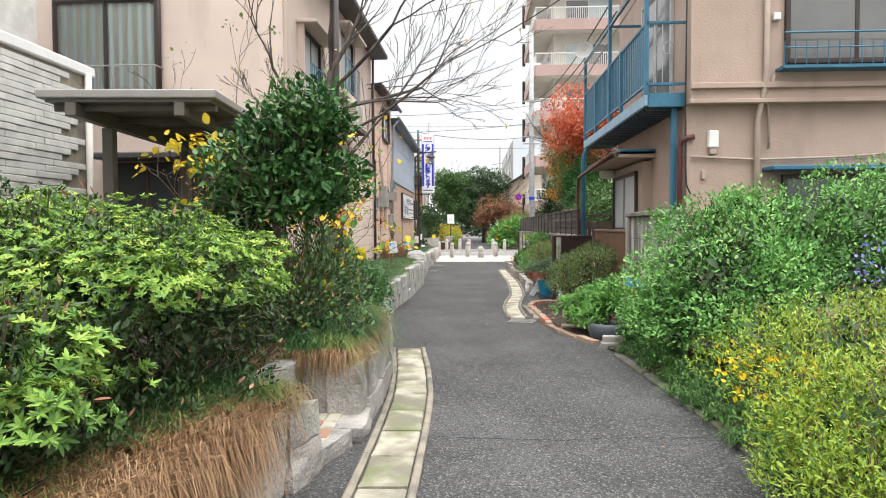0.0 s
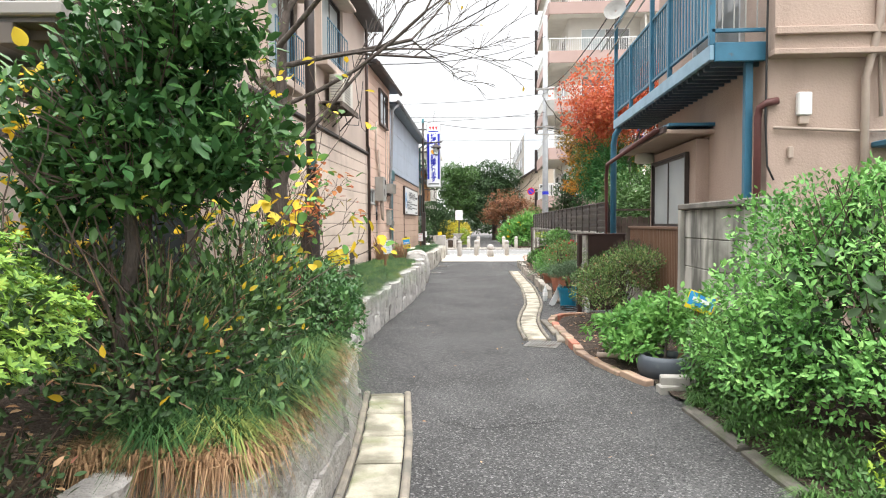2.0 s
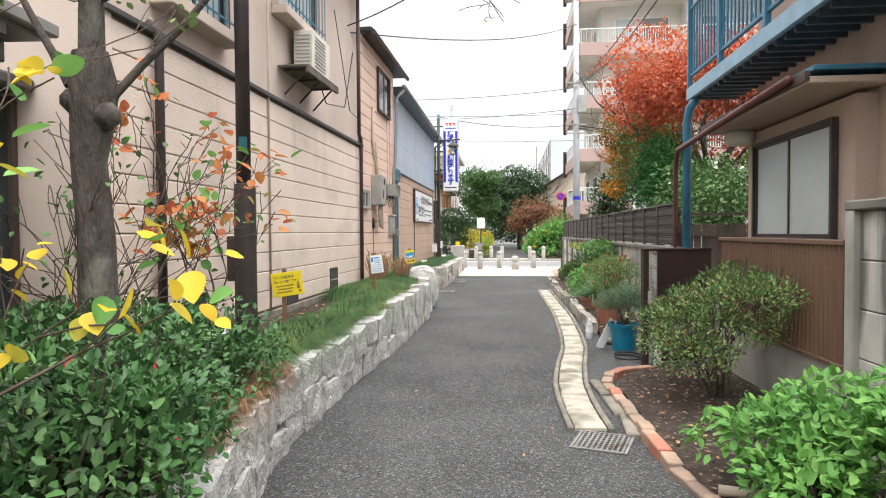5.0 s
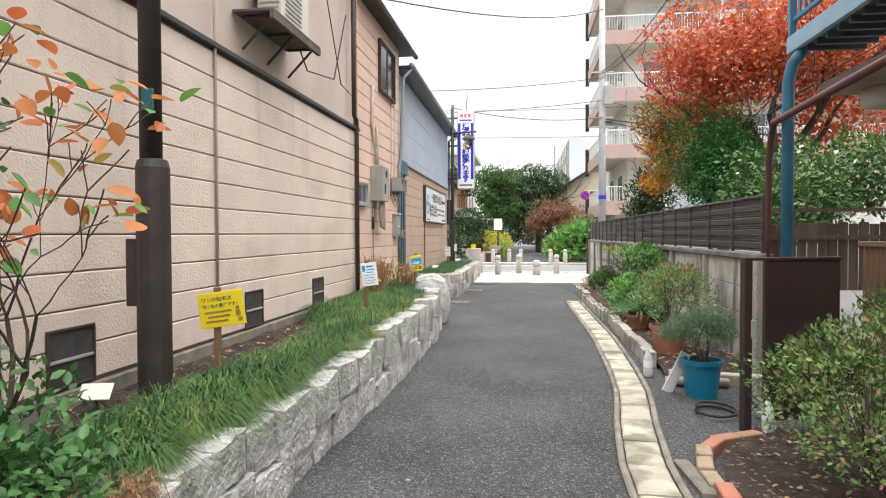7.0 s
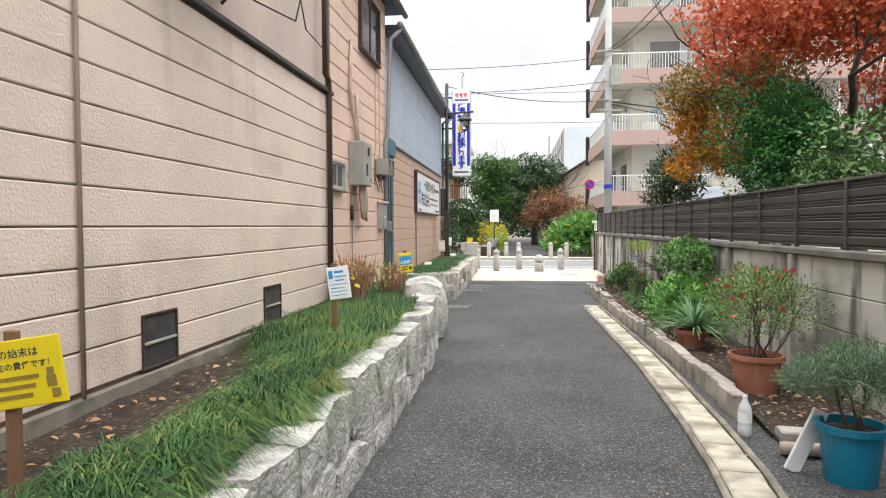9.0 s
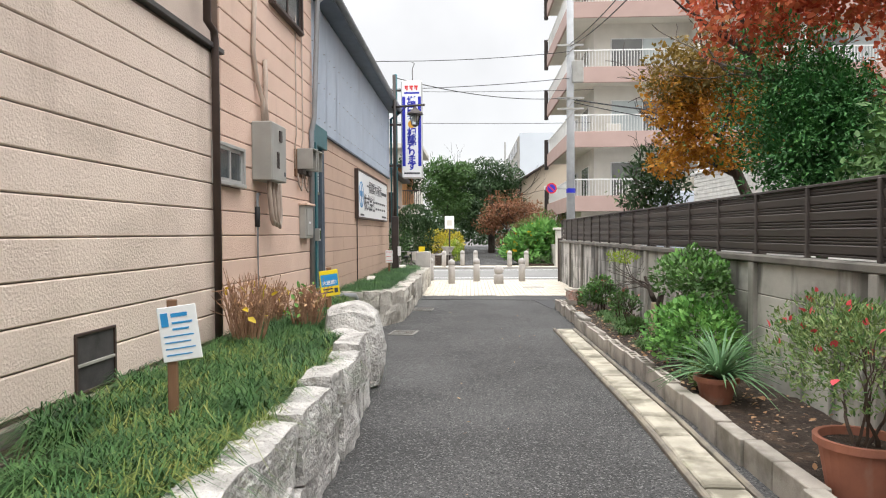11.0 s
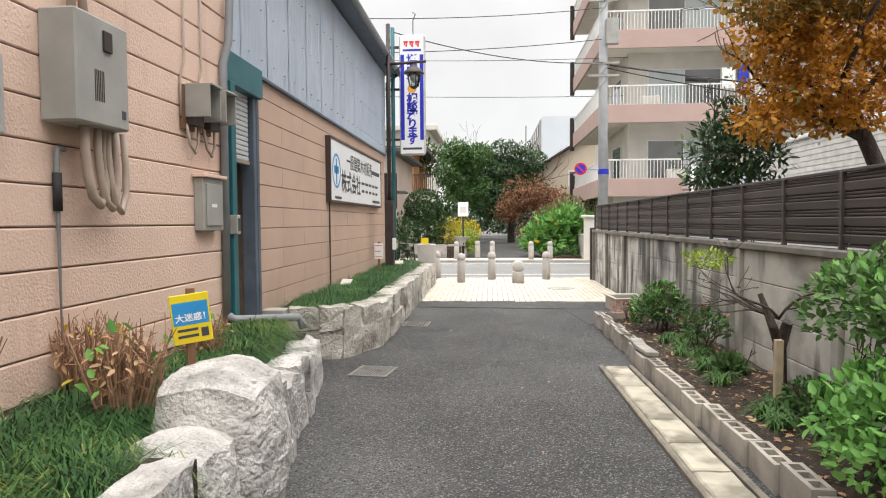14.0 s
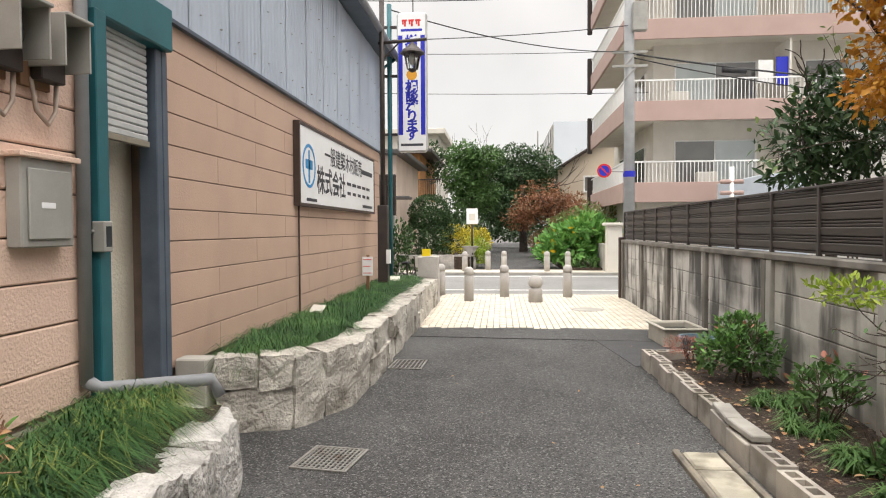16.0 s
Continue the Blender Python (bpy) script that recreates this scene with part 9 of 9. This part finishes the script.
def strap_plant(name, label, x, y, z, n, length, seed, material=L_STRAP, w=0.012):
    t = thing(name, label, "plant")
    r = random.Random(seed)
    mb = MB()
    for k in range(n):
        a = r.uniform(0, 6.283)
        l = length * r.uniform(0.6, 1.1)
        el = r.uniform(0.5, 1.3)
        pts = []
        for i in range(6):
            s = i / 5
            ho = l * (math.cos(el) * s + 0.25 * s * s)
            hz = l * (math.sin(el) * s - 0.55 * s * s * (1.4 - el) - 0.12 * s ** 3)
            pts.append(Vector((x + math.cos(a) * ho, y + math.sin(a) * ho, z + hz)))
        side = Vector((-math.sin(a), math.cos(a), 0))
        b = len(mb.v)
        for i, p in enumerate(pts):
            ww = w * (0.8, 1, 1, 0.85, 0.55, 0.05)[i]
            mb.v += [tuple(p - side * ww), tuple(p + Vector((0, 0, -0.004))), tuple(p + side * ww)]
        for i in range(5):
            q = b + i * 3
            mb.f += [(q, q + 1, q + 4, q + 3), (q + 1, q + 2, q + 5, q + 4)]
    part("leaves", mb, material, t)
    return t


strap_plant("strap_leaf_plant", "tuft of long pale green strap leaves in a terracotta pot", 1.70, 17.85, 0.28, 150, 0.60, 481)
HY = [((1.9, 19.0, 0.5), (0.42, 0.5, 0.34))]
potted("hydrangea", "rounded bright green hydrangea in the bed", HY, L_BRIGHT, 0.062, 0.55, 2300, (1.9, 19.0, 0.1), 487, height=0.4)
CM = [((2.04, 19.65, 1.06), (0.32, 0.5, 0.26)), ((2.02, 19.1, 1.02), (0.28, 0.36, 0.2))]
potted("camellia_shrub", "dark leafy shrub against the concrete wall", CM, L_MID, 0.065, 0.5, 1700, (2.05, 19.5, 0.1), 491, (("pale_leaves", L_BRIGHT, 0.25, 0.06, 0.5, 0.2),), height=0.8)
R1 = [((1.93, 24.25, 0.36), (0.32, 0.36, 0.24)), ((2.05, 24.5, 0.5), (0.2, 0.26, 0.18))]
potted("rose_bush", "leafy rose bush in the block-edged bed", R1, L_MID, 0.06, 0.55, 1500, (1.95, 24.2, 0.1), 495, (("pale_leaves", L_BRIGHT, 0.3, 0.05, 0.55, 0.0), ("red_leaves", L_PINK, 0.02, 0.06, 0.6, 0)), height=0.5)
R2 = [((2.06, 22.85, 0.38), (0.22, 0.24, 0.18))]
potted("rose_bush", "small leafy rose bush with bare lower stems", R2, L_MID, 0.06, 0.55, 420, (2.06, 22.85, 0.1), 497, (("red_leaves", L_PINK, 0.02, 0.07, 0.6, 0),), height=0.45, gap=-0.3)
st = thing("pruned_tree", "gnarled pruned dwarf tree tied to a stake", "tree")
mb, tips = MB(), []
mb.tube([(2.2, 21.3, 0.05), (2.18, 21.25, 0.3), (2.1, 21.1, 0.5), (2.12, 21.0, 0.72)], [0.06, 0.05, 0.055, 0.04], 8)
mb.tube([(2.1, 21.1, 0.5), (1.98, 20.95, 0.7), (1.9, 21.0, 0.95)], [0.045, 0.035, 0.02], 7)
for k, d in enumerate(((-1, 0.6, 0.5), (-0.8, 1, 0.4), (0.2, -0.6, 1), (-0.6, -0.3, 0.9), (-0.9, 1.2, 0.2))):
    branches(mb, (2.05, 21.0, 0.75), d, 0.42, 0.014, 2, 500 + k, tips, up=0.05, min_r=0.003)
part("trunk", mb, BARK, st)
P = np.array([tuple(p) for p, _ in tips[::4]])
leaves("leaves", P, rand_dirs(len(P)), 0.05, 0.5, L_MID, st)
p, o = shell((1.86, 22.15, 1.16), (0.2, 0.26, 0.08), 260, 507)
leaves("leaf_spray", p, o, 0.055, 0.35, L_WILLOW, st)
part("stake", MB().box(1.92, 1.98, 20.74, 20.79, 0.05, 0.62, 0.005), BAMBOO, st, "pale wooden stake")
DR = [((1.7, 25.0, 0.28), (0.25, 0.2, 0.12))]
potted("dry_bush", "dry red-brown low twigs in the bed's end", DR, L_PINK, 0.05, 0.1, 700, (1.7, 25.0, 0.1), 509, height=0.25)
# row of plants further along the wall, seen from afar
for k, (x, y, z, r, mm) in enumerate(((2.0, 21.9, 0.14, 0.14, L_MID), (2.1, 20.5, 0.22, 0.2, L_MID), (1.75, 18.3, 0.2, 0.16, L_LACE))):
    potted("bed_plant", "small leafy plant in the bed", [((x, y, z), (r, r, r * 0.8))], mm, 0.05, 0.5, 600, (x, y, 0.1), 520 + k, height=0.25, group="bed plants")

# ---- trees behind the fence ----
def tree_crown(name, label, trunk, limbs, crowns, seed, material=BARK, category="tree"):
    """trunk: points and radii; limbs: (start, way, length, radius); crowns: (part, material, lumps, count, size, width)."""
    t = thing(name, label, category)
    mb, tips = MB(), []
    mb.tube([p for p, _ in trunk], [r for _, r in trunk], 10, cap=False)
    for k, (s, d, l, r) in enumerate(limbs):
        branches(mb, s, d, l, r, 3, seed + k, tips, spread=0.7, up=0.1, shrink=0.7, n=6, min_r=0.006)
    part("trunk", mb, material, t, smooth=True)
    for k, (pn_, m, lumps, n, size, width) in enumerate(crowns):
        tot = sum(r[0] * r[1] + r[1] * r[2] + r[0] * r[2] for _, r in lumps)
        P, O = [], []
        for i, (c, r) in enumerate(lumps):
            p, o = shell(c, r, int(n * (r[0] * r[1] + r[1] * r[2] + r[0] * r[2]) / tot), seed + 40 + k * 7 + i, 0.32, 4.0, -0.45, 0.75)
            P.append(p)
            O.append(o)
        leaves(pn_, np.concatenate(P), np.concatenate(O), size, width, m, t, 0.2, 0.1, spread=0.9)
    return t


tree_crown("red_maple", "spreading maple with red autumn leaves", [((4.5, 20.0, 0), 0.2), ((4.5, 20.0, 1.6), 0.16), ((4.4, 20.1, 2.6), 0.14)],
           [((4.4, 20.1, 2.5), (-0.8, 0.2, 0.8), 1.7, 0.08), ((4.4, 20.1, 2.5), (0.6, -0.5, 0.9), 1.7, 0.08), ((4.4, 20.1, 2.6), (-0.1, -0.9, 0.8), 1.5, 0.07), ((4.4, 20.1, 2.6), (0.3, 0.8, 0.9), 1.6, 0.07), ((4.4, 20.1, 2.6), (-0.2, 1.0, 1.0), 1.6, 0.06), ((4.4, 20.1, 2.5), (0.9, 0.3, 0.8), 1.6, 0.06)],
           [("red_leaves", L_MAPLE_R, [((4.2, 20.2, 5.0), (1.9, 1.8, 0.8)), ((3.2, 20.2, 4.35), (1.0, 1.3, 0.8)), ((5.4, 19.6, 4.7), (1.2, 1.2, 0.8)), ((4.2, 19.2, 4.5), (1.3, 0.9, 0.7)), ((5.6, 20.6, 3.6), (0.9, 1.0, 0.6))], 18000, 0.075, 0.7)], 601)
tree_crown("orange_maple", "leaning maple with orange and olive autumn leaves", [((4.75, 24.0, 0), 0.13), ((4.7, 24.0, 1.7), 0.11), ((4.35, 24.0, 2.5), 0.09), ((4.05, 24.05, 3.2), 0.07)],
           [((4.35, 24.0, 2.5), (-0.9, -0.2, 0.6), 1.1, 0.045), ((4.05, 24.05, 3.2), (-0.6, 0.3, 0.9), 1.2, 0.045), ((4.2, 24.0, 2.9), (0.5, 0.2, 1.0), 1.3, 0.045), ((4.05, 24.05, 3.2), (0.2, -0.6, 0.8), 1.1, 0.04)],
           [("orange_leaves", L_MAPLE_O, [((3.55, 23.9, 3.15), (0.62, 0.7, 0.36)), ((4.1, 24.0, 2.85), (0.55, 0.55, 0.26)), ((3.3, 23.8, 3.75), (0.6, 0.7, 0.5)), ((4.5, 24.2, 3.9), (0.8, 0.8, 0.5)), ((3.1, 23.9, 2.75), (0.36, 0.45, 0.24)), ((4.9, 24.2, 3.3), (0.5, 0.6, 0.35))], 9500, 0.07, 0.7),
            ("olive_leaves", L_MAPLE_B, [((3.7, 23.9, 4.4), (0.9, 0.9, 0.6)), ((3.2, 23.4, 4.2), (0.6, 0.7, 0.5)), ((4.6, 24.1, 4.6), (0.8, 0.8, 0.5))], 5500, 0.07, 0.7)], 607)
tree_crown("clipped_conifer", "dense dark green rounded conifer", [((3.25, 19.2, 0), 0.07), ((3.25, 19.2, 2.0), 0.05)], [], [("foliage", L_CONE, [((3.2, 19.2, 2.35), (0.62, 0.62, 0.85)), ((3.3, 19.1, 2.9), (0.45, 0.45, 0.5)), ((3.55, 19.3, 2.1), (0.5, 0.5, 0.6)), ((3.7, 20.2, 2.6), (0.7, 0.7, 0.9)), ((3.9, 20.4, 3.2), (0.5, 0.5, 0.6)), ((3.05, 19.5, 2.9), (0.62, 0.62, 0.8))], 30000, 0.055, 0.42)], 611)
tree_crown("broadleaf_shrub", "mid-green broadleaf shrub with pale flowers behind the fence", [((4.2, 17.6, 0), 0.06), ((4.2, 17.6, 1.6), 0.04)], [((4.2, 17.6, 1.4), (0.5, 0.5, 1), 0.8, 0.03), ((4.2, 17.6, 1.4), (-0.6, -0.3, 1), 0.8, 0.03)], [("leaves", L_MID, [((3.9, 17.6, 2.2), (0.9, 0.8, 0.6)), ((4.7, 17.4, 2.4), (0.9, 0.8, 0.6)), ((3.3, 17.9, 1.95), (0.55, 0.5, 0.45)), ((3.4, 16.3, 1.9), (0.5, 0.7, 0.5))], 9000, 0.08, 0.46), ("flowers", mat("white_blossom", (0.7, 0.68, 0.62), (0.6, 0.57, 0.5), rough=0.6, bump=0), [((4.2, 17.4, 2.4), (1.1, 0.8, 0.6))], 110, 0.07, 0.8)], 621)
tree_crown("loquat_tree", "dark large-leaved evergreen behind the fence", [((3.15, 25.0, 0), 0.07), ((3.12, 25.0, 1.9), 0.05)], [((3.12, 25.0, 1.8), (-0.5, 0.2, 0.9), 0.8, 0.03), ((3.12, 25.0, 1.8), (0.5, -0.2, 0.9), 0.8, 0.03), ((3.12, 25.0, 1.8), (-0.1, 0.5, 1), 0.8, 0.026)], [("leaves", L_DARK, [((3.0, 25.0, 2.45), (0.55, 0.6, 0.42)), ((3.2, 25.1, 2.9), (0.38, 0.4, 0.34)), ((2.85, 25.0, 2.15), (0.3, 0.4, 0.22)), ((3.4, 24.9, 2.4), (0.4, 0.4, 0.3))], 1700, 0.12, 0.32)], 631)
autumn("twiggy_sapling", "thin sapling with sparse yellow-green leaves behind the fence", 3.5, 25.3, 1.0, 2.8, 3, 641, L_LACE, 0.07, 3, (-0.05, 0), 0.3, 3, 0.012, twlen=0.4)

# ---- plantings across the street ----
tree_crown("poplar_like_tree", "slender evergreen tree with an airy crown", [((-1.9, 52.0, 0), 0.16), ((-1.9, 52.0, 3.0), 0.12)], [((-1.9, 52, 2.8), (-0.5, 0.2, 1), 1.6, 0.06), ((-1.9, 52, 2.8), (0.5, 0.2, 1), 1.6, 0.06), ((-1.9, 52, 2.8), (0.1, -0.4, 1), 1.6, 0.06)], [("leaves", L_MID, [((-2.3, 52, 4.3), (1.1, 1.0, 1.1)), ((-1.2, 52, 5.2), (1.0, 0.9, 0.8)), ((-2.2, 52, 5.4), (0.9, 0.8, 0.7)), ((-1.5, 52, 3.4), (1.3, 0.9, 0.8))], 9000, 0.15, 0.5)], 651)
tree_crown("dark_evergreen_tree", "broad dark rounded evergreen tree", [((1.2, 62.0, 0), 0.3), ((1.2, 62.0, 3.0), 0.22)], [((1.2, 62, 2.8), (-0.8, 0, 1), 2.4, 0.1), ((1.2, 62, 2.8), (0.8, 0, 1), 2.4, 0.1)], [("leaves", L_DARK, [((0.9, 62, 5.6), (2.6, 2.3, 1.5)), ((-1.2, 62, 4.2), (2.0, 2.0, 1.9)), ((1.9, 62, 4.4), (1.7, 2.0, 1.4)), ((0.2, 61, 3.2), (2.4, 2.0, 1.5))], 24000, 0.18, 0.5)], 661)
tree_crown("russet_tree", "small tree with russet autumn leaves", [((2.2, 54.0, 0), 0.12), ((2.2, 54.0, 1.6), 0.09)], [((2.2, 54, 1.4), (-0.8, 0, 0.8), 1.4, 0.05), ((2.2, 54, 1.4), (0.8, 0.2, 0.8), 1.4, 0.05), ((2.2, 54, 1.4), (0, -0.5, 1), 1.2, 0.05)], [("leaves", leafmat("russet_leaf", (0.16, 0.10, 0.04), (0.28, 0.12, 0.06), (0.34, 0.16, 0.09), (0.16, 0.16, 0.06)), [((1.9, 54, 3.0), (1.5, 1.2, 1.0)), ((3.2, 54, 2.7), (1.5, 1.2, 0.9)), ((0.9, 54, 2.2), (0.9, 1.0, 0.7))], 6000, 0.13, 0.5)], 671)
shrub("broad_leaf_clump", "large clump of broad bright green leaves at the corner", [((2.4, 43.4, 0.9), (1.0, 1.0, 0.75)), ((3.3, 43.6, 1.15), (0.9, 0.9, 0.85)), ((1.7, 43.8, 0.6), (0.6, 0.7, 0.5)), ((2.8, 43.0, 1.5), (0.7, 0.6, 0.5)), ((3.9, 43.4, 1.0), (0.6, 0.7, 0.7))], L_BRIGHT, 0.30, 0.36, 2300, (2.7, 43.5, 0.05), 681, "plant", height=1.2, depth=0.6, extra=(("yellow_leaves", L_YELLOW, 0.03, 0.28, 0.36, -0.5),))
shrub("clipped_hedge_bush", "tall clipped dark green bush by the lamp", [((-3.2, 44.0, 1.2), (1.0, 0.8, 1.25)), ((-3.2, 44.0, 2.2), (0.85, 0.75, 0.75))], L_DARK, 0.09, 0.5, 8000, (-3.2, 44.0, 0.45), 685, "bush", height=1.2, depth=0.25, bottom=-1, lump=0.08)
shrub("yellow_bush", "yellow-leaved shrub by the footpath", [((-2.0, 45.5, 0.95), (0.75, 0.8, 0.7)), ((-1.3, 47.5, 1.0), (0.6, 0.7, 0.5))], leafmat("golden_leaf", (0.34, 0.32, 0.03), (0.52, 0.44, 0.04), (0.58, 0.5, 0.06)), 0.10, 0.45, 2400, (-2.0, 45.5, 0.4), 687, height=0.8, depth=0.5)
shrub("lime_bush", "lime green drooping shrub by the footpath", [((-1.25, 43.9, 0.75), (0.45, 0.6, 0.5)), ((-1.3, 43.6, 0.45), (0.4, 0.5, 0.35))], L_WILLOW, 0.10, 0.3, 1800, (-1.25, 43.9, 0.2), 689, height=0.7, droop=0.6)
shrub("corner_groundcover", "low green ground cover at the far kerb", [((3.0, 42.2, 0.2), (0.9, 0.4, 0.22))], L_MID, 0.09, 0.5, 700, (3.0, 42.2, 0.02), 691, "plant", height=0.2)
shrub("brown_bush", "rounded brown bush beside the footpath", [((1.9, 50, 0.8), (0.8, 0.9, 0.7))], leafmat("brown_leaf", (0.16, 0.09, 0.05), (0.22, 0.12, 0.07)), 0.10, 0.4, 1500, (1.9, 50, 0.02), 693, height=0.7)
shrub("potted_tree", "small potted leafy tree by the bicycle", [((-2.75, 32.9, 1.25), (0.4, 0.4, 0.4)), ((-2.6, 32.7, 0.7), (0.32, 0.32, 0.35))], L_DARK, 0.09, 0.45, 900, (-2.7, 32.9, 0.02), 695, "plant", height=1.0, depth=0.7, extra=(("pale_leaves", L_MID, 0.3, 0.09, 0.45, -1),))
shrub("dark_far_hedge", "dark hedge closing the far footpath", [((-3.5, 58, 1.3), (1.8, 1.5, 1.5)), ((3.4, 60, 1.0), (1.6, 1.2, 1.2)), ((-3.4, 50, 0.8), (1.2, 1.0, 1.0)), ((2.5, 70, 2.0), (3.0, 2.0, 2.2)), ((-2.5, 72, 2.0), (3.0, 2.0, 2.2)), ((-0.3, 80, 1.8), (4.0, 1.5, 2.0))], L_DARK, 0.26, 0.5, 9500, (-2.0, 66, 0.02), 697, "hedge", height=1.5)
shrub("olive_bush_top", "olive and pale leaves above the broad-leaf clump", [((3.7, 46.5, 1.9), (1.1, 1.0, 0.7)), ((3.0, 48.0, 1.8), (1.0, 1.0, 0.6))], L_LACE, 0.13, 0.45, 1900, (3.4, 47, 0.05), 699, height=1.4, extra=(("red_leaves", L_PINK, 0.25, 0.12, 0.4, -0.5),))
shrub("tree_by_stairs", "slim dark tree beside the white house", [((-4.6, 56, 5.2), (1.2, 1.2, 1.4))], L_DARK, 0.2, 0.5, 1200, (-4.6, 50.5, 0.3), 701, "tree", height=4.0)
